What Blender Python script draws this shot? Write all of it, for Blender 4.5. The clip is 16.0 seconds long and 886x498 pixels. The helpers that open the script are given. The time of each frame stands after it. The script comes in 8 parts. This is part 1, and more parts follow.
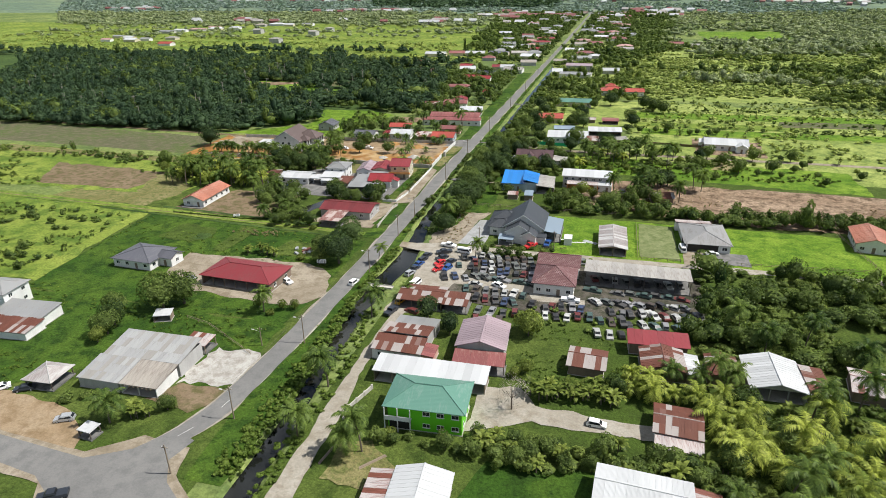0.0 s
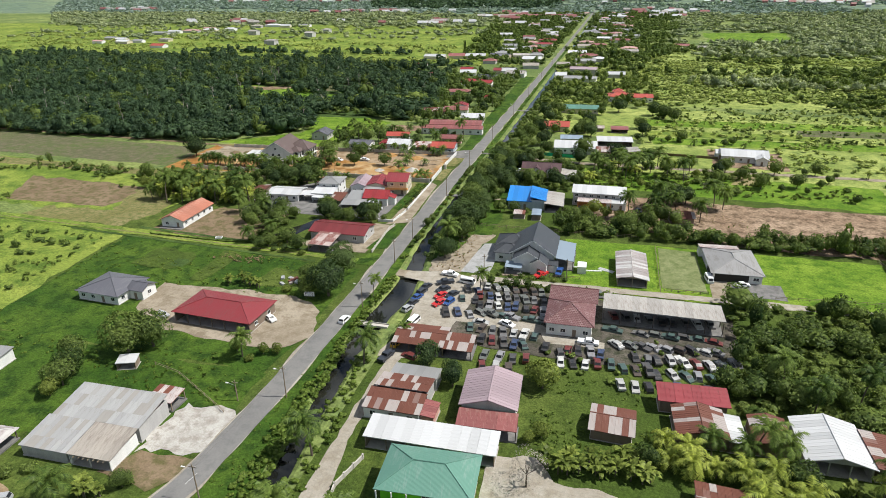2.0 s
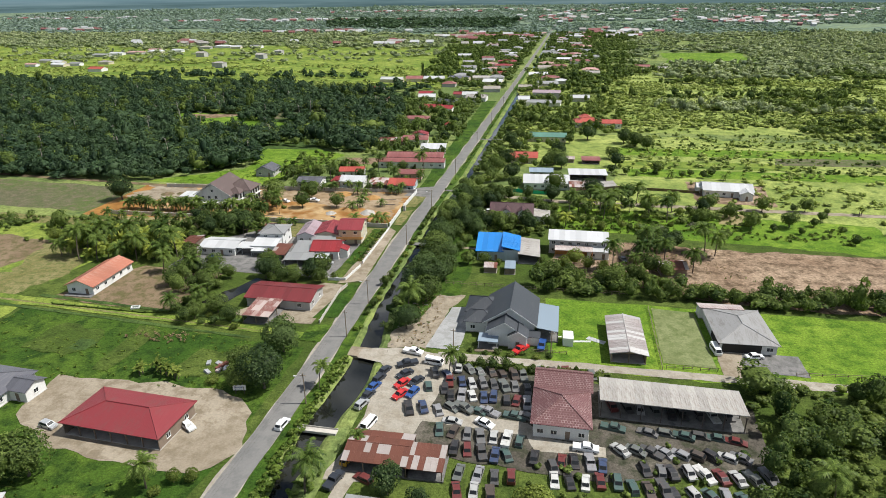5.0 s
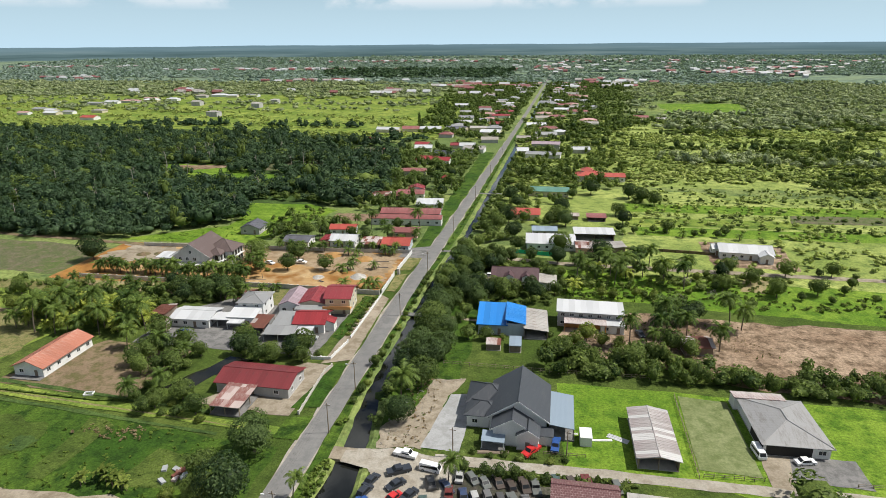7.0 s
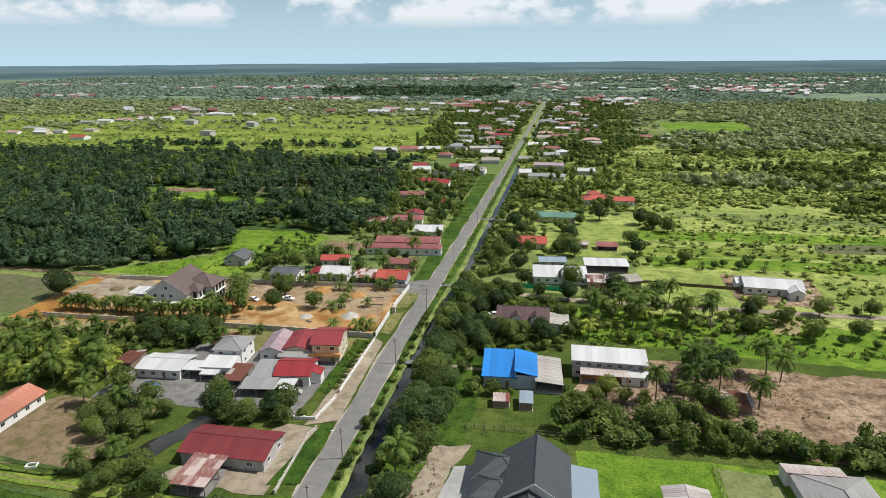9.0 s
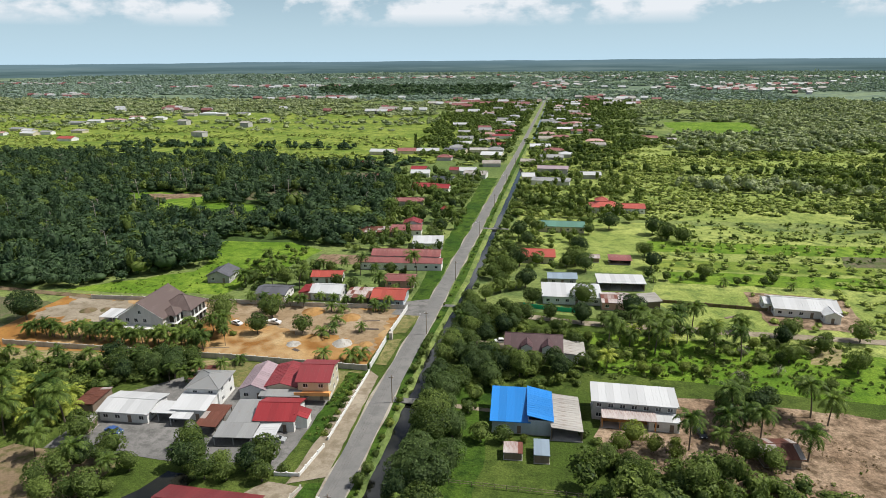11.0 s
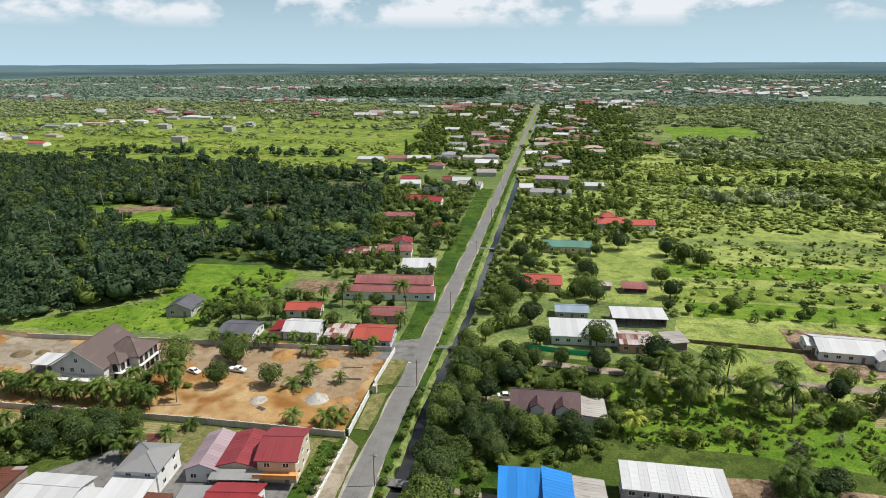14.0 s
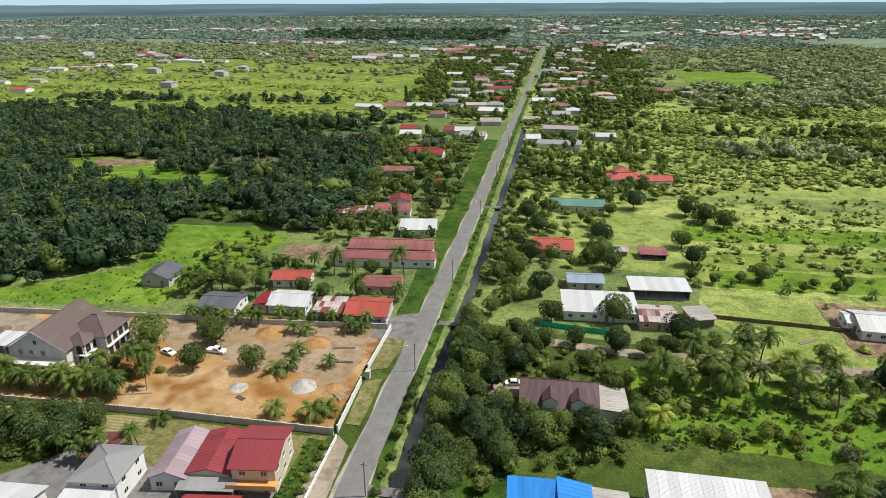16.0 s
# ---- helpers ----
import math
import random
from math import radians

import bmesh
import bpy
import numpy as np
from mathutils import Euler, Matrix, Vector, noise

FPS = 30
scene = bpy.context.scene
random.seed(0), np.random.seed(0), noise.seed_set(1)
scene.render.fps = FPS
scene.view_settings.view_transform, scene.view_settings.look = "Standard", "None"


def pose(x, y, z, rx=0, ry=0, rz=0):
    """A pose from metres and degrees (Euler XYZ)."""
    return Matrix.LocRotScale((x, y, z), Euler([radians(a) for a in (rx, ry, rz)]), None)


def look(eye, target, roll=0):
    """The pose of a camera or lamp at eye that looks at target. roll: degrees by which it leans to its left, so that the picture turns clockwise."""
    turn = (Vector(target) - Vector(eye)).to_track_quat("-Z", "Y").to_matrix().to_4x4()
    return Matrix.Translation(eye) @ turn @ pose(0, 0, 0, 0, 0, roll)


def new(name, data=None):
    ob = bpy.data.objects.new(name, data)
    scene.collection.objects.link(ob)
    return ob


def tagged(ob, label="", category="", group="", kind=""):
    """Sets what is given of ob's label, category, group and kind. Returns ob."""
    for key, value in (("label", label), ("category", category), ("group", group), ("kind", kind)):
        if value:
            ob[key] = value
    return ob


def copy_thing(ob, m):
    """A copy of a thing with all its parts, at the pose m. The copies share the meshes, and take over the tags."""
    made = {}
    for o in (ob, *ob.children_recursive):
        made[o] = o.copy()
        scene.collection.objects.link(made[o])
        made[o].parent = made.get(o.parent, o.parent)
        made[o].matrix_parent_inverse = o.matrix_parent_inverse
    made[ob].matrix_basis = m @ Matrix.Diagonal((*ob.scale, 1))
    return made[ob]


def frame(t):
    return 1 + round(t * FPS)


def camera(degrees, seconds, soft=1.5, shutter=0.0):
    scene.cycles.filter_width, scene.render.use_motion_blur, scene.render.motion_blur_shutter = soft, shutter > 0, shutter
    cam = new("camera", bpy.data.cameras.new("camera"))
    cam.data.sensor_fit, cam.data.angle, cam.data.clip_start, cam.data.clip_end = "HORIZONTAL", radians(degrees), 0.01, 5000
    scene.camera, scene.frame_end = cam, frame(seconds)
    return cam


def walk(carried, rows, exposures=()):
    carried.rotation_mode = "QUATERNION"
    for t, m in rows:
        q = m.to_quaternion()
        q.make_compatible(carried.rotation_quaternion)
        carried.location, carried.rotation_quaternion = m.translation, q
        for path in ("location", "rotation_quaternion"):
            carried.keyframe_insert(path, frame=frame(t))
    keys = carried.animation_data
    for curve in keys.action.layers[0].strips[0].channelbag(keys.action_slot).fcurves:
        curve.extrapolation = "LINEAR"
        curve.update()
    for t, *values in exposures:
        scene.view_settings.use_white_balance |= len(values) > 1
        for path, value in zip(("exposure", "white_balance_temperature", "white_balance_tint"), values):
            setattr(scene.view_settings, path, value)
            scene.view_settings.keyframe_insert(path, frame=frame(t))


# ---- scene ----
cam = camera(70.7, 16.0, soft=0.85)
PATH = [
    (0, (75.381, -1.183, 84.915), (74.91, 0.585, 84.107), -0.8),
    (0.5, (73.838, 4.022, 84.959), (73.368, 5.79, 84.15), -0.8),
    (1, (72.306, 9.196, 84.998), (71.837, 10.965, 84.19), -0.8),
    (1.5, (70.806, 14.414, 85.043), (70.337, 16.183, 84.236), -0.8),
    (2, (69.306, 19.681, 85.125), (68.838, 21.45, 84.317), -0.8),
    (2.5, (67.836, 25.068, 85.256), (67.371, 26.837, 84.448), -0.8),
    (3, (66.438, 30.471, 85.401), (65.985, 32.243, 84.591), -0.8),
    (3.5, (65.19, 35.97, 85.534), (64.762, 37.747, 84.722), -0.8),
    (3.7, (64.712, 38.174, 85.555), (64.299, 39.955, 84.744), -0.8),
    (6, (59.151, 63.49, 86.101), (58.806, 65.332, 85.404), -0.5),
    (6.5, (58.043, 68.865, 86.155), (57.696, 70.719, 85.49), -0.4),
    (7, (56.98, 74.241, 86.176), (56.631, 76.108, 85.55), -0.4),
    (7.5, (55.905, 79.747, 86.159), (55.555, 81.627, 85.575), -0.4),
    (8, (54.787, 85.319, 86.067), (54.437, 87.202, 85.49), -0.4),
    (8.5, (53.53, 90.879, 85.995), (53.181, 92.762, 85.419), -0.5),
    (9, (52.305, 96.345, 85.988), (51.958, 98.229, 85.413), -0.4),
    (9.2, (51.816, 98.499, 86.008), (51.478, 100.379, 85.415), -0.8),
    (11.5, (46.145, 122.858, 86.951), (45.804, 124.742, 86.373), -0.4),
    (12, (45.061, 128.063, 87.023), (44.722, 129.947, 86.446), -0.5),
    (12.5, (44.029, 133.241, 87.054), (43.69, 135.126, 86.478), -0.4),
    (13, (43.002, 138.57, 87.057), (42.665, 140.455, 86.482), -0.3),
    (13.5, (41.965, 144.034, 87.027), (41.644, 145.922, 86.452), -0.3),
    (14, (40.95, 149.551, 86.95), (40.637, 151.441, 86.376), -0.2),
    (14.5, (39.997, 155.037, 86.808), (39.682, 156.927, 86.235), -0.2),
    (15, (39.11, 160.417, 86.647), (38.794, 162.307, 86.075), -0.1),
    (15.5, (38.315, 165.708, 86.471), (37.999, 167.587, 85.864), -0.1),
    (16, (37.583, 170.901, 86.32), (37.273, 172.735, 85.584), -0.2),
]
walk(cam, [(t, look(eye, target, roll)) for t, eye, target, roll in PATH], ((0, 0.28, 6250, 10), (4, 0.28, 6250, 10), (6, 0.28, 6300, 10), (7.5, 0.15, 6350, 10), (9, 0.12, 6350, 10), (14, 0.12, 6350, 10), (16, 0.16, 6350, 10)))

# ---- sky, sun ----
SUN_EL, SUN_AZ = 56.0, 78.0      # degrees; azimuth clockwise from +y


def make_world():
    w = bpy.data.worlds.new("sky")
    scene.world = w
    w.use_nodes = True
    nt = w.node_tree
    nt.nodes.clear()
    n = nt.nodes.new
    sky = n("ShaderNodeTexSky")
    sky.sky_type = "NISHITA"
    sky.sun_disc = False
    sky.sun_elevation, sky.sun_rotation = radians(SUN_EL), radians(SUN_AZ)
    sky.altitude, sky.air_density, sky.dust_density, sky.ozone_density = 50, 1.0, 0.6, 2.0
    co = n("ShaderNodeTexCoord")
    mp = n("ShaderNodeMapping")
    mp.inputs["Scale"].default_value = (1.0, 1.0, 2.0)
    cl = n("ShaderNodeTexNoise")
    cl.inputs["Scale"].default_value, cl.inputs["Detail"].default_value, cl.inputs["Roughness"].default_value = 8.5, 9, 0.56
    rm = n("ShaderNodeValToRGB")
    rm.color_ramp.elements[0].position, rm.color_ramp.elements[1].position = 0.485, 0.585
    sep = n("ShaderNodeSeparateXYZ")
    up = n("ShaderNodeMapRange")
    for k, v in (("From Min", 0.046), ("From Max", 0.066)):
        up.inputs[k].default_value = v
    mul = n("ShaderNodeMath")
    mul.operation = "MULTIPLY"
    mix = n("ShaderNodeMixRGB")
    mix.inputs["Color2"].default_value = (15.6, 16.2, 16.7, 1)
    haze = n("ShaderNodeMixRGB")
    haze.inputs["Color2"].default_value = (10.6, 14.6, 17.1, 1)
    hz = n("ShaderNodeMapRange")
    for k, v in (("From Min", 0.0), ("From Max", 0.22), ("To Min", 0.9), ("To Max", 0.0)):
        hz.inputs[k].default_value = v
    bg = n("ShaderNodeBackground")
    bg.inputs["Strength"].default_value = 0.049
    out = n("ShaderNodeOutputWorld")
    L = nt.links.new
    L(co.outputs["Generated"], mp.inputs["Vector"])
    L(mp.outputs[0], cl.inputs["Vector"])
    L(cl.outputs["Fac"], rm.inputs["Fac"])
    L(co.outputs["Generated"], sep.inputs[0])
    L(sep.outputs["Z"], up.inputs["Value"])
    L(sep.outputs["Z"], hz.inputs["Value"])
    L(hz.outputs[0], haze.inputs["Fac"])
    L(sky.outputs[0], haze.inputs["Color1"])
    L(rm.outputs["Color"], mul.inputs[0])
    L(up.outputs[0], mul.inputs[1])
    L(mul.outputs[0], mix.inputs["Fac"])
    L(haze.outputs[0], mix.inputs["Color1"])
    L(mix.outputs[0], bg.inputs["Color"])
    L(bg.outputs[0], out.inputs["Surface"])


make_world()
sun_data = bpy.data.lights.new("sun", "SUN")
sun_data.energy, sun_data.angle, sun_data.color = 5.0, radians(0.53), (1.0, 0.95, 0.86)
sun = new("sun", sun_data)
_a, _e = radians(SUN_AZ), radians(SUN_EL)
sun.matrix_world = look((300 * math.sin(_a) * math.cos(_e), 300 * math.cos(_a) * math.cos(_e), 300 * math.sin(_e)), (0, 0, 0))

# ---- materials ----


def base_mat(name, rough=0.8, metal=0.0, spec=0.3):
    m = bpy.data.materials.new(name)
    m.use_nodes = True
    p = m.node_tree.nodes["Principled BSDF"]
    p.inputs["Roughness"].default_value, p.inputs["Metallic"].default_value = rough, metal
    p.inputs["Specular IOR Level"].default_value = spec
    return m, m.node_tree, p


def noise_node(nt, scale, detail=4, stretch=None, rough=0.55):
    co = nt.nodes.new("ShaderNodeTexCoord")
    t = nt.nodes.new("ShaderNodeTexNoise")
    t.inputs["Scale"].default_value, t.inputs["Detail"].default_value, t.inputs["Roughness"].default_value = scale, detail, rough
    if stretch:
        mp = nt.nodes.new("ShaderNodeMapping")
        mp.inputs["Scale"].default_value = stretch
        nt.links.new(co.outputs["Object"], mp.inputs["Vector"])
        nt.links.new(mp.outputs[0], t.inputs["Vector"])
    else:
        nt.links.new(co.outputs["Object"], t.inputs["Vector"])
    return t.outputs["Fac"]


def ramp(nt, fac, *stops):
    r = nt.nodes.new("ShaderNodeValToRGB")
    e = r.color_ramp.elements
    while len(e) < len(stops):
        e.new(0.5)
    for el, (pos, c) in zip(e, stops):
        el.position, el.color = pos, (*c, 1) if len(c) == 3 else c
    nt.links.new(fac, r.inputs["Fac"])
    return r.outputs["Color"]


def mixc(nt, fac, a, b, mode="MIX"):
    m = nt.nodes.new("ShaderNodeMixRGB")
    m.blend_type = mode
    for sock, v in ((m.inputs["Fac"], fac), (m.inputs["Color1"], a), (m.inputs["Color2"], b)):
        if isinstance(v, (int, float)):
            sock.default_value = v
        elif isinstance(v, tuple):
            sock.default_value = (*v, 1)
        else:
            nt.links.new(v, sock)
    return m.outputs["Color"]


def bump(nt, p, height, dist=0.05, strength=0.5):
    b = nt.nodes.new("ShaderNodeBump")
    b.inputs["Distance"].default_value, b.inputs["Strength"].default_value = dist, strength
    nt.links.new(height, b.inputs["Height"])
    nt.links.new(b.outputs[0], p.inputs["Normal"])


def k(c, f):
    return tuple(min(1.0, v * f) for v in c)


def ground_mat(name, c1, c2, c3, s1=0.02, s2=0.25, s3=2.5, rough=0.95, bumpy=0.08, lo=0.55, hi=1.4):
    """Soil or grass: c1 to c2 in broad patches, c3 in smaller flecks."""
    m, nt, p = base_mat(name, rough, spec=0.1)
    a = ramp(nt, noise_node(nt, s1, 5), (0.38, c1), (0.62, c2))
    f = ramp(nt, noise_node(nt, s2, 6, rough=0.65), (0.45, (0, 0, 0)), (0.62, (1, 1, 1)))
    b = mixc(nt, f, a, c3)
    g = ramp(nt, noise_node(nt, s3, 6, rough=0.7), (0.32, (lo, lo, lo)), (0.68, (hi, hi, hi)))
    nt.links.new(mixc(nt, 1.0, b, g, "MULTIPLY"), p.inputs["Base Color"])
    bump(nt, p, noise_node(nt, s3 * 1.7, 5), bumpy, 0.8)
    return m


def leaf_mat(name, dark, light, per="island", grain=2.2):
    """Leaves: tint by leaf, by tree and by stretch of land, with a fine mottling."""
    m = bpy.data.materials.new(name)
    m.use_nodes = True
    nt = m.node_tree
    nt.nodes.clear()
    n = nt.nodes.new
    ge = n("ShaderNodeNewGeometry")
    if per == "object":
        oi = n("ShaderNodeObjectInfo")
        tree = oi.outputs["Random"]
    else:
        tree = ramp(nt, mixc(nt, 0.4, noise_node(nt, 0.12, 2), noise_node(nt, 0.022, 3)), (0.36, (0, 0, 0)), (0.64, (1, 1, 1)))
    col = ramp(nt, mixc(nt, 0.5, ge.outputs["Random Per Island"], tree), (0.08, dark), (0.92, light))
    g = ramp(nt, noise_node(nt, grain, 4, rough=0.65), (0.34, (0.62, 0.62, 0.62)), (0.66, (1.32, 1.32, 1.32)))
    col = mixc(nt, 1.0, col, g, "MULTIPLY")
    d, t, g = n("ShaderNodeBsdfDiffuse"), n("ShaderNodeBsdfTranslucent"), n("ShaderNodeBsdfGlossy")
    g.inputs["Roughness"].default_value = 0.5
    g.inputs["Color"].default_value = (0.5, 0.5, 0.5, 1)
    mx, mg, out = n("ShaderNodeMixShader"), n("ShaderNodeMixShader"), n("ShaderNodeOutputMaterial")
    mx.inputs[0].default_value, mg.inputs[0].default_value = 0.24, 0.015
    nt.links.new(col, d.inputs["Color"])
    nt.links.new(mixc(nt, 1.0, col, (1.1, 1.25, 0.5), "MULTIPLY"), t.inputs["Color"])
    nt.links.new(d.outputs[0], mx.inputs[1])
    nt.links.new(t.outputs[0], mx.inputs[2])
    nt.links.new(mx.outputs[0], mg.inputs[1])
    nt.links.new(g.outputs[0], mg.inputs[2])
    nt.links.new(mg.outputs[0], out.inputs["Surface"])
    return m


def paint_mat(name, c, rough=0.6, dirt=0.25, spec=0.3):
    """Painted render or board with streaks of dirt."""
    m, nt, p = base_mat(name, rough, spec=spec)
    f = ramp(nt, noise_node(nt, 0.5, 6, (1.2, 1.2, 0.25)), (0.45, (0, 0, 0)), (0.75, (dirt, dirt, dirt)))
    a = mixc(nt, f, c, k(c, 0.45))
    g = ramp(nt, noise_node(nt, 6.0, 4), (0.3, (0.88, 0.88, 0.88)), (0.7, (1.06, 1.06, 1.06)))
    nt.links.new(mixc(nt, 1.0, a, g, "MULTIPLY"), p.inputs["Base Color"])
    return m


def roof_mat(name, c, worn, amount=0.4, rough=0.45, metal=0.0, per_sheet=0.0, other=None):
    """Sheet metal: paint c, wear of colour worn in streaks; per_sheet tints the single sheets towards other."""
    m, nt, p = base_mat(name, rough, metal, 0.4)
    f1 = noise_node(nt, 0.35, 6, (1.6, 0.5, 0.5), 0.65)
    f2 = noise_node(nt, 1.6, 6, (2.2, 0.35, 0.35), 0.7)
    lo = 0.72 - 0.35 * amount
    s = ramp(nt, mixc(nt, 0.45, f1, f2), (lo - 0.08, (0, 0, 0)), (lo + 0.07, (1, 1, 1)))
    base = c
    if other:
        oi = nt.nodes.new("ShaderNodeObjectInfo")
        base = mixc(nt, ramp(nt, oi.outputs["Random"], (1 - per_sheet - 0.04, (0, 0, 0)), (1 - per_sheet + 0.04, (1, 1, 1))), c, other)
    a = mixc(nt, s, base, worn)
    oi2 = nt.nodes.new("ShaderNodeObjectInfo")
    v = ramp(nt, oi2.outputs["Random"], (0.0, (0.86, 0.86, 0.86)), (1.0, (1.1, 1.1, 1.1)))
    a = mixc(nt, 1.0, a, v, "MULTIPLY")
    nt.links.new(a, p.inputs["Base Color"])
    w = nt.nodes.new("ShaderNodeTexWave")
    w.inputs["Scale"].default_value = 1.6
    co = nt.nodes.new("ShaderNodeTexCoord")
    nt.links.new(co.outputs["Object"], w.inputs["Vector"])
    bump(nt, p, w.outputs["Fac"], 0.03, 0.35)
    return m


WHITE = paint_mat("white_wall", (0.702, 0.702, 0.684))
CREAM = paint_mat("cream_wall", (0.558, 0.504, 0.378))
GREYW = paint_mat("grey_wall", (0.414, 0.405, 0.396), dirt=0.4)
BLUEW = paint_mat("pale_blue_wall", (0.405, 0.468, 0.522))
LIME = paint_mat("lime_wall", (0.144, 0.558, 0.018), dirt=0.12)
PINKW = paint_mat("pink_wall", (0.60, 0.36, 0.30))
ORANGEW = paint_mat("orange_wall", (0.70, 0.34, 0.12))
WOODW = paint_mat("board_wall", (0.22, 0.17, 0.13), 0.85, 0.5)
BLOCK = paint_mat("concrete", (0.40, 0.38, 0.35), 0.9, 0.5)
FENCEW = paint_mat("fence_wall", (0.50, 0.47, 0.42), 0.9, 0.5)
TRIMW = paint_mat("white_trim", (0.702, 0.702, 0.684), 0.5, 0.1)
POSTM = paint_mat("dark_post", (0.10, 0.08, 0.07), 0.8, 0.2)
TIMBER = paint_mat("timber", (0.24, 0.19, 0.14), 0.9, 0.4)
STEEL = paint_mat("grey_steel", (0.35, 0.36, 0.37), 0.5, 0.2)
# near-black paint for flat panels that imitate shaded interiors
SHADEIN = paint_mat("dark_inside", (0.035, 0.033, 0.03), 0.9, 0.2)

RUST = (0.13, 0.045, 0.028)
R_ZINC = roof_mat("zinc_roof", (0.310, 0.310, 0.305), (0.284, 0.232, 0.189), 0.30, 0.42, 0.25)
R_WEATH = roof_mat("weathered_roof", (0.292, 0.288, 0.284), (0.189, 0.176, 0.163), 0.42, 0.55)
R_PATCH = roof_mat("patched_zinc_roof", (0.344, 0.344, 0.340), (0.232, 0.211, 0.185), 0.45, 0.6, 0.0, 0.3, (0.267, 0.254, 0.232))
R_WHITE = roof_mat("white_roof", (0.50, 0.505, 0.51), (0.42, 0.40, 0.37), 0.25, 0.45)
R_GREYOLD = roof_mat("old_grey_roof", (0.361, 0.344, 0.318), (0.224, 0.189, 0.163), 0.5, 0.6)
R_RED = roof_mat("red_roof", (0.25, 0.026, 0.030), (0.20, 0.05, 0.045), 0.35, 0.45)
R_BRICK = roof_mat("brick_red_roof", (0.225, 0.034, 0.040), (0.18, 0.060, 0.055), 0.4, 0.5)
R_DKRED = roof_mat("dark_red_roof", (0.16, 0.028, 0.03), (0.10, 0.035, 0.03), 0.4, 0.45)
R_TERRA = roof_mat("terracotta_roof", (0.370, 0.142, 0.090), (0.447, 0.275, 0.215), 0.45, 0.55)
R_VERM = roof_mat("vermilion_roof", (0.36, 0.068, 0.048), (0.30, 0.10, 0.08), 0.35, 0.5)
R_PLUM = roof_mat("plum_brown_roof", (0.085, 0.045, 0.048), (0.13, 0.085, 0.085), 0.35, 0.5)
R_BLUE = roof_mat("blue_roof", (0.022, 0.189, 0.533), (0.052, 0.206, 0.430), 0.2, 0.35)
R_GREEN = roof_mat("green_roof", (0.099, 0.219, 0.168), (0.172, 0.267, 0.224), 0.4, 0.45)
R_SLATE = roof_mat("slate_roof", (0.047, 0.052, 0.060), (0.069, 0.073, 0.077), 0.35, 0.5)
R_GREY = roof_mat("grey_tile_roof", (0.10, 0.10, 0.115), (0.14, 0.14, 0.15), 0.35, 0.5)
R_MAUVE = roof_mat("mauve_roof", (0.310, 0.237, 0.258), (0.292, 0.224, 0.241), 0.35, 0.4)
R_BROWN = roof_mat("brown_roof", (0.105, 0.075, 0.068), (0.15, 0.115, 0.105), 0.35, 0.5)


def tile_mat(name, c, pale):
    """Glazed roof tiles in courses, with pale worn noses."""
    m, nt, p = base_mat(name, 0.55, spec=0.3)
    co = nt.nodes.new("ShaderNodeTexCoord")
    b = nt.nodes.new("ShaderNodeTexBrick")
    for key, v in (("Scale", 1.0), ("Mortar Size", 0.05), ("Mortar Smooth", 0.4), ("Brick Width", 0.62), ("Row Height", 0.48)):
        b.inputs[key].default_value = v
    b.inputs["Color1"].default_value, b.inputs["Color2"].default_value, b.inputs["Mortar"].default_value = (*c, 1), (*k(c, 0.72), 1), (*pale, 1)
    nt.links.new(co.outputs["Object"], b.inputs["Vector"])
    f = ramp(nt, noise_node(nt, 0.5, 5), (0.4, (0.15, 0.15, 0.15)), (0.65, (0.9, 0.9, 0.9)))
    nt.links.new(mixc(nt, f, k(c, 0.9), b.outputs["Color"]), p.inputs["Base Color"])
    bump(nt, p, b.outputs["Fac"], 0.04, 0.5)
    return m


R_MAROON = tile_mat("maroon_tile_roof", (0.150, 0.066, 0.066), (0.36, 0.26, 0.25))
R_RUST = roof_mat("rusty_roof", RUST, (0.206, 0.112, 0.090), 0.42, 0.7, 0.0, 0.22, (0.310, 0.275, 0.258))
R_RUSTW = roof_mat("white_rusty_roof", (0.473, 0.430, 0.413), (0.206, 0.069, 0.052), 0.55, 0.65, 0.0, 0.2, RUST)
R_RUSTM = roof_mat("mixed_rusty_roof", (0.189, 0.056, 0.043), (0.361, 0.284, 0.258), 0.62, 0.7, 0.0, 0.3, (0.396, 0.327, 0.301))
R_PINK = roof_mat("faded_red_roof", (0.224, 0.073, 0.069), (0.327, 0.189, 0.163), 0.45, 0.55)
R_SKYL = roof_mat("pale_blue_roof", (0.241, 0.301, 0.361), (0.241, 0.292, 0.344), 0.3, 0.4)

ASPHALT = ground_mat("asphalt", (0.172, 0.168, 0.162), (0.200, 0.195, 0.186), (0.156, 0.154, 0.149), 0.05, 0.3, 3.0, 0.85, 0.01, lo=0.90, hi=1.08)
DIRT = ground_mat("pale_dirt", (0.256, 0.216, 0.160), (0.320, 0.276, 0.212), (0.200, 0.164, 0.116), 0.06, 0.3, 2.0, lo=0.84, hi=1.14)
GRAVEL = ground_mat("white_gravel", (0.368, 0.352, 0.320), (0.448, 0.432, 0.400), (0.288, 0.264, 0.232), 0.1, 0.5, 3.0, lo=0.84, hi=1.14)
ORANGE = ground_mat("orange_soil", (0.325, 0.165, 0.046), (0.430, 0.310, 0.165), (0.225, 0.105, 0.030), 0.035, 0.10, 0.8, 0.95, 0.2, lo=0.74, hi=1.2)
BROWN = ground_mat("brown_soil", (0.160, 0.116, 0.072), (0.216, 0.160, 0.104), (0.104, 0.096, 0.040), 0.05, 0.3, 1.6, 0.95, 0.15, lo=0.84, hi=1.14)
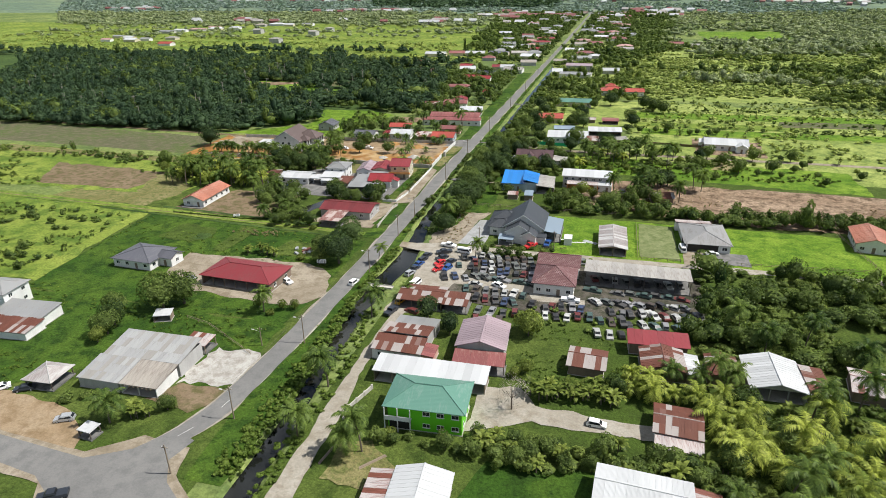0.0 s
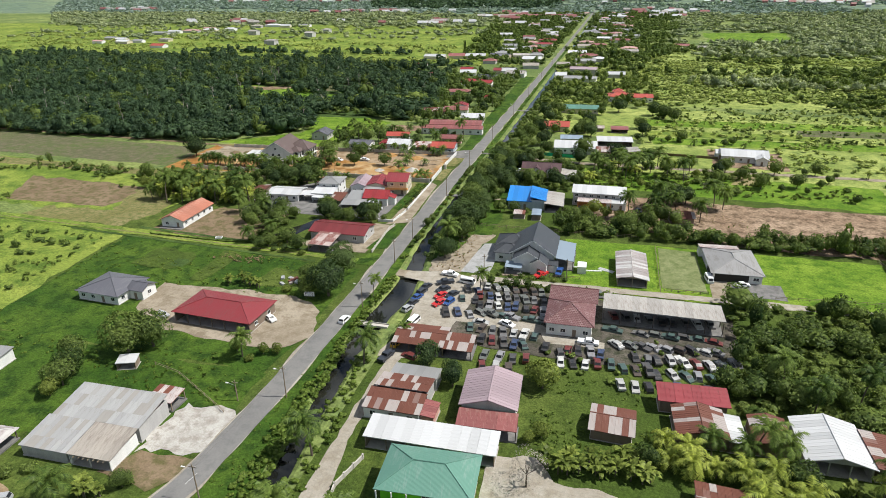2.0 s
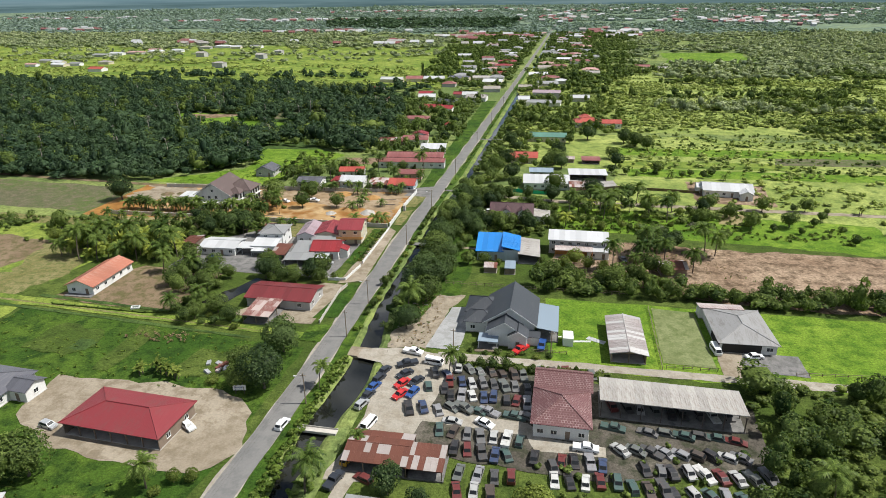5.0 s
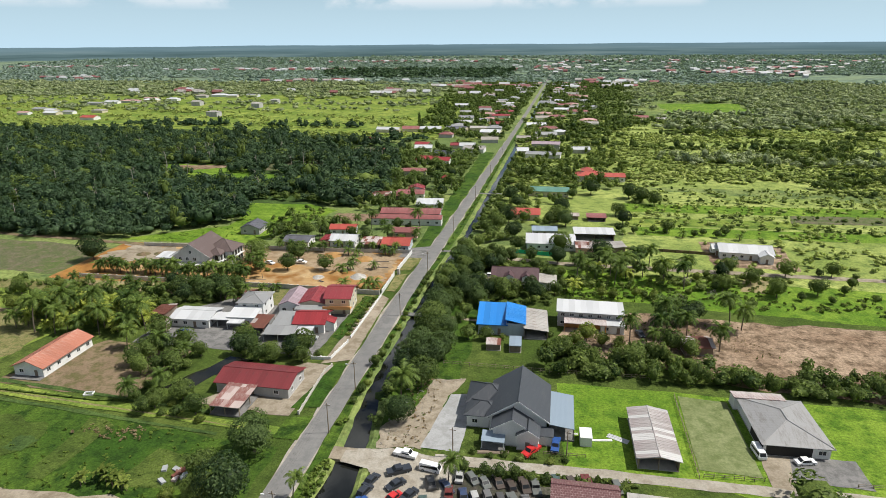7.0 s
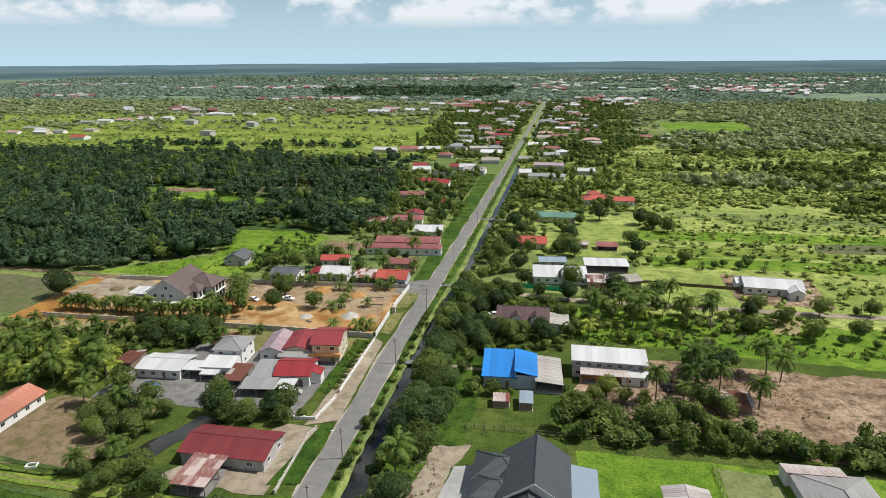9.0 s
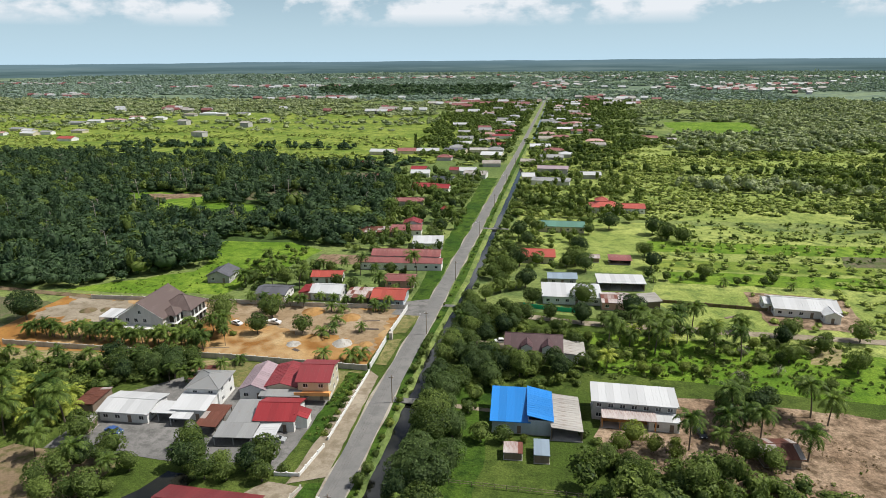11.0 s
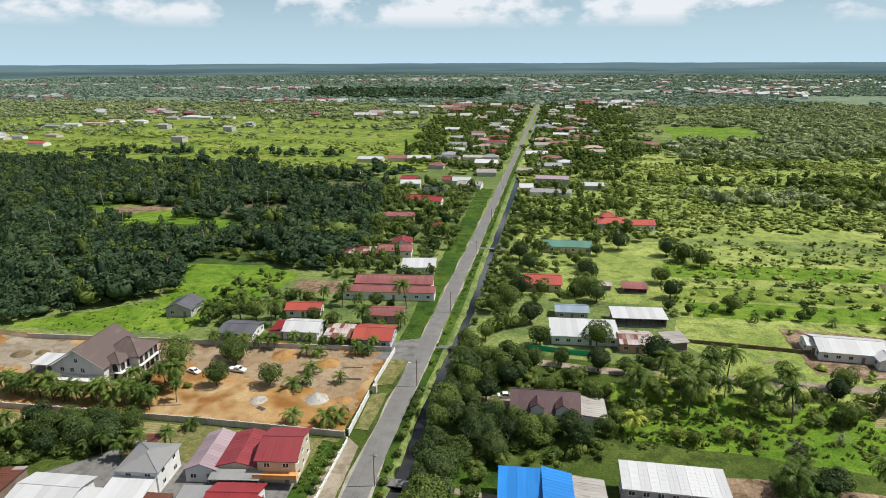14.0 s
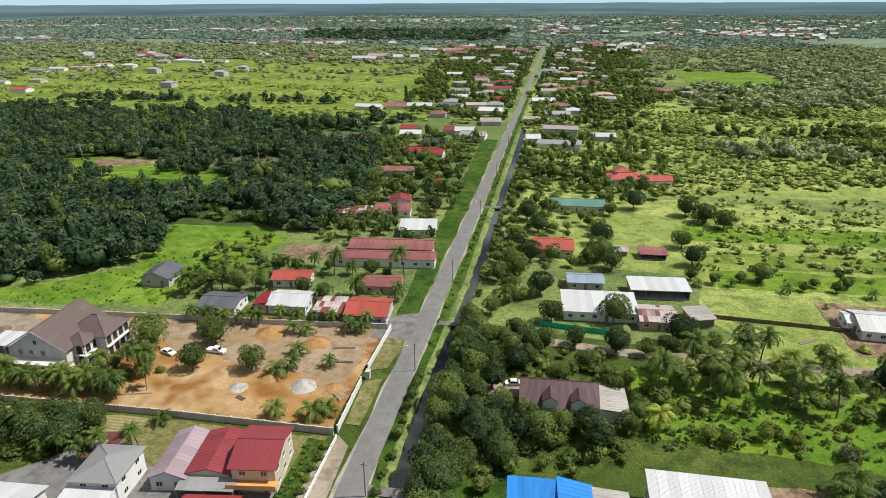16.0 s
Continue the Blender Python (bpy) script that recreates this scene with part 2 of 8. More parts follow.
CLEARED = ground_mat("cleared_ground", (0.215, 0.145, 0.095), (0.330, 0.245, 0.170), (0.115, 0.080, 0.050), 0.05, 0.22, 1.0, 0.95, 0.35)
LAWN = ground_mat("lawn", (0.034, 0.077, 0.010), (0.076, 0.126, 0.017), (0.022, 0.049, 0.008), 0.04, 0.22, 1.6, 0.95, 0.25)
LAWN_B = ground_mat("bright_lawn", (0.100, 0.182, 0.016), (0.178, 0.262, 0.032), (0.066, 0.132, 0.013), 0.04, 0.22, 1.6, 0.95, 0.2)
MEADOW = ground_mat("meadow", (0.054, 0.087, 0.015), (0.101, 0.133, 0.029), (0.042, 0.066, 0.013), 0.03, 0.22, 1.6, 0.95, 0.3)
YELLOW = ground_mat("yellow_meadow", (0.135, 0.195, 0.030), (0.250, 0.292, 0.058), (0.080, 0.132, 0.022), 0.022, 0.12, 1.2, 0.95, 0.3)
DULL = ground_mat("fallow_field", (0.095, 0.10, 0.052), (0.085, 0.115, 0.035), (0.14, 0.12, 0.078), 0.03, 0.25, 1.6)
LAND = ground_mat("open_land", (0.115, 0.160, 0.048), (0.215, 0.255, 0.078), (0.090, 0.132, 0.042), 0.009, 0.06, 0.6, 0.95, 0.4)
CONC = ground_mat("concrete_yard", (0.160, 0.156, 0.150), (0.208, 0.200, 0.192), (0.120, 0.118, 0.112), 0.08, 0.4, 3.0, 0.85, 0.01, lo=0.84, hi=1.14)
PAVE = ground_mat("pale_paving", (0.296, 0.300, 0.300), (0.344, 0.344, 0.340), (0.256, 0.256, 0.248), 0.08, 0.4, 3.0, 0.85, 0.01, lo=0.9, hi=1.08)
PLOT = ground_mat("dry_olive_plot", (0.153, 0.176, 0.074), (0.194, 0.216, 0.099), (0.117, 0.144, 0.054), 0.1, 0.3, 1.6, lo=0.8, hi=1.18)

LEAF_D = leaf_mat("dark_leaves", (0.015, 0.034, 0.014), (0.105, 0.152, 0.046), "object")
LEAF_M = leaf_mat("green_leaves", (0.024, 0.048, 0.013), (0.168, 0.222, 0.052), "object")
LEAF_Y = leaf_mat("light_leaves", (0.059, 0.088, 0.015), (0.218, 0.260, 0.055), "object")
LEAF_P = leaf_mat("palm_leaves", (0.027, 0.059, 0.013), (0.160, 0.218, 0.046), "object")
LEAF_PY = leaf_mat("yellow_palm_leaves", (0.11, 0.155, 0.026), (0.38, 0.42, 0.075), "object")
WOODS = leaf_mat("forest_leaves", (0.015, 0.036, 0.021), (0.088, 0.138, 0.062))
SCRUB = leaf_mat("scrub_leaves", (0.034, 0.067, 0.015), (0.207, 0.257, 0.059))
GRASSB = leaf_mat("grass_blades", (0.050, 0.091, 0.013), (0.155, 0.210, 0.039))
# pale blue-green: the haze of distance is mixed into this leaf colour
FARLEAF_HAZY = leaf_mat("hazy_far_leaves", (0.165, 0.225, 0.205), (0.290, 0.360, 0.290), grain=0.15)
DRYB = leaf_mat("dry_brush", (0.16, 0.11, 0.06), (0.36, 0.27, 0.17))
BARK = paint_mat("bark", (0.13, 0.105, 0.08), 0.95, 0.4)
TWIG = paint_mat("bare_twigs", (0.30, 0.27, 0.23), 0.95, 0.3)


def simple(name, c, rough=0.5, metal=0.0, spec=0.5):
    m, nt, p = base_mat(name, rough, metal, spec)
    g = ramp(nt, noise_node(nt, 4.0, 4), (0.3, k(c, 0.85)), (0.7, k(c, 1.1)))
    nt.links.new(g, p.inputs["Base Color"])
    return m


GLASS = simple("window_glass", (0.025, 0.03, 0.035), 0.08, 0, 0.6)
TYRE = simple("tyre_rubber", (0.02, 0.02, 0.02), 0.9)
LAMPM = simple("lamp_head", (0.7, 0.7, 0.7), 0.4)


def water_mat():
    m, nt, p = base_mat("canal_water", 0.06, 0, 0.5)
    nt.links.new(ramp(nt, noise_node(nt, 0.08, 4), (0.4, (0.010, 0.011, 0.010)), (0.65, (0.022, 0.022, 0.016))), p.inputs["Base Color"])
    bump(nt, p, noise_node(nt, 1.2, 3), 0.02, 0.15)
    return m


WATER = water_mat()


def car_mat(name, *cols):
    m, nt, p = base_mat(name, 0.35, 0, 0.5)
    oi = nt.nodes.new("ShaderNodeObjectInfo")
    st = [(i / len(cols), c) for i, c in enumerate(cols)]
    r = nt.nodes.new("ShaderNodeValToRGB")
    r.color_ramp.interpolation = "CONSTANT"
    e = r.color_ramp.elements
    while len(e) < len(st):
        e.new(0.5)
    for el, (pos, c) in zip(e, st):
        el.position, el.color = pos, (*c, 1)
    nt.links.new(oi.outputs["Random"], r.inputs["Fac"])
    f = ramp(nt, noise_node(nt, 1.2, 5), (0.5, (0, 0, 0)), (0.75, (0.6, 0.6, 0.6)))
    nt.links.new(mixc(nt, f, r.outputs["Color"], (0.12, 0.08, 0.06)), p.inputs["Base Color"])
    return m


CAR_MIX = car_mat("worn_car_paint", (0.38, 0.38, 0.37), (0.040, 0.040, 0.042), (0.14, 0.14, 0.14), (0.03, 0.03, 0.032), (0.07, 0.055, 0.045), (0.50, 0.50, 0.48), (0.13, 0.030, 0.028), (0.07, 0.07, 0.07), (0.04, 0.06, 0.12), (0.12, 0.13, 0.12), (0.06, 0.10, 0.09), (0.24, 0.24, 0.25))
CAR_WHITE = simple("white_car_paint", (0.78, 0.78, 0.78), 0.3)
CAR_SILVER = simple("silver_car_paint", (0.45, 0.46, 0.47), 0.3, 0.3)
CAR_DARK = simple("dark_car_paint", (0.03, 0.035, 0.045), 0.3)
CAR_RED = simple("red_car_paint", (0.5, 0.03, 0.03), 0.35)
CAR_BLUE = simple("blue_car_paint", (0.03, 0.08, 0.25), 0.3)
CAR_YELLOW = simple("yellow_car_paint", (0.65, 0.38, 0.03), 0.35)
SIGNM = simple("sign_face", (0.75, 0.75, 0.72), 0.5)
GREENSH = simple("green_netting", (0.02, 0.42, 0.22), 0.7)

# ---- mesh helpers ----


class Shape:
    """Collects vertices and faces of one mesh."""

    def __init__(self):
        self.v, self.f = [], []

    def quad(self, *p):
        n = len(self.v)
        self.v += [tuple(q) for q in p]
        self.f.append(tuple(range(n, n + len(p))))
        return self

    def box(self, x0, y0, z0, x1, y1, z1):
        n = len(self.v)
        self.v += [(x, y, z) for z in (z0, z1) for x, y in ((x0, y0), (x1, y0), (x1, y1), (x0, y1))]
        self.f += [tuple(n + i for i in q) for q in ((3, 2, 1, 0), (4, 5, 6, 7), (0, 1, 5, 4), (1, 2, 6, 5), (2, 3, 7, 6), (3, 0, 4, 7))]
        return self

    def slab(self, pts, thick):
        """A plate: top outline pts (counter-clockwise from above) and its copy thick below."""
        n, c = len(self.v), len(pts)
        self.v += [tuple(p) for p in pts] + [(p[0], p[1], p[2] - thick) for p in pts]
        self.f.append(tuple(range(n, n + c)))
        self.f.append(tuple(range(n + 2 * c - 1, n + c - 1, -1)))
        self.f += [(n + (i + 1) % c, n + i, n + c + i, n + c + (i + 1) % c) for i in range(c)]
        return self

    def tube(self, p0, p1, r0, r1, sides=8, caps=True):
        a, b = Vector(p0), Vector(p1)
        q = (b - a).to_track_quat("Z", "Y")
        n = len(self.v)
        for c, r in ((a, r0), (b, r1)):
            for i in range(sides):
                w = 2 * math.pi * i / sides
                self.v.append(tuple(c + q @ Vector((r * math.cos(w), r * math.sin(w), 0))))
        self.f += [(n + i, n + (i + 1) % sides, n + sides + (i + 1) % sides, n + sides + i) for i in range(sides)]
        if caps:
            self.f.append(tuple(range(n + sides - 1, n - 1, -1)))
            self.f.append(tuple(range(n + sides, n + 2 * sides)))
        return self

    def extrude_x(self, profile, x0, x1):
        """A solid with the (y, z) profile between x0 and x1."""
        n, c = len(self.v), len(profile)
        self.v += [(x0, y, z) for y, z in profile] + [(x1, y, z) for y, z in profile]
        self.f.append(tuple(range(n + c - 1, n - 1, -1)))
        self.f.append(tuple(range(n + c, n + 2 * c)))
        self.f += [(n + i, n + (i + 1) % c, n + c + (i + 1) % c, n + c + i) for i in range(c)]
        return self

    def mesh(self, name, material=None, smooth=False):
        me = bpy.data.meshes.new(name)
        me.from_pydata(self.v, [], self.f)
        if material:
            me.materials.append(material)
        if smooth:
            me.shade_smooth()
        me.update()
        return me


def part(name, shape, material, parent=None, label="", m=None, smooth=False):
    me = shape if isinstance(shape, bpy.types.Mesh) else shape.mesh(name, material, smooth)
    ob = new(name, me)
    ob.parent = parent
    if m is not None:
        ob.matrix_basis = m
    return tagged(ob, label) if label else ob


def thing(name, x, y, yaw=0, label="", category="", group="", z=0.0):
    ob = new(name)
    ob.empty_display_size = 0.5
    ob.matrix_basis = pose(x, y, z, 0, 0, yaw)
    return tagged(ob, label, category, group)


def raw_mesh(name, verts, faces, material):
    """A mesh from numpy arrays: verts (n, 3), faces (m, 3) or (m, 4)."""
    me = bpy.data.meshes.new(name)
    nf, c = faces.shape
    me.vertices.add(len(verts))
    me.vertices.foreach_set("co", np.ascontiguousarray(verts, dtype=np.float32).ravel())
    me.loops.add(nf * c)
    me.loops.foreach_set("vertex_index", np.ascontiguousarray(faces, dtype=np.int32).ravel())
    me.polygons.add(nf)
    me.polygons.foreach_set("loop_start", np.arange(0, nf * c, c, dtype=np.int32))
    me.polygons.foreach_set("loop_total", np.full(nf, c, dtype=np.int32))
    me.materials.append(material)
    me.update(calc_edges=True)
    return me


def band_mat():
    """Ploughed rows."""
    m, nt, p = base_mat("ploughed_soil", 0.95, spec=0.1)
    w = nt.nodes.new("ShaderNodeTexWave")
    w.bands_direction = "Y"
    w.inputs["Scale"].default_value, w.inputs["Distortion"].default_value = 0.32, 1.2
    co = nt.nodes.new("ShaderNodeTexCoord")
    nt.links.new(co.outputs["Object"], w.inputs["Vector"])
    a = ramp(nt, w.outputs["Fac"], (0.2, (0.30, 0.24, 0.14)), (0.8, (0.20, 0.19, 0.07)))
    g = ramp(nt, noise_node(nt, 1.5, 6), (0.3, (0.75, 0.75, 0.75)), (0.7, (1.2, 1.2, 1.2)))
    nt.links.new(mixc(nt, 1.0, a, g, "MULTIPLY"), p.inputs["Base Color"])
    return m


ROWS = band_mat()

SAND = ground_mat("sandy_yard", (0.280, 0.204, 0.124), (0.328, 0.256, 0.172), (0.216, 0.152, 0.088), 0.06, 0.3, 2.0, lo=0.84, hi=1.14)
SCRAPG = ground_mat("scrapyard_soil", (0.068, 0.060, 0.050), (0.128, 0.114, 0.092), (0.044, 0.048, 0.029), 0.08, 0.3, 2.0, lo=0.6, hi=1.3)
LANE = ground_mat("pale_lane", (0.304, 0.276, 0.228), (0.368, 0.340, 0.288), (0.256, 0.224, 0.176), 0.06, 0.3, 2.0, lo=0.84, hi=1.14)
# muted bluish green: ground colour with distance haze painted in
PLAIN_HAZY = ground_mat("hazy_far_plain", (0.120, 0.170, 0.110), (0.180, 0.230, 0.130), (0.110, 0.155, 0.115), 0.003, 0.012, 0.05)
PALEW = paint_mat("pale_render", (0.630, 0.612, 0.585), dirt=0.3)
HEDGEL = leaf_mat("hedge_leaves", (0.024, 0.050, 0.014), (0.172, 0.225, 0.052))


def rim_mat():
    """Far plain and woods edge-on: long pale and dark streaks, haze painted in, self-lit."""
    m, nt, p = base_mat("hazy_distant_woods", 1.0, spec=0.0)
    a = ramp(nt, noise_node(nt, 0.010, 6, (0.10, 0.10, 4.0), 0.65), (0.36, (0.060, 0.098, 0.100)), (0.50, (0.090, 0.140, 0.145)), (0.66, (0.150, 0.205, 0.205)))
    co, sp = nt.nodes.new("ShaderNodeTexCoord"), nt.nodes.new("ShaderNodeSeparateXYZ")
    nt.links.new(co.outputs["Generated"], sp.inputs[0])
    # painted haze: the colour turns pale blue towards the top
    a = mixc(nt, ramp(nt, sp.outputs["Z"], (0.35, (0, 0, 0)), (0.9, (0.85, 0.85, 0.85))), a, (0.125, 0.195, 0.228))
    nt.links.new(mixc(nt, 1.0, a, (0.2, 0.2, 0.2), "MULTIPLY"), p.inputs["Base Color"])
    # the backdrop gives off its own glow
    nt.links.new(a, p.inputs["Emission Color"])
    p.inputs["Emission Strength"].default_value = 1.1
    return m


RIM = rim_mat()
# leaf colour paled and greyed to imitate haze over the middle distance
MIDLEAF_HAZY = leaf_mat("hazy_orchard_leaves", (0.120, 0.160, 0.092), (0.400, 0.440, 0.225), grain=0.5)
LIGHTSCRUB = leaf_mat("light_scrub_leaves", (0.160, 0.215, 0.060), (0.450, 0.500, 0.140), grain=1.0)
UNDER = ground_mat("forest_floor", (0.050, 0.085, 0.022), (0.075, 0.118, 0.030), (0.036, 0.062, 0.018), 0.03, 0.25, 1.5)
PASTURE = ground_mat("light_pasture", (0.195, 0.250, 0.058), (0.335, 0.375, 0.108), (0.130, 0.180, 0.045), 0.025, 0.18, 1.2, 0.95, 0.3)
DRYG = ground_mat("dry_grass", (0.160, 0.148, 0.056), (0.216, 0.192, 0.088), (0.104, 0.120, 0.036), 0.1, 0.5, 2.5)
R_TAN = roof_mat("tan_roof", (0.327, 0.297, 0.258), (0.206, 0.172, 0.146), 0.5, 0.6)
R_ROSE = roof_mat("pale_rose_roof", (0.42, 0.245, 0.215), (0.50, 0.36, 0.32), 0.4, 0.55)
R_OLDWH = roof_mat("patched_white_roof", (0.284, 0.241, 0.232), (0.430, 0.413, 0.396), 0.6, 0.6, 0.0, 0.4, (0.447, 0.439, 0.430))
CARGLASS = simple("car_glass", (0.012, 0.014, 0.016), 0.30, 0, 0.3)

# ---- ground, canal, roads ----
CANAL = [(-120, 15, 20), (71, 15, 19.8), (82, 15.2, 18.9), (97, 14.6, 17.6), (123, 12.8, 16.0), (141, 11.6, 15.0), (156, 11.2, 16.6),
         (170, 12.2, 19.0), (178, 12.8, 18.6), (186, 12.6, 17.6), (209, 11.0, 14.6), (228, 11.0, 14.2), (290, 11.8, 14.0),
         (357, 15.2, 17.0), (446, 16.2, 18.4), (552, 18, 20.4), (801, 21, 23), (1416, 25, 27)]
ROAD = [(72, -7.5), (78, -4.6), (85, -1.2), (93, 1.0), (114, 2.6), (153, 4.1), (179, 4.5), (204, 4.7), (235, 4.7), (262, 4.6),
        (332, 5.8), (428, 7.4), (567, 9.4), (801, 12.6), (1416, 19), (2600, 31)]


def along(table, y):
    ys = [r[0] for r in table]
    return [float(np.interp(y, ys, [r[i] for r in table])) for i in range(1, len(table[0]))]


def road_x(y):
    return along(ROAD, y)[0]


def make_ground():
    ys = [-4800, -1500, -400] + list(np.arange(-120, 620, 4.0)) + list(np.arange(620, 1500, 30.0)) + [1500, 2200, 4800]
    rng = np.random.RandomState(3)
    verts, cols = [], 0
    for y in ys:
        l, r = along(CANAL, y)
        w1, w2 = rng.uniform(-0.35, 0.35, 2) if -120 < y < 620 else (0, 0)
        row = [(-4900, 0), (-600, 0), (-60, 0), (l - 1.3 + w1, 0), (l - 0.4 + w1, -0.5), (l + 0.5, -1.4), (r - 0.5, -1.4), (r + 0.4 + w2, -0.5), (r + 1.3 + w2, 0), (120, 0), (700, 0), (4900, 0)]
        cols = len(row)
        verts += [(x, y, z) for x, z in row]
    s = Shape()
    s.v = verts
    s.f = [(j * cols + i, j * cols + i + 1, (j + 1) * cols + i + 1, (j + 1) * cols + i) for j in range(len(ys) - 1) for i in range(cols - 1)]
    tagged(new("ground", s.mesh("ground", LAND)), "flat green land with low scrub and grass", "ground", kind="structure")
    w = Shape()
    yy = np.arange(-120, 1500, 20.0)
    for a, b in zip(yy[:-1], yy[1:]):
        (l0, r0), (l1, r1) = along(CANAL, a), along(CANAL, b)
        w.quad((l0 - 1, a, -0.62), (r0 + 1, a, -0.62), (r1 + 1, b, -0.62), (l1 - 1, b, -0.62))
    tagged(new("water", w.mesh("water", WATER)), "still dark water in a roadside canal", "water", kind="structure")


make_ground()
LEVEL = [0.02]


def keep_clear(x0, y0, x1, y1):
    FOOT.append(((x0 + x1) / 2, (y0 + y1) / 2, 1.0, 0.0, (x1 - x0) / 2, (y1 - y0) / 2))


def patch(name, label, pts, material, wob=0.6, step=2.0, seed=0, category="ground", z=None):
    """A flat piece of ground with an uneven edge, a little above what lies below it."""
    rng = np.random.RandomState(seed + len(pts) * 7 + int(abs(pts[0][0]) * 10))
    out = []
    n = len(pts)
    for i in range(n):
        a, b = np.array(pts[i], float), np.array(pts[(i + 1) % n], float)
        d = np.linalg.norm(b - a)
        c = max(1, min(60, int(d / step)))
        nrm = np.array([-(b - a)[1], (b - a)[0]]) / max(d, 1e-6)
        for j in range(c):
            q = a + (b - a) * j / c
            w = wob * (noise.noise(Vector((q[0] * 0.13, q[1] * 0.13, seed))) + 0.4 * rng.uniform(-1, 1)) if j else 0
            out.append(q + nrm * w)
    LEVEL[0] += 0.002
    zz = LEVEL[0] if z is None else z
    s = Shape()
    s.quad(*[(p[0], p[1], zz) for p in out])
    ob = new(name, s.mesh(name, material))
    return tagged(ob, label, category, kind="structure")


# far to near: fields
patch("field", "far green plain", [(-4800, 1480), (4800, 1480), (4800, 4750), (-4800, 4750)], PLAIN_HAZY, 0, 400)
patch("field", "rough grassland west of the canal", [(-130, -100), (8.6, -100), (8.6, 120), (7.4, 150), (8.4, 200), (7, 330), (-60, 330), (-130, 200)], MEADOW, 0, 8)
patch("field", "rough grassland east of the canal", [(22.4, -100), (260, -100), (260, 280), (90, 322), (21, 330), (19.5, 200), (21.4, 170), (20.4, 120)], MEADOW, 0, 8)
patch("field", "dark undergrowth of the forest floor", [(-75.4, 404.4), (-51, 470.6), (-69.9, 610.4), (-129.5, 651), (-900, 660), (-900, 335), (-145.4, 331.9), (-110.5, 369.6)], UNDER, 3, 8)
patch("field", "bright yellow-green meadow", [(-57.2, 649.6), (-55, 1150), (-1500, 1150), (-1500, 670), (-139.8, 667.2)], YELLOW, 8, 25)
patch("field", "yellow-green pasture", [(26.6, 380.5), (305.2, 356), (304.1, 440.8), (27.1, 471.6)], PASTURE, 4, 10)
patch("field", "green pasture", [(88.7, 293.9), (381.6, 274.3), (380.2, 349.4), (88.8, 375.1)], PASTURE, 4, 10)
patch("field", "yellow-green open scrubland", [(21.2, 472.3), (900, 480), (900, 840), (20, 840)], PASTURE, 8, 20)
patch("field", "light green field", [(185, 900), (290, 905), (310, 1060), (195, 1050)], LAWN_B, 8, 20)
patch("field", "light meadow behind houses", [(-144, 321), (-104, 350), (-106, 372), (-117, 396), (-80, 399), (-60, 388), (-66, 359), (-77, 326), (-110, 322)], LAWN_B, 2, 6)
patch("field", "fallow grey-green field", [(-363.4, 283.2), (-111.9, 273.9), (-109.3, 307.1), (-362.1, 324)], DULL, 1.5, 6)
patch("field", "yellow-green garden land", [(-365.5, 216.2), (-98.9, 210.1), (-95.1, 263.8), (-363.5, 278.9)], YELLOW, 3, 6)
patch("field", "bare brown plot", [(-174.7, 216.5), (-125.6, 216.4), (-116.6, 242.6), (-190.8, 246.4)], BROWN, 3, 5)
patch("field", "pale bare ground between gardens", [(-150, 200), (-104, 199), (-98, 216), (-108, 236), (-128, 240), (-118, 214), (-150, 212)], DRYG, 3, 3)
patch("field", "pale sandy strip along gardens", [(-260, 262), (-128, 258), (-126, 266), (-260, 272)], DRYG, 2, 4)
patch("field", "yellow-green meadow", [(-368.2, 128.7), (-90.4, 133.1), (-96, 194.7), (-365.9, 203.1)], YELLOW, 2, 6)
patch("field", "green meadow", [(-90.4, 129), (-3, 127), (-1.6, 185), (-93.9, 192.6)], LAWN, 1.5, 5)
patch("field", "green meadow", [(-127.7, 79.9), (-65.6, 77.2), (-40.3, 97.3), (-36.2, 93.2), (-11.4, 92.8), (-3.2, 98.8), (-2, 126.9), (-90.4, 129)], LAWN, 1.5, 5)
patch("field", "green lawn", [(61.3, 186.6), (246.3, 186.9), (246, 224.2), (59.5, 223.9)], LAWN_B, 1.0, 4)
patch("field", "rough green yard", [(29.1, 78.2), (78.7, 75.7), (80.7, 93.5), (59.1, 89.8), (33.2, 92.2)], MEADOW, 1, 4)
patch("field", "green lawn", [(55.1, 77.9), (78.7, 75.7), (80.7, 91.5), (59.1, 89.8)], LAWN, 1, 4)
patch("verge", "green grass verge beside the canal", [(5.5, 72), (13.4, 72), (13.6, 82), (13, 97), (11.2, 123), (10.0, 141), (9.7, 160), (10.8, 182), (9.4, 209), (9.4, 228), (9.9, 290), (13, 357), (13.6, 446), (15, 552), (18, 800), (15.8, 800), (11.8, 567), (10.9, 428), (9.2, 332), (7.2, 291), (7.0, 261), (7.6, 235), (7.9, 204), (7.4, 179), (7.0, 153), (5.4, 114), (3.8, 93)], LAWN, 0.15, 3)
patch("field", "green garden land beside the canal", [(19.7, 190.2), (33.6, 189.6), (34, 273.1), (17.1, 274.2), (14.9, 228)], LAWN, 1, 4)
patch("field", "overgrown garden land", [(59.6, 286.1), (182.5, 273.5), (182.3, 306.3), (61.7, 313.1)], LAWN_B, 2, 4)
patch("field", "tufted verge meadow", [(-3.6, 329.5), (2.5, 331), (4.1, 426.1), (5.2, 588.3), (-5.7, 589.8), (-4.9, 427)], LAWN, 1, 4)
patch("field", "ploughed brown plot with green rows", [(-124, 262), (-60, 264.5), (-46, 267), (-46, 274), (-124, 272)], ROWS, 0.6, 3)
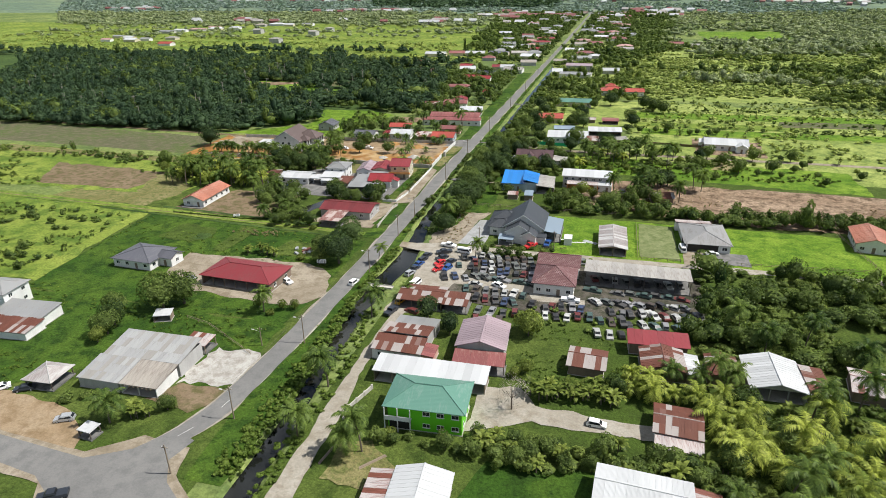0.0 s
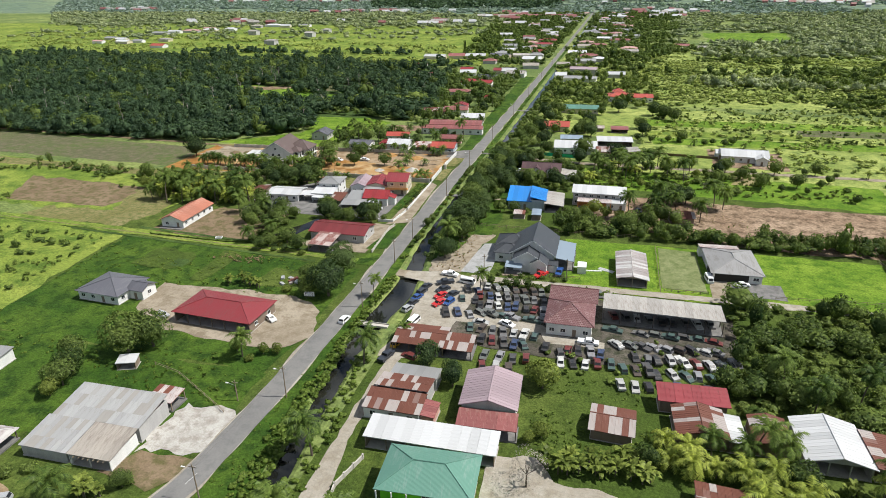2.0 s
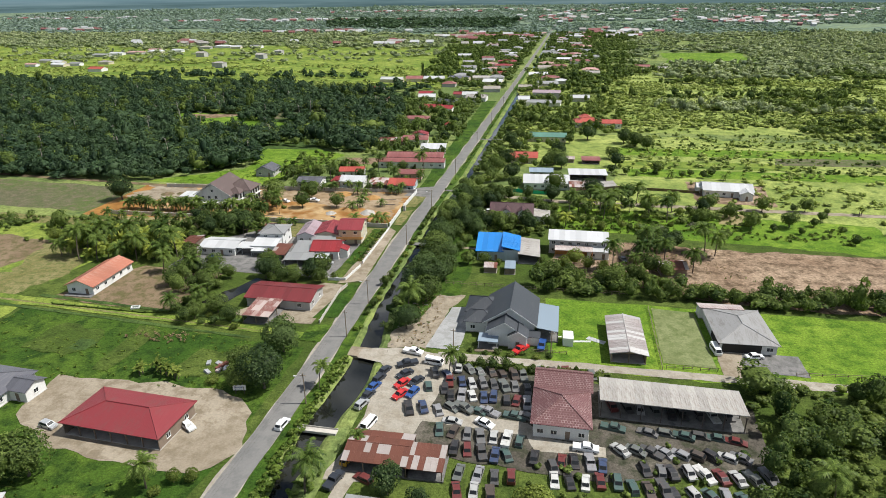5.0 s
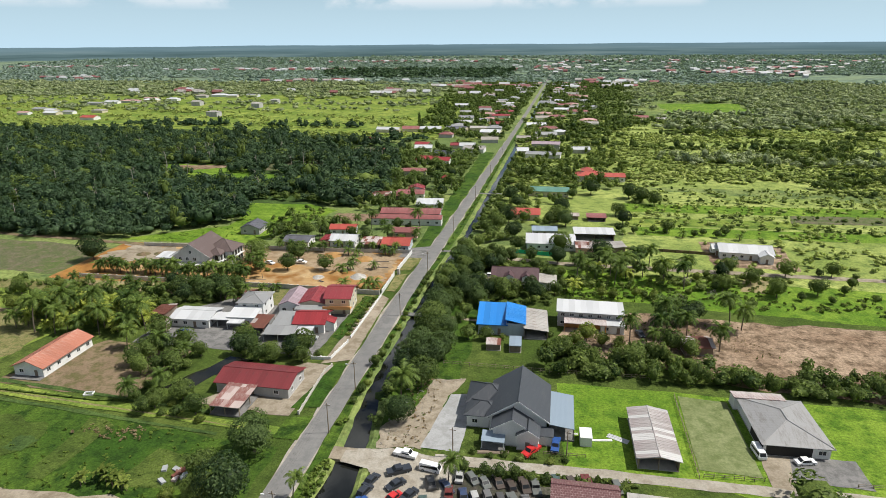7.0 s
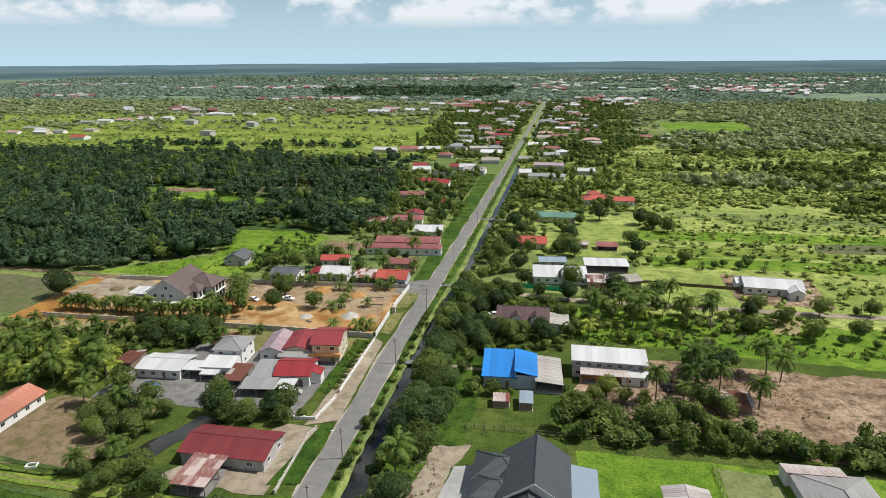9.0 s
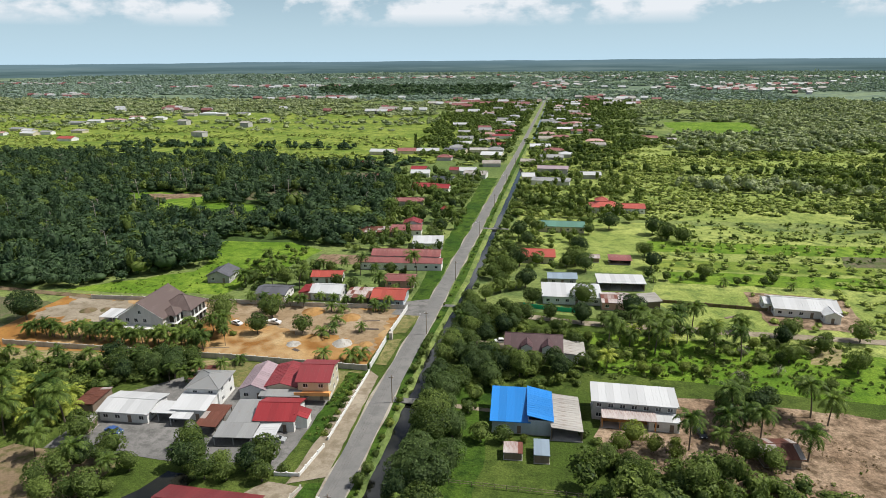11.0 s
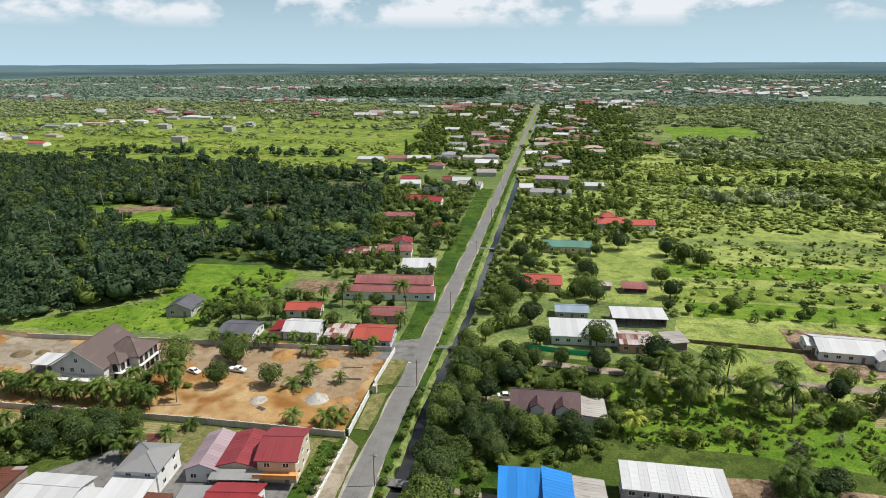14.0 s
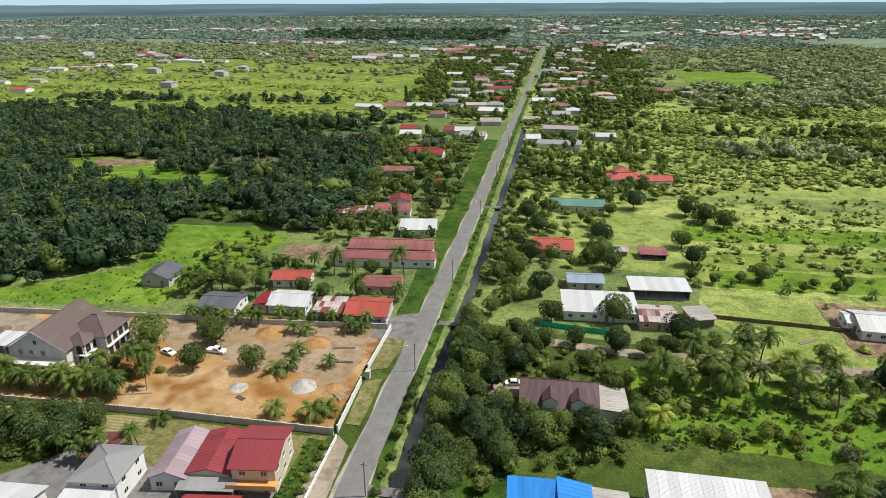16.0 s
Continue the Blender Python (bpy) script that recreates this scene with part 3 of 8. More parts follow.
patch("field", "green pasture strip", [(95, 366), (250, 372), (250, 386), (95, 381)], LAWN_B, 1.2, 5)
patch("field", "yellow-green pasture strip", [(92, 384), (180, 387), (184, 401), (92, 398)], YELLOW, 1.2, 5)
patch("field", "green pasture strip", [(92, 410), (280, 418), (284, 436), (94, 428)], LAWN_B, 1.2, 5)
patch("field", "grey ploughed plot", [(172, 398), (230, 402), (234, 418), (176, 414)], DULL, 0.8, 4)
patch("field", "green clearing in the forest", [(-250, 462), (-180, 440), (-124, 446), (-118, 470), (-160, 482), (-175, 506), (-260, 500)], LAWN_B, 3, 4)
patch("field", "bare brown patch in the forest", [(-215, 474), (-186, 492), (-178, 506), (-226, 496)], CLEARED, 3, 4)
patch("field", "dull garden plots inside the forest", [(-150, 488), (-96, 520), (-76, 575), (-92, 600), (-112, 560), (-160, 512)], DULL, 3, 4)
patch("field", "green clearing in the forest", [(-186, 446), (-132, 449), (-138, 462), (-188, 460)], LAWN, 2, 4)
patch("field", "ploughed garden beds", [(124, 300), (132, 299), (138, 313), (129, 314)], ROWS, 1.0, 4)
patch("pond", "shallow grey pond in a garden", [(-44, 203), (-36, 204), (-33, 212), (-27, 216), (-26, 222), (-34, 223), (-38, 214)], WATER, 0.8, 2, category="water")
patch("field", "dark yard with old machines", [(-30, 168), (-12, 168), (-10, 178), (-28, 180)], MEADOW, 1.2, 3)
patch("field", "rough pasture between thickets", [(136, 138), (168, 142), (172, 160), (138, 156)], MEADOW, 2, 3)
patch("field", "grey-green garden plots", [(-158, 572), (-78, 578), (-76, 600), (-158, 596)], DULL, 2, 4)
patch("field", "dull dry plot behind houses", [(-58, 368), (-38, 370), (-38, 384), (-58, 382)], CLEARED, 1, 3)
patch("cleared_land", "cleared brown ground with dry brush", [(59.5, 243.4), (82.9, 238.3), (109.8, 229.2), (191.9, 226.9), (227.7, 270.7), (84.8, 273.9), (61.5, 272.4)], CLEARED, 2, 4)
patch("yard", "sandy orange building site", [(-137.5, 270.6), (-100, 272.4), (-49, 277.2), (-4.9, 277), (-4.6, 320.8), (-40.2, 324.3), (-73.4, 317.7), (-137, 318.1)], ORANGE, 0.6, 3)
patch("yard", "pale sand yard", [(-135.2, 296.6), (-101, 293.4), (-98.6, 311.4), (-134.8, 316.9)], DIRT, 5.0, 1.5)
patch("yard", "pale sand on the building site", [(-98, 304), (-60, 306), (-36, 298), (-20, 297), (-5.9, 286), (-5.7, 319.8), (-40, 322.5), (-73, 316), (-98, 316)], SAND, 3.6, 1.5)
patch("yard", "brown bare yard beside an orange-roofed house", [(-90.6, 198.6), (-48.7, 196.9), (-46.3, 225), (-76.5, 226.4)], BROWN, 1, 3)
patch("yard", "grey concrete yard", [(-68.2, 226), (-10.4, 227.3), (-8.1, 258.9), (-53.1, 265.4), (-67.9, 250.2)], CONC, 0.5, 3)
patch("yard", "pale dirt yard beside a hall", [(-31.1, 198.2), (-4.5, 197.1), (-1.3, 222.8), (-10.4, 223.3)], DIRT, 1, 3)
patch("yard", "pale dirt yard round a hall", [(-54, 147), (-46, 143), (-38, 138.4), (-16, 136.6), (-5, 137), (1.4, 145), (-4.8, 159.1), (-12.9, 163.4), (-56.3, 162.8)], DIRT, 1.5, 3)
patch("yard", "white gravel yard", [(-14.4, 96.9), (0.4, 100.7), (1, 110.8), (-4, 113.5), (-13.3, 113.1)], GRAVEL, 2.2, 1.6)
patch("yard", "brown yard", [(-17.6, 90.9), (-5.3, 88.7), (-0.1, 97.7), (-13.4, 97.9)], BROWN, 0.8, 2)
patch("yard", "sandy parking yard", [(-65.7, 71), (-40.5, 74.9), (-19.8, 72.6), (-21.8, 77.7), (-32.1, 84), (-48.7, 86.2), (-65.5, 85.4)], SAND, 1, 2)
patch("yard", "pale trodden ground beside the canal", [(20.5, 140), (29.5, 141), (34, 150), (40.5, 155), (40, 187), (16, 187.6), (22.6, 178), (22.6, 160)], LANE, 0.8, 2.5)
patch("yard", "bare brown ground behind village villas", [(-50, 261), (-12, 258.5), (-6, 262), (-5, 274.5), (-46, 274)], DRYG, 1.0, 2.5)
patch("yard", "planted garden strip beside a villa", [(-9.4, 240), (-4.4, 238), (-4.0, 273), (-9.0, 273.5)], LAWN, 0.4, 2)
patch("lane", "white gravel lane beside the canal", [(22.6, 66.2), (27.4, 66.2), (26.8, 98.3), (25.1, 114.3), (26.2, 138.3), (27.5, 160.1), (24.6, 172.1), (23.6, 180.1), (30.6, 177.9), (33.6, 169.8), (35.5, 157.9), (57.3, 159.2), (57.3, 164.1), (39.5, 165.7), (35.6, 181.7), (36.6, 187.5), (23.7, 189), (13.6, 186.4), (13.6, 182.5), (21.6, 181.2), (22.1, 170.2), (23.5, 150.3), (22.4, 112.4), (22.7, 92.3)], LANE, 0.5, 2)
patch("yard", "dark oily scrapyard ground", [(33.5, 150), (74.9, 148.8), (106, 157.6), (106, 179), (39.6, 183.5)], SCRAPG, 1, 3)
patch("lane", "pale dirt lane", [(33.6, 188.6), (125, 190.4), (281.5, 192.9), (281.5, 189.6), (125, 187), (33.6, 185.5)], LANE, 0.4, 3)
patch("lane", "pale worn lane through the scrapyard", [(33, 160.5), (58, 159.5), (60, 155), (74, 155.5), (74, 158.5), (62, 159.5), (58, 163.5), (36, 165.5)], LANE, 0.5, 2)
patch("yard", "bare tan earth and rubble beside a drive", [(20, 188.5), (30, 189.5), (33, 214), (35.5, 222), (27, 220), (25, 206), (19.5, 198)], DIRT, 1.2, 1.6)
patch("yard", "pale paved forecourt of a house", [(29.7, 190.3), (38.6, 189.9), (39.2, 215), (32.8, 213.4)], PAVE, 0.2, 3)
patch("yard", "dry olive-green plot beside a house", [(89.6, 192.9), (102.1, 192.3), (101.4, 221.4), (89.9, 222.5)], PLOT, 0.3, 3)
patch("yard", "pale dirt drive", [(103.1, 189.8), (108.8, 189.6), (109.8, 201.2), (103.1, 200.5)], DIRT, 0.4, 2)
patch("yard", "pale concrete yard", [(107.9, 192.5), (123.1, 191.9), (123.1, 201.6), (109.8, 201.2)], CONC, 0.3, 2)
patch("yard", "pale drive beside a brown house", [(21.5, 294.6), (35.5, 295.6), (35.8, 301.8), (22, 300.6)], DIRT, 0.5, 2)
patch("lane", "two pale wheel tracks to a house", [(19, 259.4), (34, 258.6), (34, 260.2), (19, 261.4)], DIRT, 0.2, 2)
patch("yard", "bare trodden soil in a yard", [(30, 78), (40, 77), (43, 84), (36, 90), (30, 88)], DRYG, 1.0, 2)
patch("yard", "pale dirt yard and drive", [(53, 97), (60, 100), (66, 103.4), (92, 103), (92, 107), (66, 108.5), (62, 114), (53, 112)], LANE, 1, 2)
patch("lane", "pale dirt lane through gardens", [(20.4, 327.7), (59.7, 321.9), (126.7, 321.7), (209.4, 321.1), (209.5, 317.4), (126.7, 317.4), (59.7, 318), (20.4, 323.8)], DIRT, 0.5, 3)
patch("yard", "brown yard round a white house", [(121.1, 327.8), (152.8, 325.4), (154.6, 357.1), (121, 360)], CLEARED, 1, 3)
patch("lane", "dirt track across fields", [(-365.7, 208), (-2.5, 189.1), (-2.5, 192), (-93.8, 198.7), (-365.6, 212.9)], YELLOW, 0.6, 4)
patch("ditch", "dark overgrown ditch beside a track", [(-95, 199.6), (-50, 196.6), (-8, 193.4), (-8, 194.6), (-50, 198.0), (-95, 201.2)], UNDER, 0.3, 3)
patch("ditch", "dark overgrown ditch beside a track", [(-120, 193.6), (-60, 189.6), (-18, 186.6), (-18, 187.6), (-60, 190.8), (-120, 194.8)], UNDER, 0.3, 3)
patch("track_wear", "worn pale wheel track in grass", [(-365, 209.4), (-93, 195.2), (-6, 189.9), (-6, 190.5), (-93, 195.9), (-365, 210.4)], DRYG, 0.3, 3)
patch("field", "trampled weedy ground with ashes", [(-76, 172), (-62, 170), (-56, 176), (-60, 184), (-74, 186)], MEADOW, 1.6, 2)
patch("yard", "burnt black patch in a meadow", [(-64, 173), (-58, 173.5), (-57, 178), (-63, 179)], UNDER, 1.2, 1.2)
patch("field", "darker damp grass", [(-50, 166), (-46, 166), (-44, 186), (-52, 188)], MEADOW, 1.6, 4)
patch("lane", "dirt track beside the forest", [(-362, 328.3), (-111.3, 313.3), (-111.3, 316.3), (-361.8, 332.6)], BROWN, 0.6, 4)
patch("yard", "pale concrete drive", [(-7.7, 317), (3.4, 317.2), (3.5, 333.9), (-5.6, 329.6)], CONC, 0.3, 2)
patch("verge", "dry grass verge", [(-2.9, 279.3), (0.7, 279.1), (1, 297.8), (-3.2, 296.1)], DRYG, 0.3, 2)
patch("verge", "dry grass verge", [(-3.4, 301), (1.1, 302.7), (2.4, 317.3), (-3.3, 316.7)], DRYG, 0.3, 2)
patch("verge", "pale sand shoulder", [(-6.4, 223.1), (1.4, 226.7), (0.3, 272.2), (-3, 275.4), (-4.7, 262.6)], DIRT, 0.3, 2)
patch("verge", "green lawn strip by the road", [(-5.5, 200.1), (1.6, 201.8), (1.3, 224.7), (-2.1, 223.9)], LAWN, 0.2, 2)
patch("verge", "green lawn strip by the road", [(-4.6, 188.1), (1.5, 187.9), (1.6, 197.9), (-4.5, 196.1)], LAWN, 0.2, 2)


def ribbon(name, label, stations, half, material, z, wob=0.0):
    s = Shape()
    ys = np.arange(stations[0][0], stations[-1][0], 2.5)
    for a, b in zip(ys[:-1], ys[1:]):
        xa, xb = along(stations, a)[0], along(stations, b)[0]
        la, lb, ra, rb = [half + wob * 2 * noise.noise(Vector((q * 0.09, sd, 3.3))) for sd in (0, 9) for q in (a, b)]
        f = 1.0 if a < 450 else max(0.75, 1 - 0.001 * (a - 450))
        la, lb, ra, rb = la * f, lb * f, ra * f, rb * f
        s.quad((xa - la, a, z), (xa + ra, a, z), (xb + rb, b, z), (xb - lb, b, z))
    return tagged(new(name, s.mesh(name, material)), label, "road", kind="structure")


ribbon("road_shoulder", "pale sandy shoulder of a village road", ROAD, 3.1, LANE, 0.147, 0.5)
ribbon("road", "straight grey asphalt village road", ROAD, 2.8, ASPHALT, 0.155)
patch("crossroad_shoulder", "sandy shoulder of a junction", [(-95.2, 87.8), (-39.4, 74.8), (-17.7, 73.6), (-9.4, 80.6), (1.8, 79.5), (3.8, 72.4), (11.9, 66.3), (24, 56.1), (18.9, 48.1), (-1.4, 56.2), (-15.8, 58.3), (-19.8, 64.5), (-36.4, 65.6), (-95.3, 79.5)], DIRT, 0.3, 2, z=0.143)
patch("crossroad", "grey asphalt road junction", [(-95.3, 86.3), (-39.5, 73.8), (-16.7, 72.1), (-9, 76.6), (-4.3, 83.6), (1.4, 81.5), (-0.1, 75.5), (3.3, 70.4), (10.9, 65.3), (23, 55.1), (17.9, 49.1), (-1.4, 57.3), (-14.7, 59.9), (-17.3, 63.4), (-21.9, 66), (-35.4, 67.7), (-95.3, 80.6)], ASPHALT, 0.05, 2, z=0.151)
lines = Shape()
for y in (82, 92):
    x, x2 = road_x(y), road_x(y + 3)
    lines.quad((x - .05, y, .161), (x + .05, y, .161), (x2 + .05, y + 3, .161), (x2 - .05, y + 3, .161))
tagged(new("lane_marking", lines.mesh("lane_marking", TRIMW)), "faded white broken centre line", "road marking", kind="structure")

# distant wooded rim of the plain: a glowing backdrop with haze in its colour
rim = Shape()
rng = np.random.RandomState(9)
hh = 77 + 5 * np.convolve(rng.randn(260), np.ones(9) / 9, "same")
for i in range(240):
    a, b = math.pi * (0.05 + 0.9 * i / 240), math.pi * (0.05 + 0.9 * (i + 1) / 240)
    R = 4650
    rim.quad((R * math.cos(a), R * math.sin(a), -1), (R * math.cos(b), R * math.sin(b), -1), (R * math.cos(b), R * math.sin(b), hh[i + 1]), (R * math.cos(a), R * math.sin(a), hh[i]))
tagged(new("backdrop", rim.mesh("backdrop", RIM)), "distant woods on the horizon with painted blue-green haze", "backdrop", kind="structure")

# ---- plants ----
def ico_arrays(level):
    b = bmesh.new()
    bmesh.ops.create_icosphere(b, subdivisions=level, radius=1)
    v, f = np.array([q.co[:] for q in b.verts]), np.array([[q.index for q in g.verts] for g in b.faces])
    b.free()
    return v, f


ICO = {level: ico_arrays(level) for level in (1, 2)}


def unit(a):
    return a / (np.linalg.norm(a, axis=1)[:, None] + 1e-9)


def leaves_at(rng, centres, normals, size):
    """Small pointed leaf sprays: arrays of vertices (3n, 3) and faces (n, 3)."""
    n = len(centres)
    nr = unit(normals + rng.normal(0, 0.55, (n, 3)))
    t = unit(np.cross(nr, rng.normal(0, 1, (n, 3))))
    b = np.cross(nr, t)
    s = size * rng.uniform(0.65, 1.4, (n, 1))
    w = s * rng.uniform(0.55, 0.95, (n, 1))
    v = np.stack([centres - t * s * 0.7 - b * w, centres - t * s * 0.7 + b * w, centres + t * s * 1.2], 1).reshape(-1, 3)
    return v, np.arange(3 * n).reshape(n, 3)


def crown_arrays(rng, rx, rz, zc, lumps, n, leaf, core=2):
    """A lumpy crown: leaf sprays on the outside of overlapping boughs, round an inner mass of leaves."""
    d = rng.normal(0, 1, (lumps, 3))
    d[:, 2] = np.abs(d[:, 2]) - 0.30
    d = unit(d)
    ell = np.array([rx, rx, rz])
    c = d * rng.uniform(0.38, 0.66, (lumps, 1)) * ell
    cr = rng.uniform(0.30, 0.50, lumps) * min(rx, rz * 1.2)
    pick = rng.choice(lumps, 3 * n, p=cr ** 2 / (cr ** 2).sum())
    q = rng.normal(0, 1, (3 * n, 3))
    q[:, 2] += 0.4
    q = unit(q)
    p = c[pick] + q * cr[pick][:, None] * rng.uniform(0.88, 1.14, (3 * n, 1))
    keep = ~((np.linalg.norm(p[:, None] - c[None], axis=2) / cr) < 0.82).any(1)
    p, q = p[keep][:n], q[keep][:n]
    v, f = leaves_at(rng, p, q + 0.35 * unit(p / ell) + np.array([0, 0, 0.3]), leaf)
    V, F = [v], [f]
    if core:
        iv, jf = ICO[core]
        V.append(iv * ell * 0.60 * rng.uniform(0.82, 1.15, (len(iv), 1)))
        F.append(jf + len(v))
    up = np.array([0, 0, zc])
    return np.concatenate(V) + up, np.concatenate(F), c + up


PLANTS = {}


def tree_kind(key, name, seed, height, rx, rz, lumps, n, leaf, material, label, category="tree", trunk=0.22, core=2):
    """A tree: tapered trunk with limbs and a crown."""
    rng = np.random.RandomState(seed)
    zc = height - rz
    V, F, c = crown_arrays(rng, rx, rz, zc, lumps, n, leaf, core)
    t = thing(name, 0, -1000 - 20 * len(PLANTS), 0, label, category)
    s = Shape()
    z1 = max(0.3, zc * 0.75)
    s.tube((0, 0, -0.2), (0.1, 0.05, z1), trunk, trunk * 0.7, 7, False)
    for q in c[: 7]:
        s.tube((0.1, 0.05, z1 * 0.92), tuple(q), trunk * 0.5, trunk * 0.15, 5, False)
    if name != "bush":
        part("trunk", s, BARK, t)
    part("crown", raw_mesh("crown", V, F, material), None, t)
    PLANTS[key] = t


def palm_kind(key, seed, height, fronds, length, material, label, lean=0.8, pairs=15):
    """A coconut palm: ringed leaning trunk and arching fronds, each a midrib with narrow hanging leaflets."""
    rng = np.random.RandomState(seed)
    t = thing("palm_tree", 0, -1000 - 20 * len(PLANTS), 0, label, "palm tree")
    s = Shape()
    prev = Vector((0, 0, -0.2))
    for i in range(1, 7):
        f = i / 6
        p = Vector((lean * f * f, 0.3 * lean * f * f, height * f))
        s.tube(prev, p, 0.20 - 0.08 * (f - 1 / 6), 0.20 - 0.08 * f, 7, False)
        prev = p
    part("trunk", s, BARK, t)
    top = np.array(prev)
    V, F = [], []
    for i in range(fronds):
        az = 2.4 * i + rng.uniform(-0.3, 0.3)
        e = 1.35 - 1.75 * (i / fronds) ** 0.8 + rng.uniform(-0.12, 0.12)
        L = length * rng.uniform(0.85, 1.12) * (0.75 if i < 3 else 1.0)
        side = np.array([-math.sin(az), math.cos(az), 0])
        p, pts = top.copy(), []
        for j in range(pairs + 1):
            pts.append(p.copy())
            p = p + L / pairs * np.array([math.cos(az) * math.cos(e), math.sin(az) * math.cos(e), math.sin(e)])
            e -= 1.75 / pairs * (0.5 + j / pairs)
        for j in range(1, pairs + 1):
            a, b = pts[j - 1], pts[j]
            w = 0.30 * length * math.sin(math.pi * (0.14 + 0.80 * j / (pairs + 1)))
            for sg in (-1, 1):
                tip = b + sg * side * w * rng.uniform(0.75, 1.0) + (b - a) * rng.uniform(0.9, 1.7) - np.array([0, 0, w * rng.uniform(0.25, 0.6)])
                V += [a, a + (b - a) * 1.15, tip]
                F.append((len(V) - 3, len(V) - 2, len(V) - 1))
    part("crown", raw_mesh("crown", np.array(V), np.array(F), material), None, t)
    PLANTS[key] = t


def banana_kind(key, seed, height, label):
    rng = np.random.RandomState(seed)
    t = thing("banana_plant", 0, -1000 - 20 * len(PLANTS), 0, label, "banana plant")
    s, V, F, o = Shape(), [], [], 0
    for sx, sy, h in ((0, 0, height), (0.8, 0.5, height * 0.75), (-0.6, 0.7, height * 0.85)):
        s.tube((sx, sy, -0.1), (sx, sy, h * 0.55), 0.13, 0.09, 6, False)
        for i in range(7):
            az = 2.4 * i + rng.uniform(-0.4, 0.4)
            e, L, n = rng.uniform(0.5, 1.3), h * 0.55, 5
            p = np.array([sx, sy, h * 0.5])
            side = np.array([-math.sin(az), math.cos(az), 0])
            row = []
            for j in range(n + 1):
                w = 0.36 * math.sin(math.pi * (0.08 + 0.88 * j / n))
                row.append((p - side * w, p + side * w))
                p = p + L / n * np.array([math.cos(az) * math.cos(e), math.sin(az) * math.cos(e), math.sin(e)])
                e -= 0.36
            for j in range(n):
                V += [row[j][0], row[j][1], row[j + 1][1], row[j + 1][0]]
                F.append((o, o + 1, o + 2, o + 3))
                o += 4
    part("stem", s, BARK, t)
    part("leaves", raw_mesh("leaves", np.array(V), np.array(F), LEAF_Y), None, t)
    PLANTS[key] = t


for i in range(3):
    tree_kind("big%d" % i, "tree", 11 + i, 9.8, 5.2, 4.9, 26, 2700, 0.23, LEAF_M if i == 1 else LEAF_D, "large spreading tree with a dense dark green crown", trunk=0.35)
    tree_kind("mid%d" % i, "tree", 21 + i, 7.0, 3.5, 3.5, 18, 1500, 0.20, LEAF_M, "leafy green garden tree of middle height", trunk=0.22)
    tree_kind("dark%d" % i, "tree", 31 + i, 8.0, 3.3, 4.2, 20, 1600, 0.20, LEAF_M if i == 2 else LEAF_D, "tall dark green tree with an uneven crown", trunk=0.24)
    tree_kind("small%d" % i, "tree", 41 + i, 4.0, 2.1, 2.1, 11, 800, 0.16, LEAF_M, "small green fruit tree", trunk=0.12)
    tree_kind("bush%d" % i, "bush", 51 + i, 1.9, 1.7, 1.25, 9, 420, 0.16, LEAF_Y if i == 1 else LEAF_M, "low rounded green bush", "bush", 0.06)
    tree_kind("lime%d" % i, "tree", 61 + i, 5.6, 2.9, 2.8, 15, 1200, 0.18, LEAF_Y, "light yellow-green bushy tree", trunk=0.16)
    palm_kind("palm%d" % i, 71 + i, (7.5, 5.5, 9.0)[i], 22, 4.2, LEAF_P, "coconut palm with arching green fronds", (0.9, 0.4, 1.4)[i])
    palm_kind("ypalm%d" % i, 81 + i, (3.6, 5.0, 2.6)[i], 18, 4.0, LEAF_PY, "young coconut palm with yellow-green fronds", 0.4)
palm_kind("spalm0", 91, 2.2, 14, 2.4, LEAF_P, "short young palm with feathery fronds", 0.1, 12)
palm_kind("spalm1", 92, 1.5, 13, 2.6, LEAF_P, "short young palm with feathery fronds", 0.1, 12)
banana_kind("ban0", 95, 3.6, "clump of banana plants with broad leaves")
banana_kind("ban1", 96, 4.4, "clump of banana plants with broad leaves")
tree_kind("grey0", "tree", 97, 7.5, 4.2, 3.2, 20, 900, 0.11, TWIG, "bare grey-brown tree with thin twigs", trunk=0.2, core=0)
PRNG = random.Random(5)


def plant(key, x, y, s=1.0, group="garden trees"):
    """Stands a plant of that kind at (x, y), turned and sized a little by chance."""
    src = PLANTS[key]
    f = s * PRNG.uniform(0.88, 1.14)
    m = pose(x, y, 0, 0, 0, PRNG.uniform(0, 360)) @ Matrix.Diagonal((f * PRNG.uniform(0.92, 1.08), f * PRNG.uniform(0.92, 1.08), f, 1))
    ob = copy_thing(src, Matrix())
    ob.matrix_basis = m
    ob["group"] = group
    return ob


def plants(kinds, pts, s=1.0, group="garden trees"):
    for i, p in enumerate(pts):
        key = kinds[(i * 7 + int(abs(p[0]))) % len(kinds)]
        plant(key, p[0], p[1], (p[2] if len(p) > 2 else 1.0) * s, group)


def inside(x, y, poly):
    r, n = False, len(poly)
    for i in range(n):
        (x0, y0), (x1, y1) = poly[i], poly[(i + 1) % n]
        if (y0 > y) != (y1 > y) and x < (x1 - x0) * (y - y0) / (y1 - y0) + x0:
            r = not r
    return r


FOOT = []


def blocked(x, y, m=1.0):
    """Whether a building, the road or the canal stands there."""
    if abs(x - road_x(y)) < 3.4 + m:
        return True
    l, r = along(CANAL, y)
    if l - 0.6 - 0.3 * m < x < r + 0.6 + 0.3 * m:
        return True
    for cx, cy, ca, sa, hw, hd in FOOT:
        u, v = (x - cx) * ca + (y - cy) * sa, -(x - cx) * sa + (y - cy) * ca
        if abs(u) < hw + m and abs(v) < hd + m:
            return True
    return False


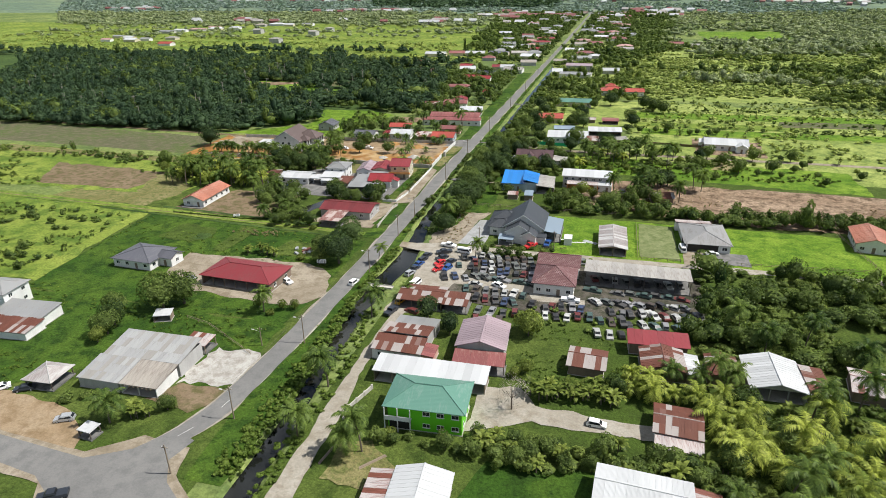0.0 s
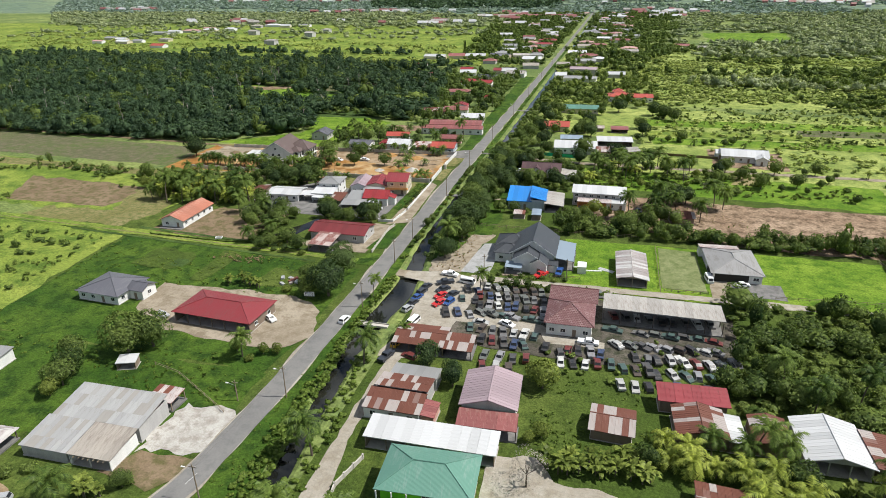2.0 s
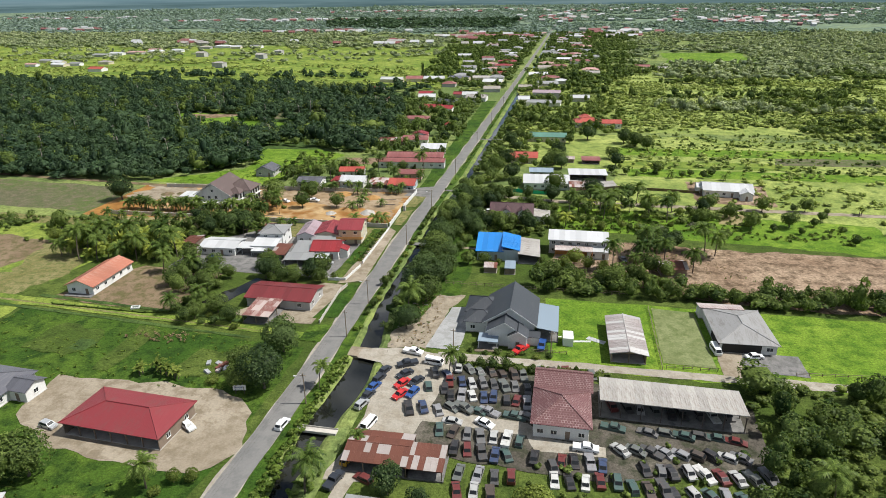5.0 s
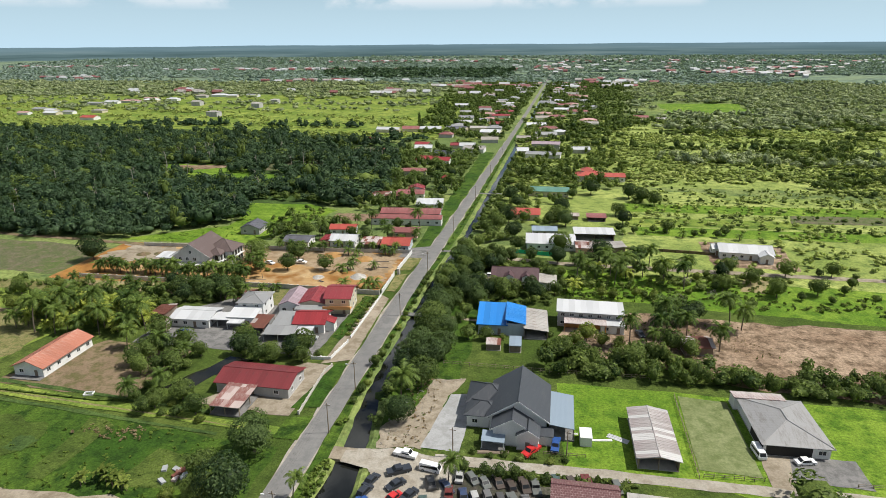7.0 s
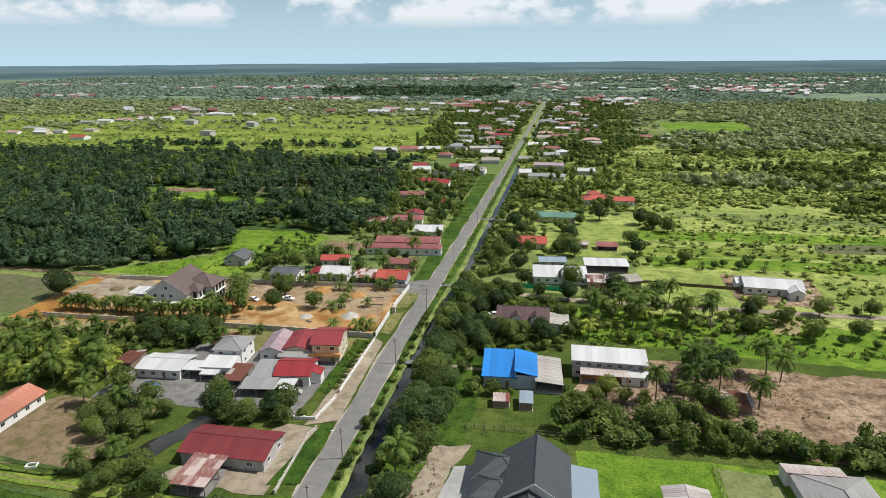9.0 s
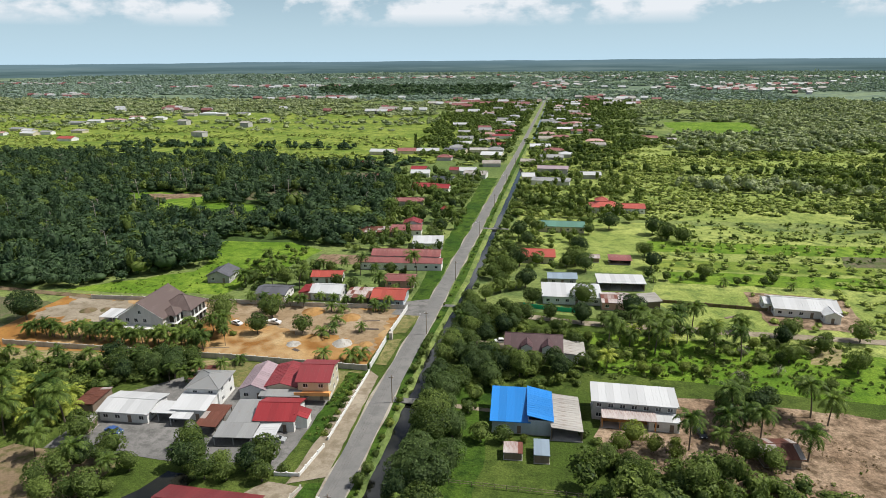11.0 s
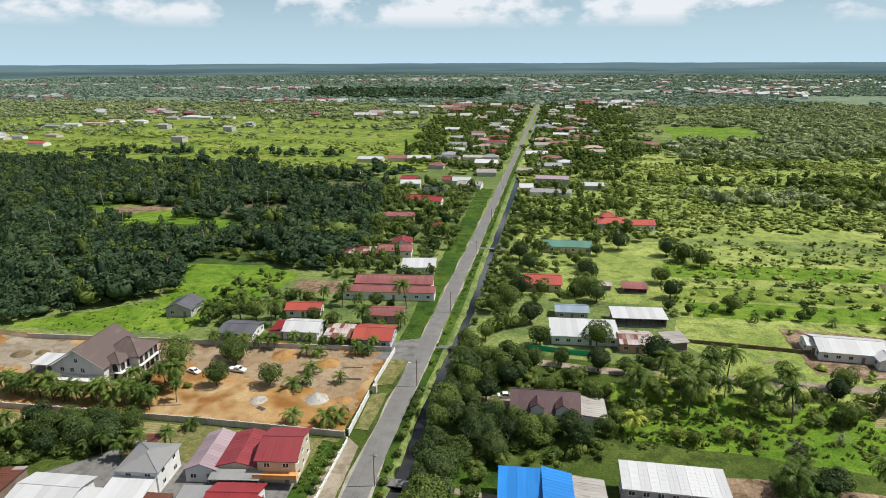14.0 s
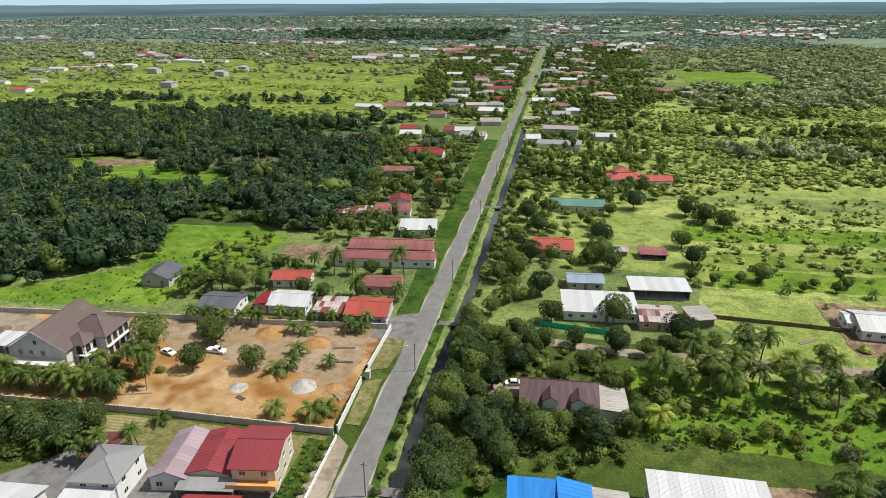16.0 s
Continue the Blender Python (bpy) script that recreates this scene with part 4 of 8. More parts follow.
def fill(kinds, poly, gap, seed, s=1.0, group="garden trees", limit=90):
    """Plants scattered over a plot, no two nearer than gap."""
    rng = random.Random(seed)
    xs, ys = [p[0] for p in poly], [p[1] for p in poly]
    got = []
    for _ in range(4000):
        x, y = rng.uniform(min(xs), max(xs)), rng.uniform(min(ys), max(ys))
        if inside(x, y, poly) and not blocked(x, y, 1.2) and all((x - a) ** 2 + (y - b) ** 2 > gap * gap for a, b in got):
            got.append((x, y))
            plant(rng.choice(kinds), x, y, s * rng.uniform(0.8, 1.2), group)
            if len(got) >= limit:
                break


def inside_many(x, y, poly):
    r = np.zeros(len(x), bool)
    for (x0, y0), (x1, y1) in zip(poly, poly[1:] + poly[:1]):
        if y0 != y1:
            r ^= ((y0 > y) != (y1 > y)) & (x < (x1 - x0) * (y - y0) / (y1 - y0) + x0)
    return r


def blocked_many(x, y, m):
    """Whether buildings, the road or the canal stand at these places."""
    r = np.abs(x - np.interp(y, [q[0] for q in ROAD], [q[1] for q in ROAD])) < 3.4 + m
    ys = [q[0] for q in CANAL]
    r |= (x > np.interp(y, ys, [q[1] for q in CANAL]) - 0.6 - 0.3 * m) & (x < np.interp(y, ys, [q[2] for q in CANAL]) + 0.6 + 0.3 * m)
    for cx, cy, ca, sa, hw, hd in FOOT:
        r |= (np.abs((x - cx) * ca + (y - cy) * sa) < hw + m) & (np.abs(-(x - cx) * sa + (y - cy) * ca) < hd + m)
    return r


def woods(name, label, poly, gap, seed, height, spread, lumps, n, leaf, material, dens=1.0, core=1, gaps=0.0, free=False, patch_size=1.0):
    """A stretch of trees or scrub in one mesh, for what nobody could count. gaps: how much stays open between the clumps."""
    rng = np.random.RandomState(seed)
    xs, ys = [p[0] for p in poly], [p[1] for p in poly]
    gx, gy = np.meshgrid(np.arange(min(xs), max(xs), gap), np.arange(min(ys), max(ys), gap))
    x = gx.ravel() + rng.uniform(-0.9, 0.9, gx.size) * gap
    y = gy.ravel() + rng.uniform(-0.9, 0.9, gx.size) * gap
    ok = inside_many(x, y, poly) & (rng.rand(len(x)) < dens)
    x, y = x[ok], y[ok]
    if not free:
        ok = ~blocked_many(x, y, min(spread * 0.6, 2.0))
        x, y = x[ok], y[ok]
    if gaps:
        a = 1 / patch_size
        f = np.array([noise.noise(Vector((px * 0.010 * a, py * 0.026 * a, seed))) + 0.5 * noise.noise(Vector((px * 0.035 * a, py * 0.08 * a, seed))) for px, py in zip(x, y)])
        x, y = x[f > gaps - 0.5], y[f > gaps - 0.5]
    if not len(x):
        return
    V, F, o = [], [], 0
    kind = rng.randint(0, 6, len(x))
    for j in range(6):
        px, py = x[kind == j], y[kind == j]
        c = len(px)
        if not c:
            continue
        v, f, _ = crown_arrays(rng, spread, height * 0.5, height * 0.5, lumps, n, leaf, core)
        w, r, h = rng.uniform(0, 6.283, (c, 1)), np.exp(rng.normal(-0.05, 0.28, (c, 1))), np.exp(rng.normal(-0.12, 0.28, (c, 1)))
        cs, sn = np.cos(w), np.sin(w)
        big = np.stack([r * (v[:, 0] * cs - v[:, 1] * sn) + px[:, None], r * (v[:, 0] * sn + v[:, 1] * cs) + py[:, None], h * v[:, 2]], 2)
        V.append(big.reshape(-1, 3))
        F.append((f[None] + (np.arange(c) * len(v))[:, None, None] + o).reshape(-1, 3))
        o += c * len(v)
    ob = new(name, raw_mesh(name, np.concatenate(V), np.concatenate(F), material))
    tagged(ob, label, "vegetation", kind="stuff")


# ---- buildings ----


def slope_sheets(parent, roof, p0, p1, p2, p3, material, width=1.25):
    """Single roof sheets side by side on the slope p0 p1 (eave) p2 p3 (ridge)."""
    p0, p1, p2, p3 = map(Vector, (p0, p1, p2, p3))
    patched = "rust" in material.name or "patched" in material.name
    n = max(2, round((p1 - p0).length / (width if patched else 1.9)))
    rows = max(1, round((p3 - p0).length / 3.2)) if patched else 1
    ex, ey = (p1 - p0) / n, (p3 - p0) / rows
    nrm = ex.cross(ey).normalized()
    w, L = ex.length, ey.length
    s = Shape()
    s.box(0.004, 0, 0.02, w - 0.004, L, 0.05).box(w - 0.10, 0, 0.05, w - 0.02, L, 0.085).box(w * 0.45, 0, 0.05, w * 0.45 + 0.06, L, 0.075)
    me = s.mesh("sheet", material)
    X, Y = ex.normalized(), ey.normalized()
    rot = Matrix((X, Y, nrm)).transposed().to_4x4()
    for i in range(n):
        for j in range(rows):
            lift = nrm * (0.012 * ((i * 7 + j * 5) % 4)) if patched else nrm * 0
            part("sheet", me, None, roof, m=Matrix.Translation(p0 + ex * i + ey * j + lift) @ rot)


def roof_on(parent, w, d, h, kind, axis, rise, material, sheets=True, dx=0, dy=0, name="roof", thick=0.12):
    """A roof over w by d with its eaves at h. axis: the ridge's direction; shed roofs rise towards +axis or -axis."""
    x0, x1, y0, y1 = dx - w / 2, dx + w / 2, dy - d / 2, dy + d / 2
    s, slopes, t = Shape(), [], h + rise
    if kind == "gable" and axis == "x":
        slopes = [((x0, y0, h), (x1, y0, h), (x1, dy, t), (x0, dy, t)), ((x1, y1, h), (x0, y1, h), (x0, dy, t), (x1, dy, t))]
    elif kind == "gable":
        slopes = [((x0, y1, h), (x0, y0, h), (dx, y0, t), (dx, y1, t)), ((x1, y0, h), (x1, y1, h), (dx, y1, t), (dx, y0, t))]
    elif kind == "shed":
        za = {"+y": (h, h, t, t), "-y": (t, t, h, h), "+x": (h, t, t, h), "-x": (t, h, h, t)}[axis]
        c = [(x, y, z) for (x, y), z in zip(((x0, y0), (x1, y0), (x1, y1), (x0, y1)), za)]
        slopes = [{"+y": (c[0], c[1], c[2], c[3]), "-y": (c[2], c[3], c[0], c[1]), "+x": (c[3], c[0], c[1], c[2]), "-x": (c[1], c[2], c[3], c[0])}[axis]]
    elif kind == "hip":
        if axis == "x":
            g = min(d / 2, w / 2 - 0.01)
            a, b = (x0 + g, dy, t), (x1 - g, dy, t)
            slopes = [((x0, y0, h), (x1, y0, h), b, a), ((x1, y1, h), (x0, y1, h), a, b), ((x1, y0, h), (x1, y1, h), b), ((x0, y1, h), (x0, y0, h), a)]
        else:
            g = min(w / 2, d / 2 - 0.01)
            a, b = (dx, y0 + g, t), (dx, y1 - g, t)
            slopes = [((x0, y1, h), (x0, y0, h), a, b), ((x1, y0, h), (x1, y1, h), b, a), ((x0, y0, h), (x1, y0, h), a), ((x1, y1, h), (x0, y1, h), b)]
    for q in slopes:
        s.slab(q, thick)
    ob = part(name, s, material, parent)
    if kind in ("gable", "shed") and sheets:
        for q in slopes:
            slope_sheets(parent, ob, *q, material)
    if kind in ("gable", "hip"):
        r = Shape()
        if kind == "gable":
            a, b = ((x0, dy, t), (x1, dy, t)) if axis == "x" else ((dx, y0, t), (dx, y1, t))
        r.tube((a[0], a[1], t + 0.05), (b[0], b[1], t + 0.05), 0.14, 0.14, 6)
        if kind == "hip":
            for cx_, cy_ in ((x0, y0), (x1, y0), (x1, y1), (x0, y1)):
                e = a if (cx_ == x0 if axis == "x" else cy_ == y0) else b
                r.tube((cx_, cy_, h + 0.04), (e[0], e[1], t + 0.05), 0.10, 0.10, 5)
        part("ridge_cap", r, material, ob)
    return ob


def window(parent, x, y, z, w, h, side, material=None):
    """A window on the wall that faces side: frame with sill, and pane."""
    s, g = Shape(), Shape()
    t = 0.07
    for a in ((-w / 2, -h / 2, w / 2, -h / 2 + t), (-w / 2, h / 2 - t, w / 2, h / 2), (-w / 2, -h / 2, -w / 2 + t, h / 2), (w / 2 - t, -h / 2, w / 2, h / 2), (-t / 2, -h / 2, t / 2, h / 2)):
        s.box(a[0], -0.06, a[1], a[2], 0.05, a[3])
    g.box(-w / 2 + 0.02, -0.02, -h / 2 + 0.02, w / 2 - 0.02, 0.0, h / 2 - 0.02)
    s.box(-w / 2 - 0.08, -0.14, -h / 2 - 0.09, w / 2 + 0.08, 0.02, -h / 2 - 0.01)
    turn = {"s": 0, "e": 90, "n": 180, "w": 270}[side]
    f = part("window", s, material or TRIMW, parent, m=pose(x, y, z, 0, 0, turn))
    part("pane", g, GLASS, f)


def door(parent, x, y, side, material=None, w=0.95, h=2.05, z=0.0):
    s = Shape().box(-w / 2, -0.05, 0, w / 2, 0.03, h).box(-w / 2 + 0.12, -0.07, 0.2, w / 2 - 0.12, -0.05, 0.9).box(-w / 2 + 0.12, -0.07, 1.1, w / 2 - 0.12, -0.05, h - 0.2)
    part("door", s, material or WOODW, parent, m=pose(x, y, z, 0, 0, {"s": 0, "e": 90, "n": 180, "w": 270}[side]))


def barge(parent, w, d, h, rise, dx, dy, material):
    """White boards under the front edge of a gable that faces south."""
    y = dy - d / 2 - 0.03
    for sg in (-1, 1):
        s = Shape()
        n = len(s.v)
        s.v += [(dx + sg * w / 2, y, h - 0.32), (dx + sg * w / 2, y, h + 0.06), (dx, y, h + rise + 0.06), (dx, y, h + rise - 0.36), (dx + sg * w / 2, y + .06, h - 0.32), (dx + sg * w / 2, y + .06, h + 0.06), (dx, y + .06, h + rise + 0.06), (dx, y + .06, h + rise - 0.36)]
        s.f += [(0, 1, 2, 3), (7, 6, 5, 4), (0, 4, 5, 1), (3, 2, 6, 7), (0, 3, 7, 4), (1, 5, 6, 2)]
        part("barge_board", s, material, parent)


def block(parent, w, d, h, roof, axis, rise, rmat, wmat, over=0.6, dx=0, dy=0, floors=1, sheets=True, windows=True, openside="", base=0.0, gap=3.2, posts=True):
    """One wing of a house: walls inside the eaves, windows, a door, and its roof. w and d are those of the roof."""
    a, b = w / 2 - over, d / 2 - over
    hh = h - base
    q = parent.matrix_basis @ Vector((dx, dy, 0))
    yw = parent.matrix_basis.to_euler().z
    FOOT.append((q.x, q.y, math.cos(yw), math.sin(yw), w / 2, d / 2))
    if openside != "all":
        s, t = Shape(), 0.18
        sides = {"s": (dx - a, dy - b, dx + a, dy - b + t), "n": (dx - a, dy + b - t, dx + a, dy + b), "w": (dx - a, dy - b + t, dx - a + t, dy + b - t), "e": (dx + a - t, dy - b + t, dx + a, dy + b - t)}
        for key, q in sides.items():
            if key not in openside:
                part("wall", Shape().box(q[0], q[1], base - 0.1, q[2], q[3], h - 0.02), wmat, parent)
        part("floor_slab", Shape().box(dx - a - 0.15, dy - b - 0.15, base - 0.1, dx + a + 0.15, dy + b + 0.15, base + 0.18), BLOCK, parent)
        if roof == "gable":
            rr = rise * (b if axis == "x" else a) / ((d if axis == "x" else w) / 2)
            for sg in (-1, 1):
                g = Shape()
                if axis == "x":
                    g.extrude_x([(dy - b, h - 0.02), (dy + b, h - 0.02), (dy, h + rr - 0.02)], dx + sg * (a - t / 2) - t / 2, dx + sg * (a - t / 2) + t / 2)
                else:
                    n = len(g.v)
                    yy = dy + sg * (b - t / 2)
                    g.v += [(dx - a, yy - t / 2, h - .02), (dx + a, yy - t / 2, h - .02), (dx, yy - t / 2, h + rr - .02), (dx - a, yy + t / 2, h - .02), (dx + a, yy + t / 2, h - .02), (dx, yy + t / 2, h + rr - .02)]
                    g.f += [(n, n + 1, n + 2), (n + 5, n + 4, n + 3), (n, n + 3, n + 4, n + 1), (n + 1, n + 4, n + 5, n + 2), (n + 2, n + 5, n + 3, n)]
                part("gable_wall", g, wmat, parent)
        if windows:
            fh = hh / floors
            for fl in range(floors):
                z = base + fl * fh + min(fh * 0.55, 1.65)
                for side, L, fx, fy in (("s", 2 * a, 0, -b), ("w", 2 * b, -a, 0), ("e", 2 * b, a, 0)):
                    if side in openside:
                        continue
                    n = max(1, int(L / gap))
                    for i in range(n):
                        u = (i + 0.5) / n * L - L / 2
                        if side in "sn":
                            if fl == 0 and side == "s" and i == n // 2:
                                door(parent, dx + u, dy + fy, side, z=base + 0.12)
                            else:
                                window(parent, dx + u, dy + fy, z, 1.3, 1.1, side)
                        else:
                            window(parent, dx + fx, dy + u, z, 1.3, 1.1, side)
    if openside and posts:
        nx, ny = max(2, int(w / 4) + 1), max(2, int(d / 4) + 1)
        for i in range(nx):
            for j in range(ny):
                if i in (0, nx - 1) or j in (0, ny - 1):
                    on = openside == "all" or ("s" in openside and j == 0) or ("n" in openside and j == ny - 1) or ("w" in openside and i == 0) or ("e" in openside and i == nx - 1)
                    if on:
                        px, py = dx - a + 2 * a * i / (nx - 1), dy - b + 2 * b * j / (ny - 1)
                        part("post", Shape().box(px - .09, py - .09, base - 0.1, px + .09, py + .09, h - 0.05), wmat, parent)
        if openside == "all":
            part("floor_slab", Shape().box(dx - a - 0.3, dy - b - 0.3, -0.1, dx + a + 0.3, dy + b + 0.3, 0.36), CONC, parent)
    if roof:
        return roof_on(parent, w, d, h, roof, axis, rise, rmat, sheets, dx, dy)


def house(name, label, x, y, yaw, w, d, h, roof, axis, rise, rmat, wmat, category="house", group="village houses", **kw):
    t = thing(name, x, y, yaw, label, category, group)
    block(t, w, d, h, roof, axis, rise, rmat, wmat, **kw)
    return t


# west side, from the junction on
t = thing("barn", -24.7, 99.6, 1, "large patched grey zinc barn with a broken front roof", "barn")
block(t, 20.5, 9.5, 3.7, "shed", "+y", 1.3, R_PATCH, GREYW, 0.3, 0, 4.6, windows=False, gap=5)
block(t, 11, 8.2, 2.7, "shed", "+y", 1.1, R_PATCH, GREYW, 0.3, -5.2, -4.3, windows=False)
block(t, 9.6, 8.2, 2.7, "shed", "+y", 1.0, R_TAN, WHITE, 0.3, 5.2, -4.3, windows=False, openside="s")
for i in range(7):
    part("rafter", Shape().box(2.2 + 1.1 * i, -8.9, 2.45, 2.3 + 1.1 * i, -7.0, 2.6), TIMBER, t)
house("pavilion", "small open pavilion with a pale hipped zinc roof", -43.1, 91.3, 3, 7.8, 7.6, 2.6, "hip", "x", 1.6, R_OLDWH, POSTM, "pavilion", openside="all")
house("kiosk", "little shelter with a flat white roof", -20.2, 78, -5, 3.4, 2.9, 2.1, "shed", "+y", 0.2, R_WHITE, POSTM, "shelter", openside="all", over=0.25)
house("lean_to", "low open shed with a rust-streaked white roof", -17.7, 111.9, -2, 6.4, 4.8, 2.4, "shed", "+y", 0.5, R_RUSTW, TIMBER, "shed", openside="all", over=0.25)
house("red_hall", "long open hall with a brick-red hipped roof", -26.3, 148.7, -3, 24.2, 13.4, 3.3, "hip", "x", 1.9, R_BRICK, WOODW, "hall", openside="s", gap=5)
t = house("bungalow", "white bungalow with a dark grey hipped roof", -66.5, 153.5, -3, 15.2, 13, 3.0, "hip", "y", 2.2, R_GREY, WHITE)
block(t, 6, 6.4, 3.0, "gable", "x", 1.3, R_GREY, WHITE, 0.5, 9.2, 1.2)
t = thing("villa", -79.5, 116.5, 4, "white two-storey house with a low rusty wing", "house", "village houses")
block(t, 11, 10, 5.8, "hip", "x", 1.6, R_ZINC, WHITE, 0.5, -6.5, 3, floors=2)
block(t, 16, 8, 2.8, "shed", "+y", 0.6, R_ZINC, WHITE, 0.3, 6.5, -3.0, windows=False)
block(t, 17, 7, 2.3, "shed", "+y", 0.5, R_RUST, WHITE, 0.3, 7, -10.2, windows=False)
house("tin_shed", "small low shed with a white tin roof", -35.9, 122.1, 20, 4.6, 3.4, 2.0, "shed", "+y", 0.4, R_WHITE, TIMBER, "shed", openside="s", over=0.2, windows=False)
t = house("bungalow", "white house with a terracotta roof and a front porch", -82.8, 212.5, 1, 10.2, 20.4, 3.0, "gable", "y", 2.0, R_TERRA, WHITE)
part("porch_slab", Shape().box(-4.6, -11.6, -0.1, 4.6, -9.6, 0.3), CONC, t)
t = house("workshop_hall", "long hall with a dark red metal roof", -17.7, 209.6, 0, 21, 11.6, 3.1, "gable", "x", 1.5, R_DKRED, GREYW, "hall", gap=5)
block(t, 8, 11.4, 2.6, "shed", "+y", 0.7, R_RUSTM, TIMBER, 0.2, -2.2, -9.6, openside="all", windows=False)
house("bungalow", "white house with a low white metal roof", -56.7, 243.6, 3, 14, 10.4, 3.0, "gable", "x", 1.1, R_WHITE, WHITE)
t = house("villa", "two-storey house with a pale grey hipped roof", -40.9, 254, 5, 9.6, 10.6, 5.4, "hip", "y", 1.5, R_ZINC, WHITE, floors=2)
block(t, 9.4, 8.0, 3.3, "shed", "+y", 0.8, R_WHITE, WHITE, 0.3, -0.6, -8.0, gap=4)
block(t, 5.2, 3.4, 2.5, "shed", "+y", 0.3, R_WHITE, STEEL, 0.2, -1.6, -13.0, openside="all", windows=False)
house("carport", "rusty open shed beside a white house", -47, 261.1, 5, 6, 8, 3.0, "shed", "+x", 0.7, R_RUST, TIMBER, "shed", openside="all", over=0.2)
house("old_shed", "low shed with a rusty red roof", -70, 245.3, 5, 6, 9, 2.4, "shed", "+x", 0.5, R_RUST, WOODW, "shed", over=0.3, windows=False)
house("canopy", "flat white metal canopy between houses", -48, 243, 4, 8.4, 5.4, 2.8, "shed", "+y", 0.3, R_WHITE, STEEL, "canopy", openside="all", over=0.2, windows=False)
house("slatted_shed", "open shed with rusty red roof slats", -33.2, 241.5, 4, 5.6, 9.5, 2.7, "shed", "+y", 0.4, R_RUST, TIMBER, "shed", openside="all", over=0.2, windows=False)
house("tin_shed", "small tin shed with a grey roof", -64, 234.5, 6, 4.4, 5, 2.2, "shed", "+x", 0.3, R_GREYOLD, WOODW, "shed", over=0.2, windows=False)
t = house("bungalow", "house with a bright red gabled metal roof", -17.6, 246.1, 7, 10.6, 11, 3.4, "gable", "x", 1.9, R_RED, WHITE)
block(t, 6.4, 9.8, 3.0, "shed", "+y", 0.6, R_ZINC, GREYW, 0.3, -8.6, -0.8, openside="w", windows=False)
block(t, 9.4, 6.2, 2.6, "shed", "+y", 0.4, R_ZINC, STEEL, 0.2, -8.0, -8.4, openside="all", windows=False)
block(t, 5.2, 6.2, 2.6, "shed", "+x", 0.3, R_WHITE, STEEL, 0.2, -0.6, -8.2, openside="all", windows=False)
block(t, 6.4, 4.2, 3.0, "gable", "y", 1.2, R_RED, WHITE, 0.3, 4.6, -1.4, windows=False)
t = house("villa", "two-storey house with stacked dark red gabled roofs", -13.8, 262.6, 7, 9.4, 13, 5.8, "gable", "x", 1.9, R_BRICK, CREAM, floors=2)
part("balcony", Shape().box(-4.6, -8.2, 2.7, 4.8, -5.9, 2.9).box(-4.6, -8.2, 2.9, 4.8, -8.08, 3.7), ORANGEW, t)
block(t, 9.0, 13.0, 3.6, "gable", "y", 1.2, R_BRICK, CREAM, 0.3, -9.0, 1.0)
block(t, 7.4, 14, 3.2, "gable", "y", 1.5, R_MAUVE, WHITE, 0.3, -16.5, 0.5)
block(t, 11, 3.2, 2.7, "shed", "+y", 0.4, R_ZINC, STEEL, 0.2, -8.5, -7.2, openside="all", windows=False)
house("house", "unfinished grey house with a grey gabled roof", -86.3, 343.1, 4, 10.4, 11, 3.0, "gable", "y", 2.2, R_GREY, GREYW)
house("house", "low house with a grey metal roof", -56.2, 327.0, 3, 12.4, 11, 3.0, "gable", "x", 1.2, R_GREY, WHITE)
t = house("house", "white-roofed house with a red lean-to", -36, 331.2, 3, 12.5, 11, 3.1, "gable", "x", 1.6, R_WHITE, WHITE)
block(t, 4.6, 9, 2.9, "shed", "+x", 0.8, R_RED, PINKW, 0.3, -8.2, -0.6)
house("shed", "low patched rusty shed", -23.2, 329.5, 3, 9, 10, 2.6, "shed", "+y", 0.6, R_RUSTW, TIMBER, "shed", windows=False)
t = house("house", "house with a bright red gabled roof and a blue wall", -11.2, 329.5, 3, 13, 12.5, 3.1, "gable", "x", 1.7, R_VERM, BLUEW)
house("house", "small house with an orange-red roof", -42.4, 348.2, 8, 13, 8.6, 2.9, "gable", "x", 1.4, R_VERM, WHITE)
house("house", "low house with a rusty pink roof", -11.9, 348.3, 5, 12.6, 9, 2.9, "gable", "x", 1.2, R_PINK, PINKW)
t = house("long_hall", "long building with dull red and pale metal roofs", -16.3, 378.5, 5, 31, 11, 4.0, "gable", "x", 1.6, R_PINK, WHITE, "hall", gap=4)
block(t, 36, 8, 3.4, "gable", "x", 1.2, R_PINK, WHITE, 0.4, -1, -9.4, gap=4)
house("hall", "low building with a flat white roof", -11.5, 402.4, 8, 15, 12, 3.2, "shed", "+y", 0.6, R_WHITE, WHITE, "hall")
t = house("house", "cluster of houses with red and pale pink roofs", -27, 424.3, 8, 16, 12, 3.2, "gable", "x", 1.5, R_PINK, WHITE)
block(t, 20, 9, 2.8, "shed", "+y", 0.8, R_RUST, WOODW, 0.3, -15, -4)
block(t, 10, 9, 3.2, "gable", "y", 1.6, R_BRICK, WHITE, 0.3, 2, 12)

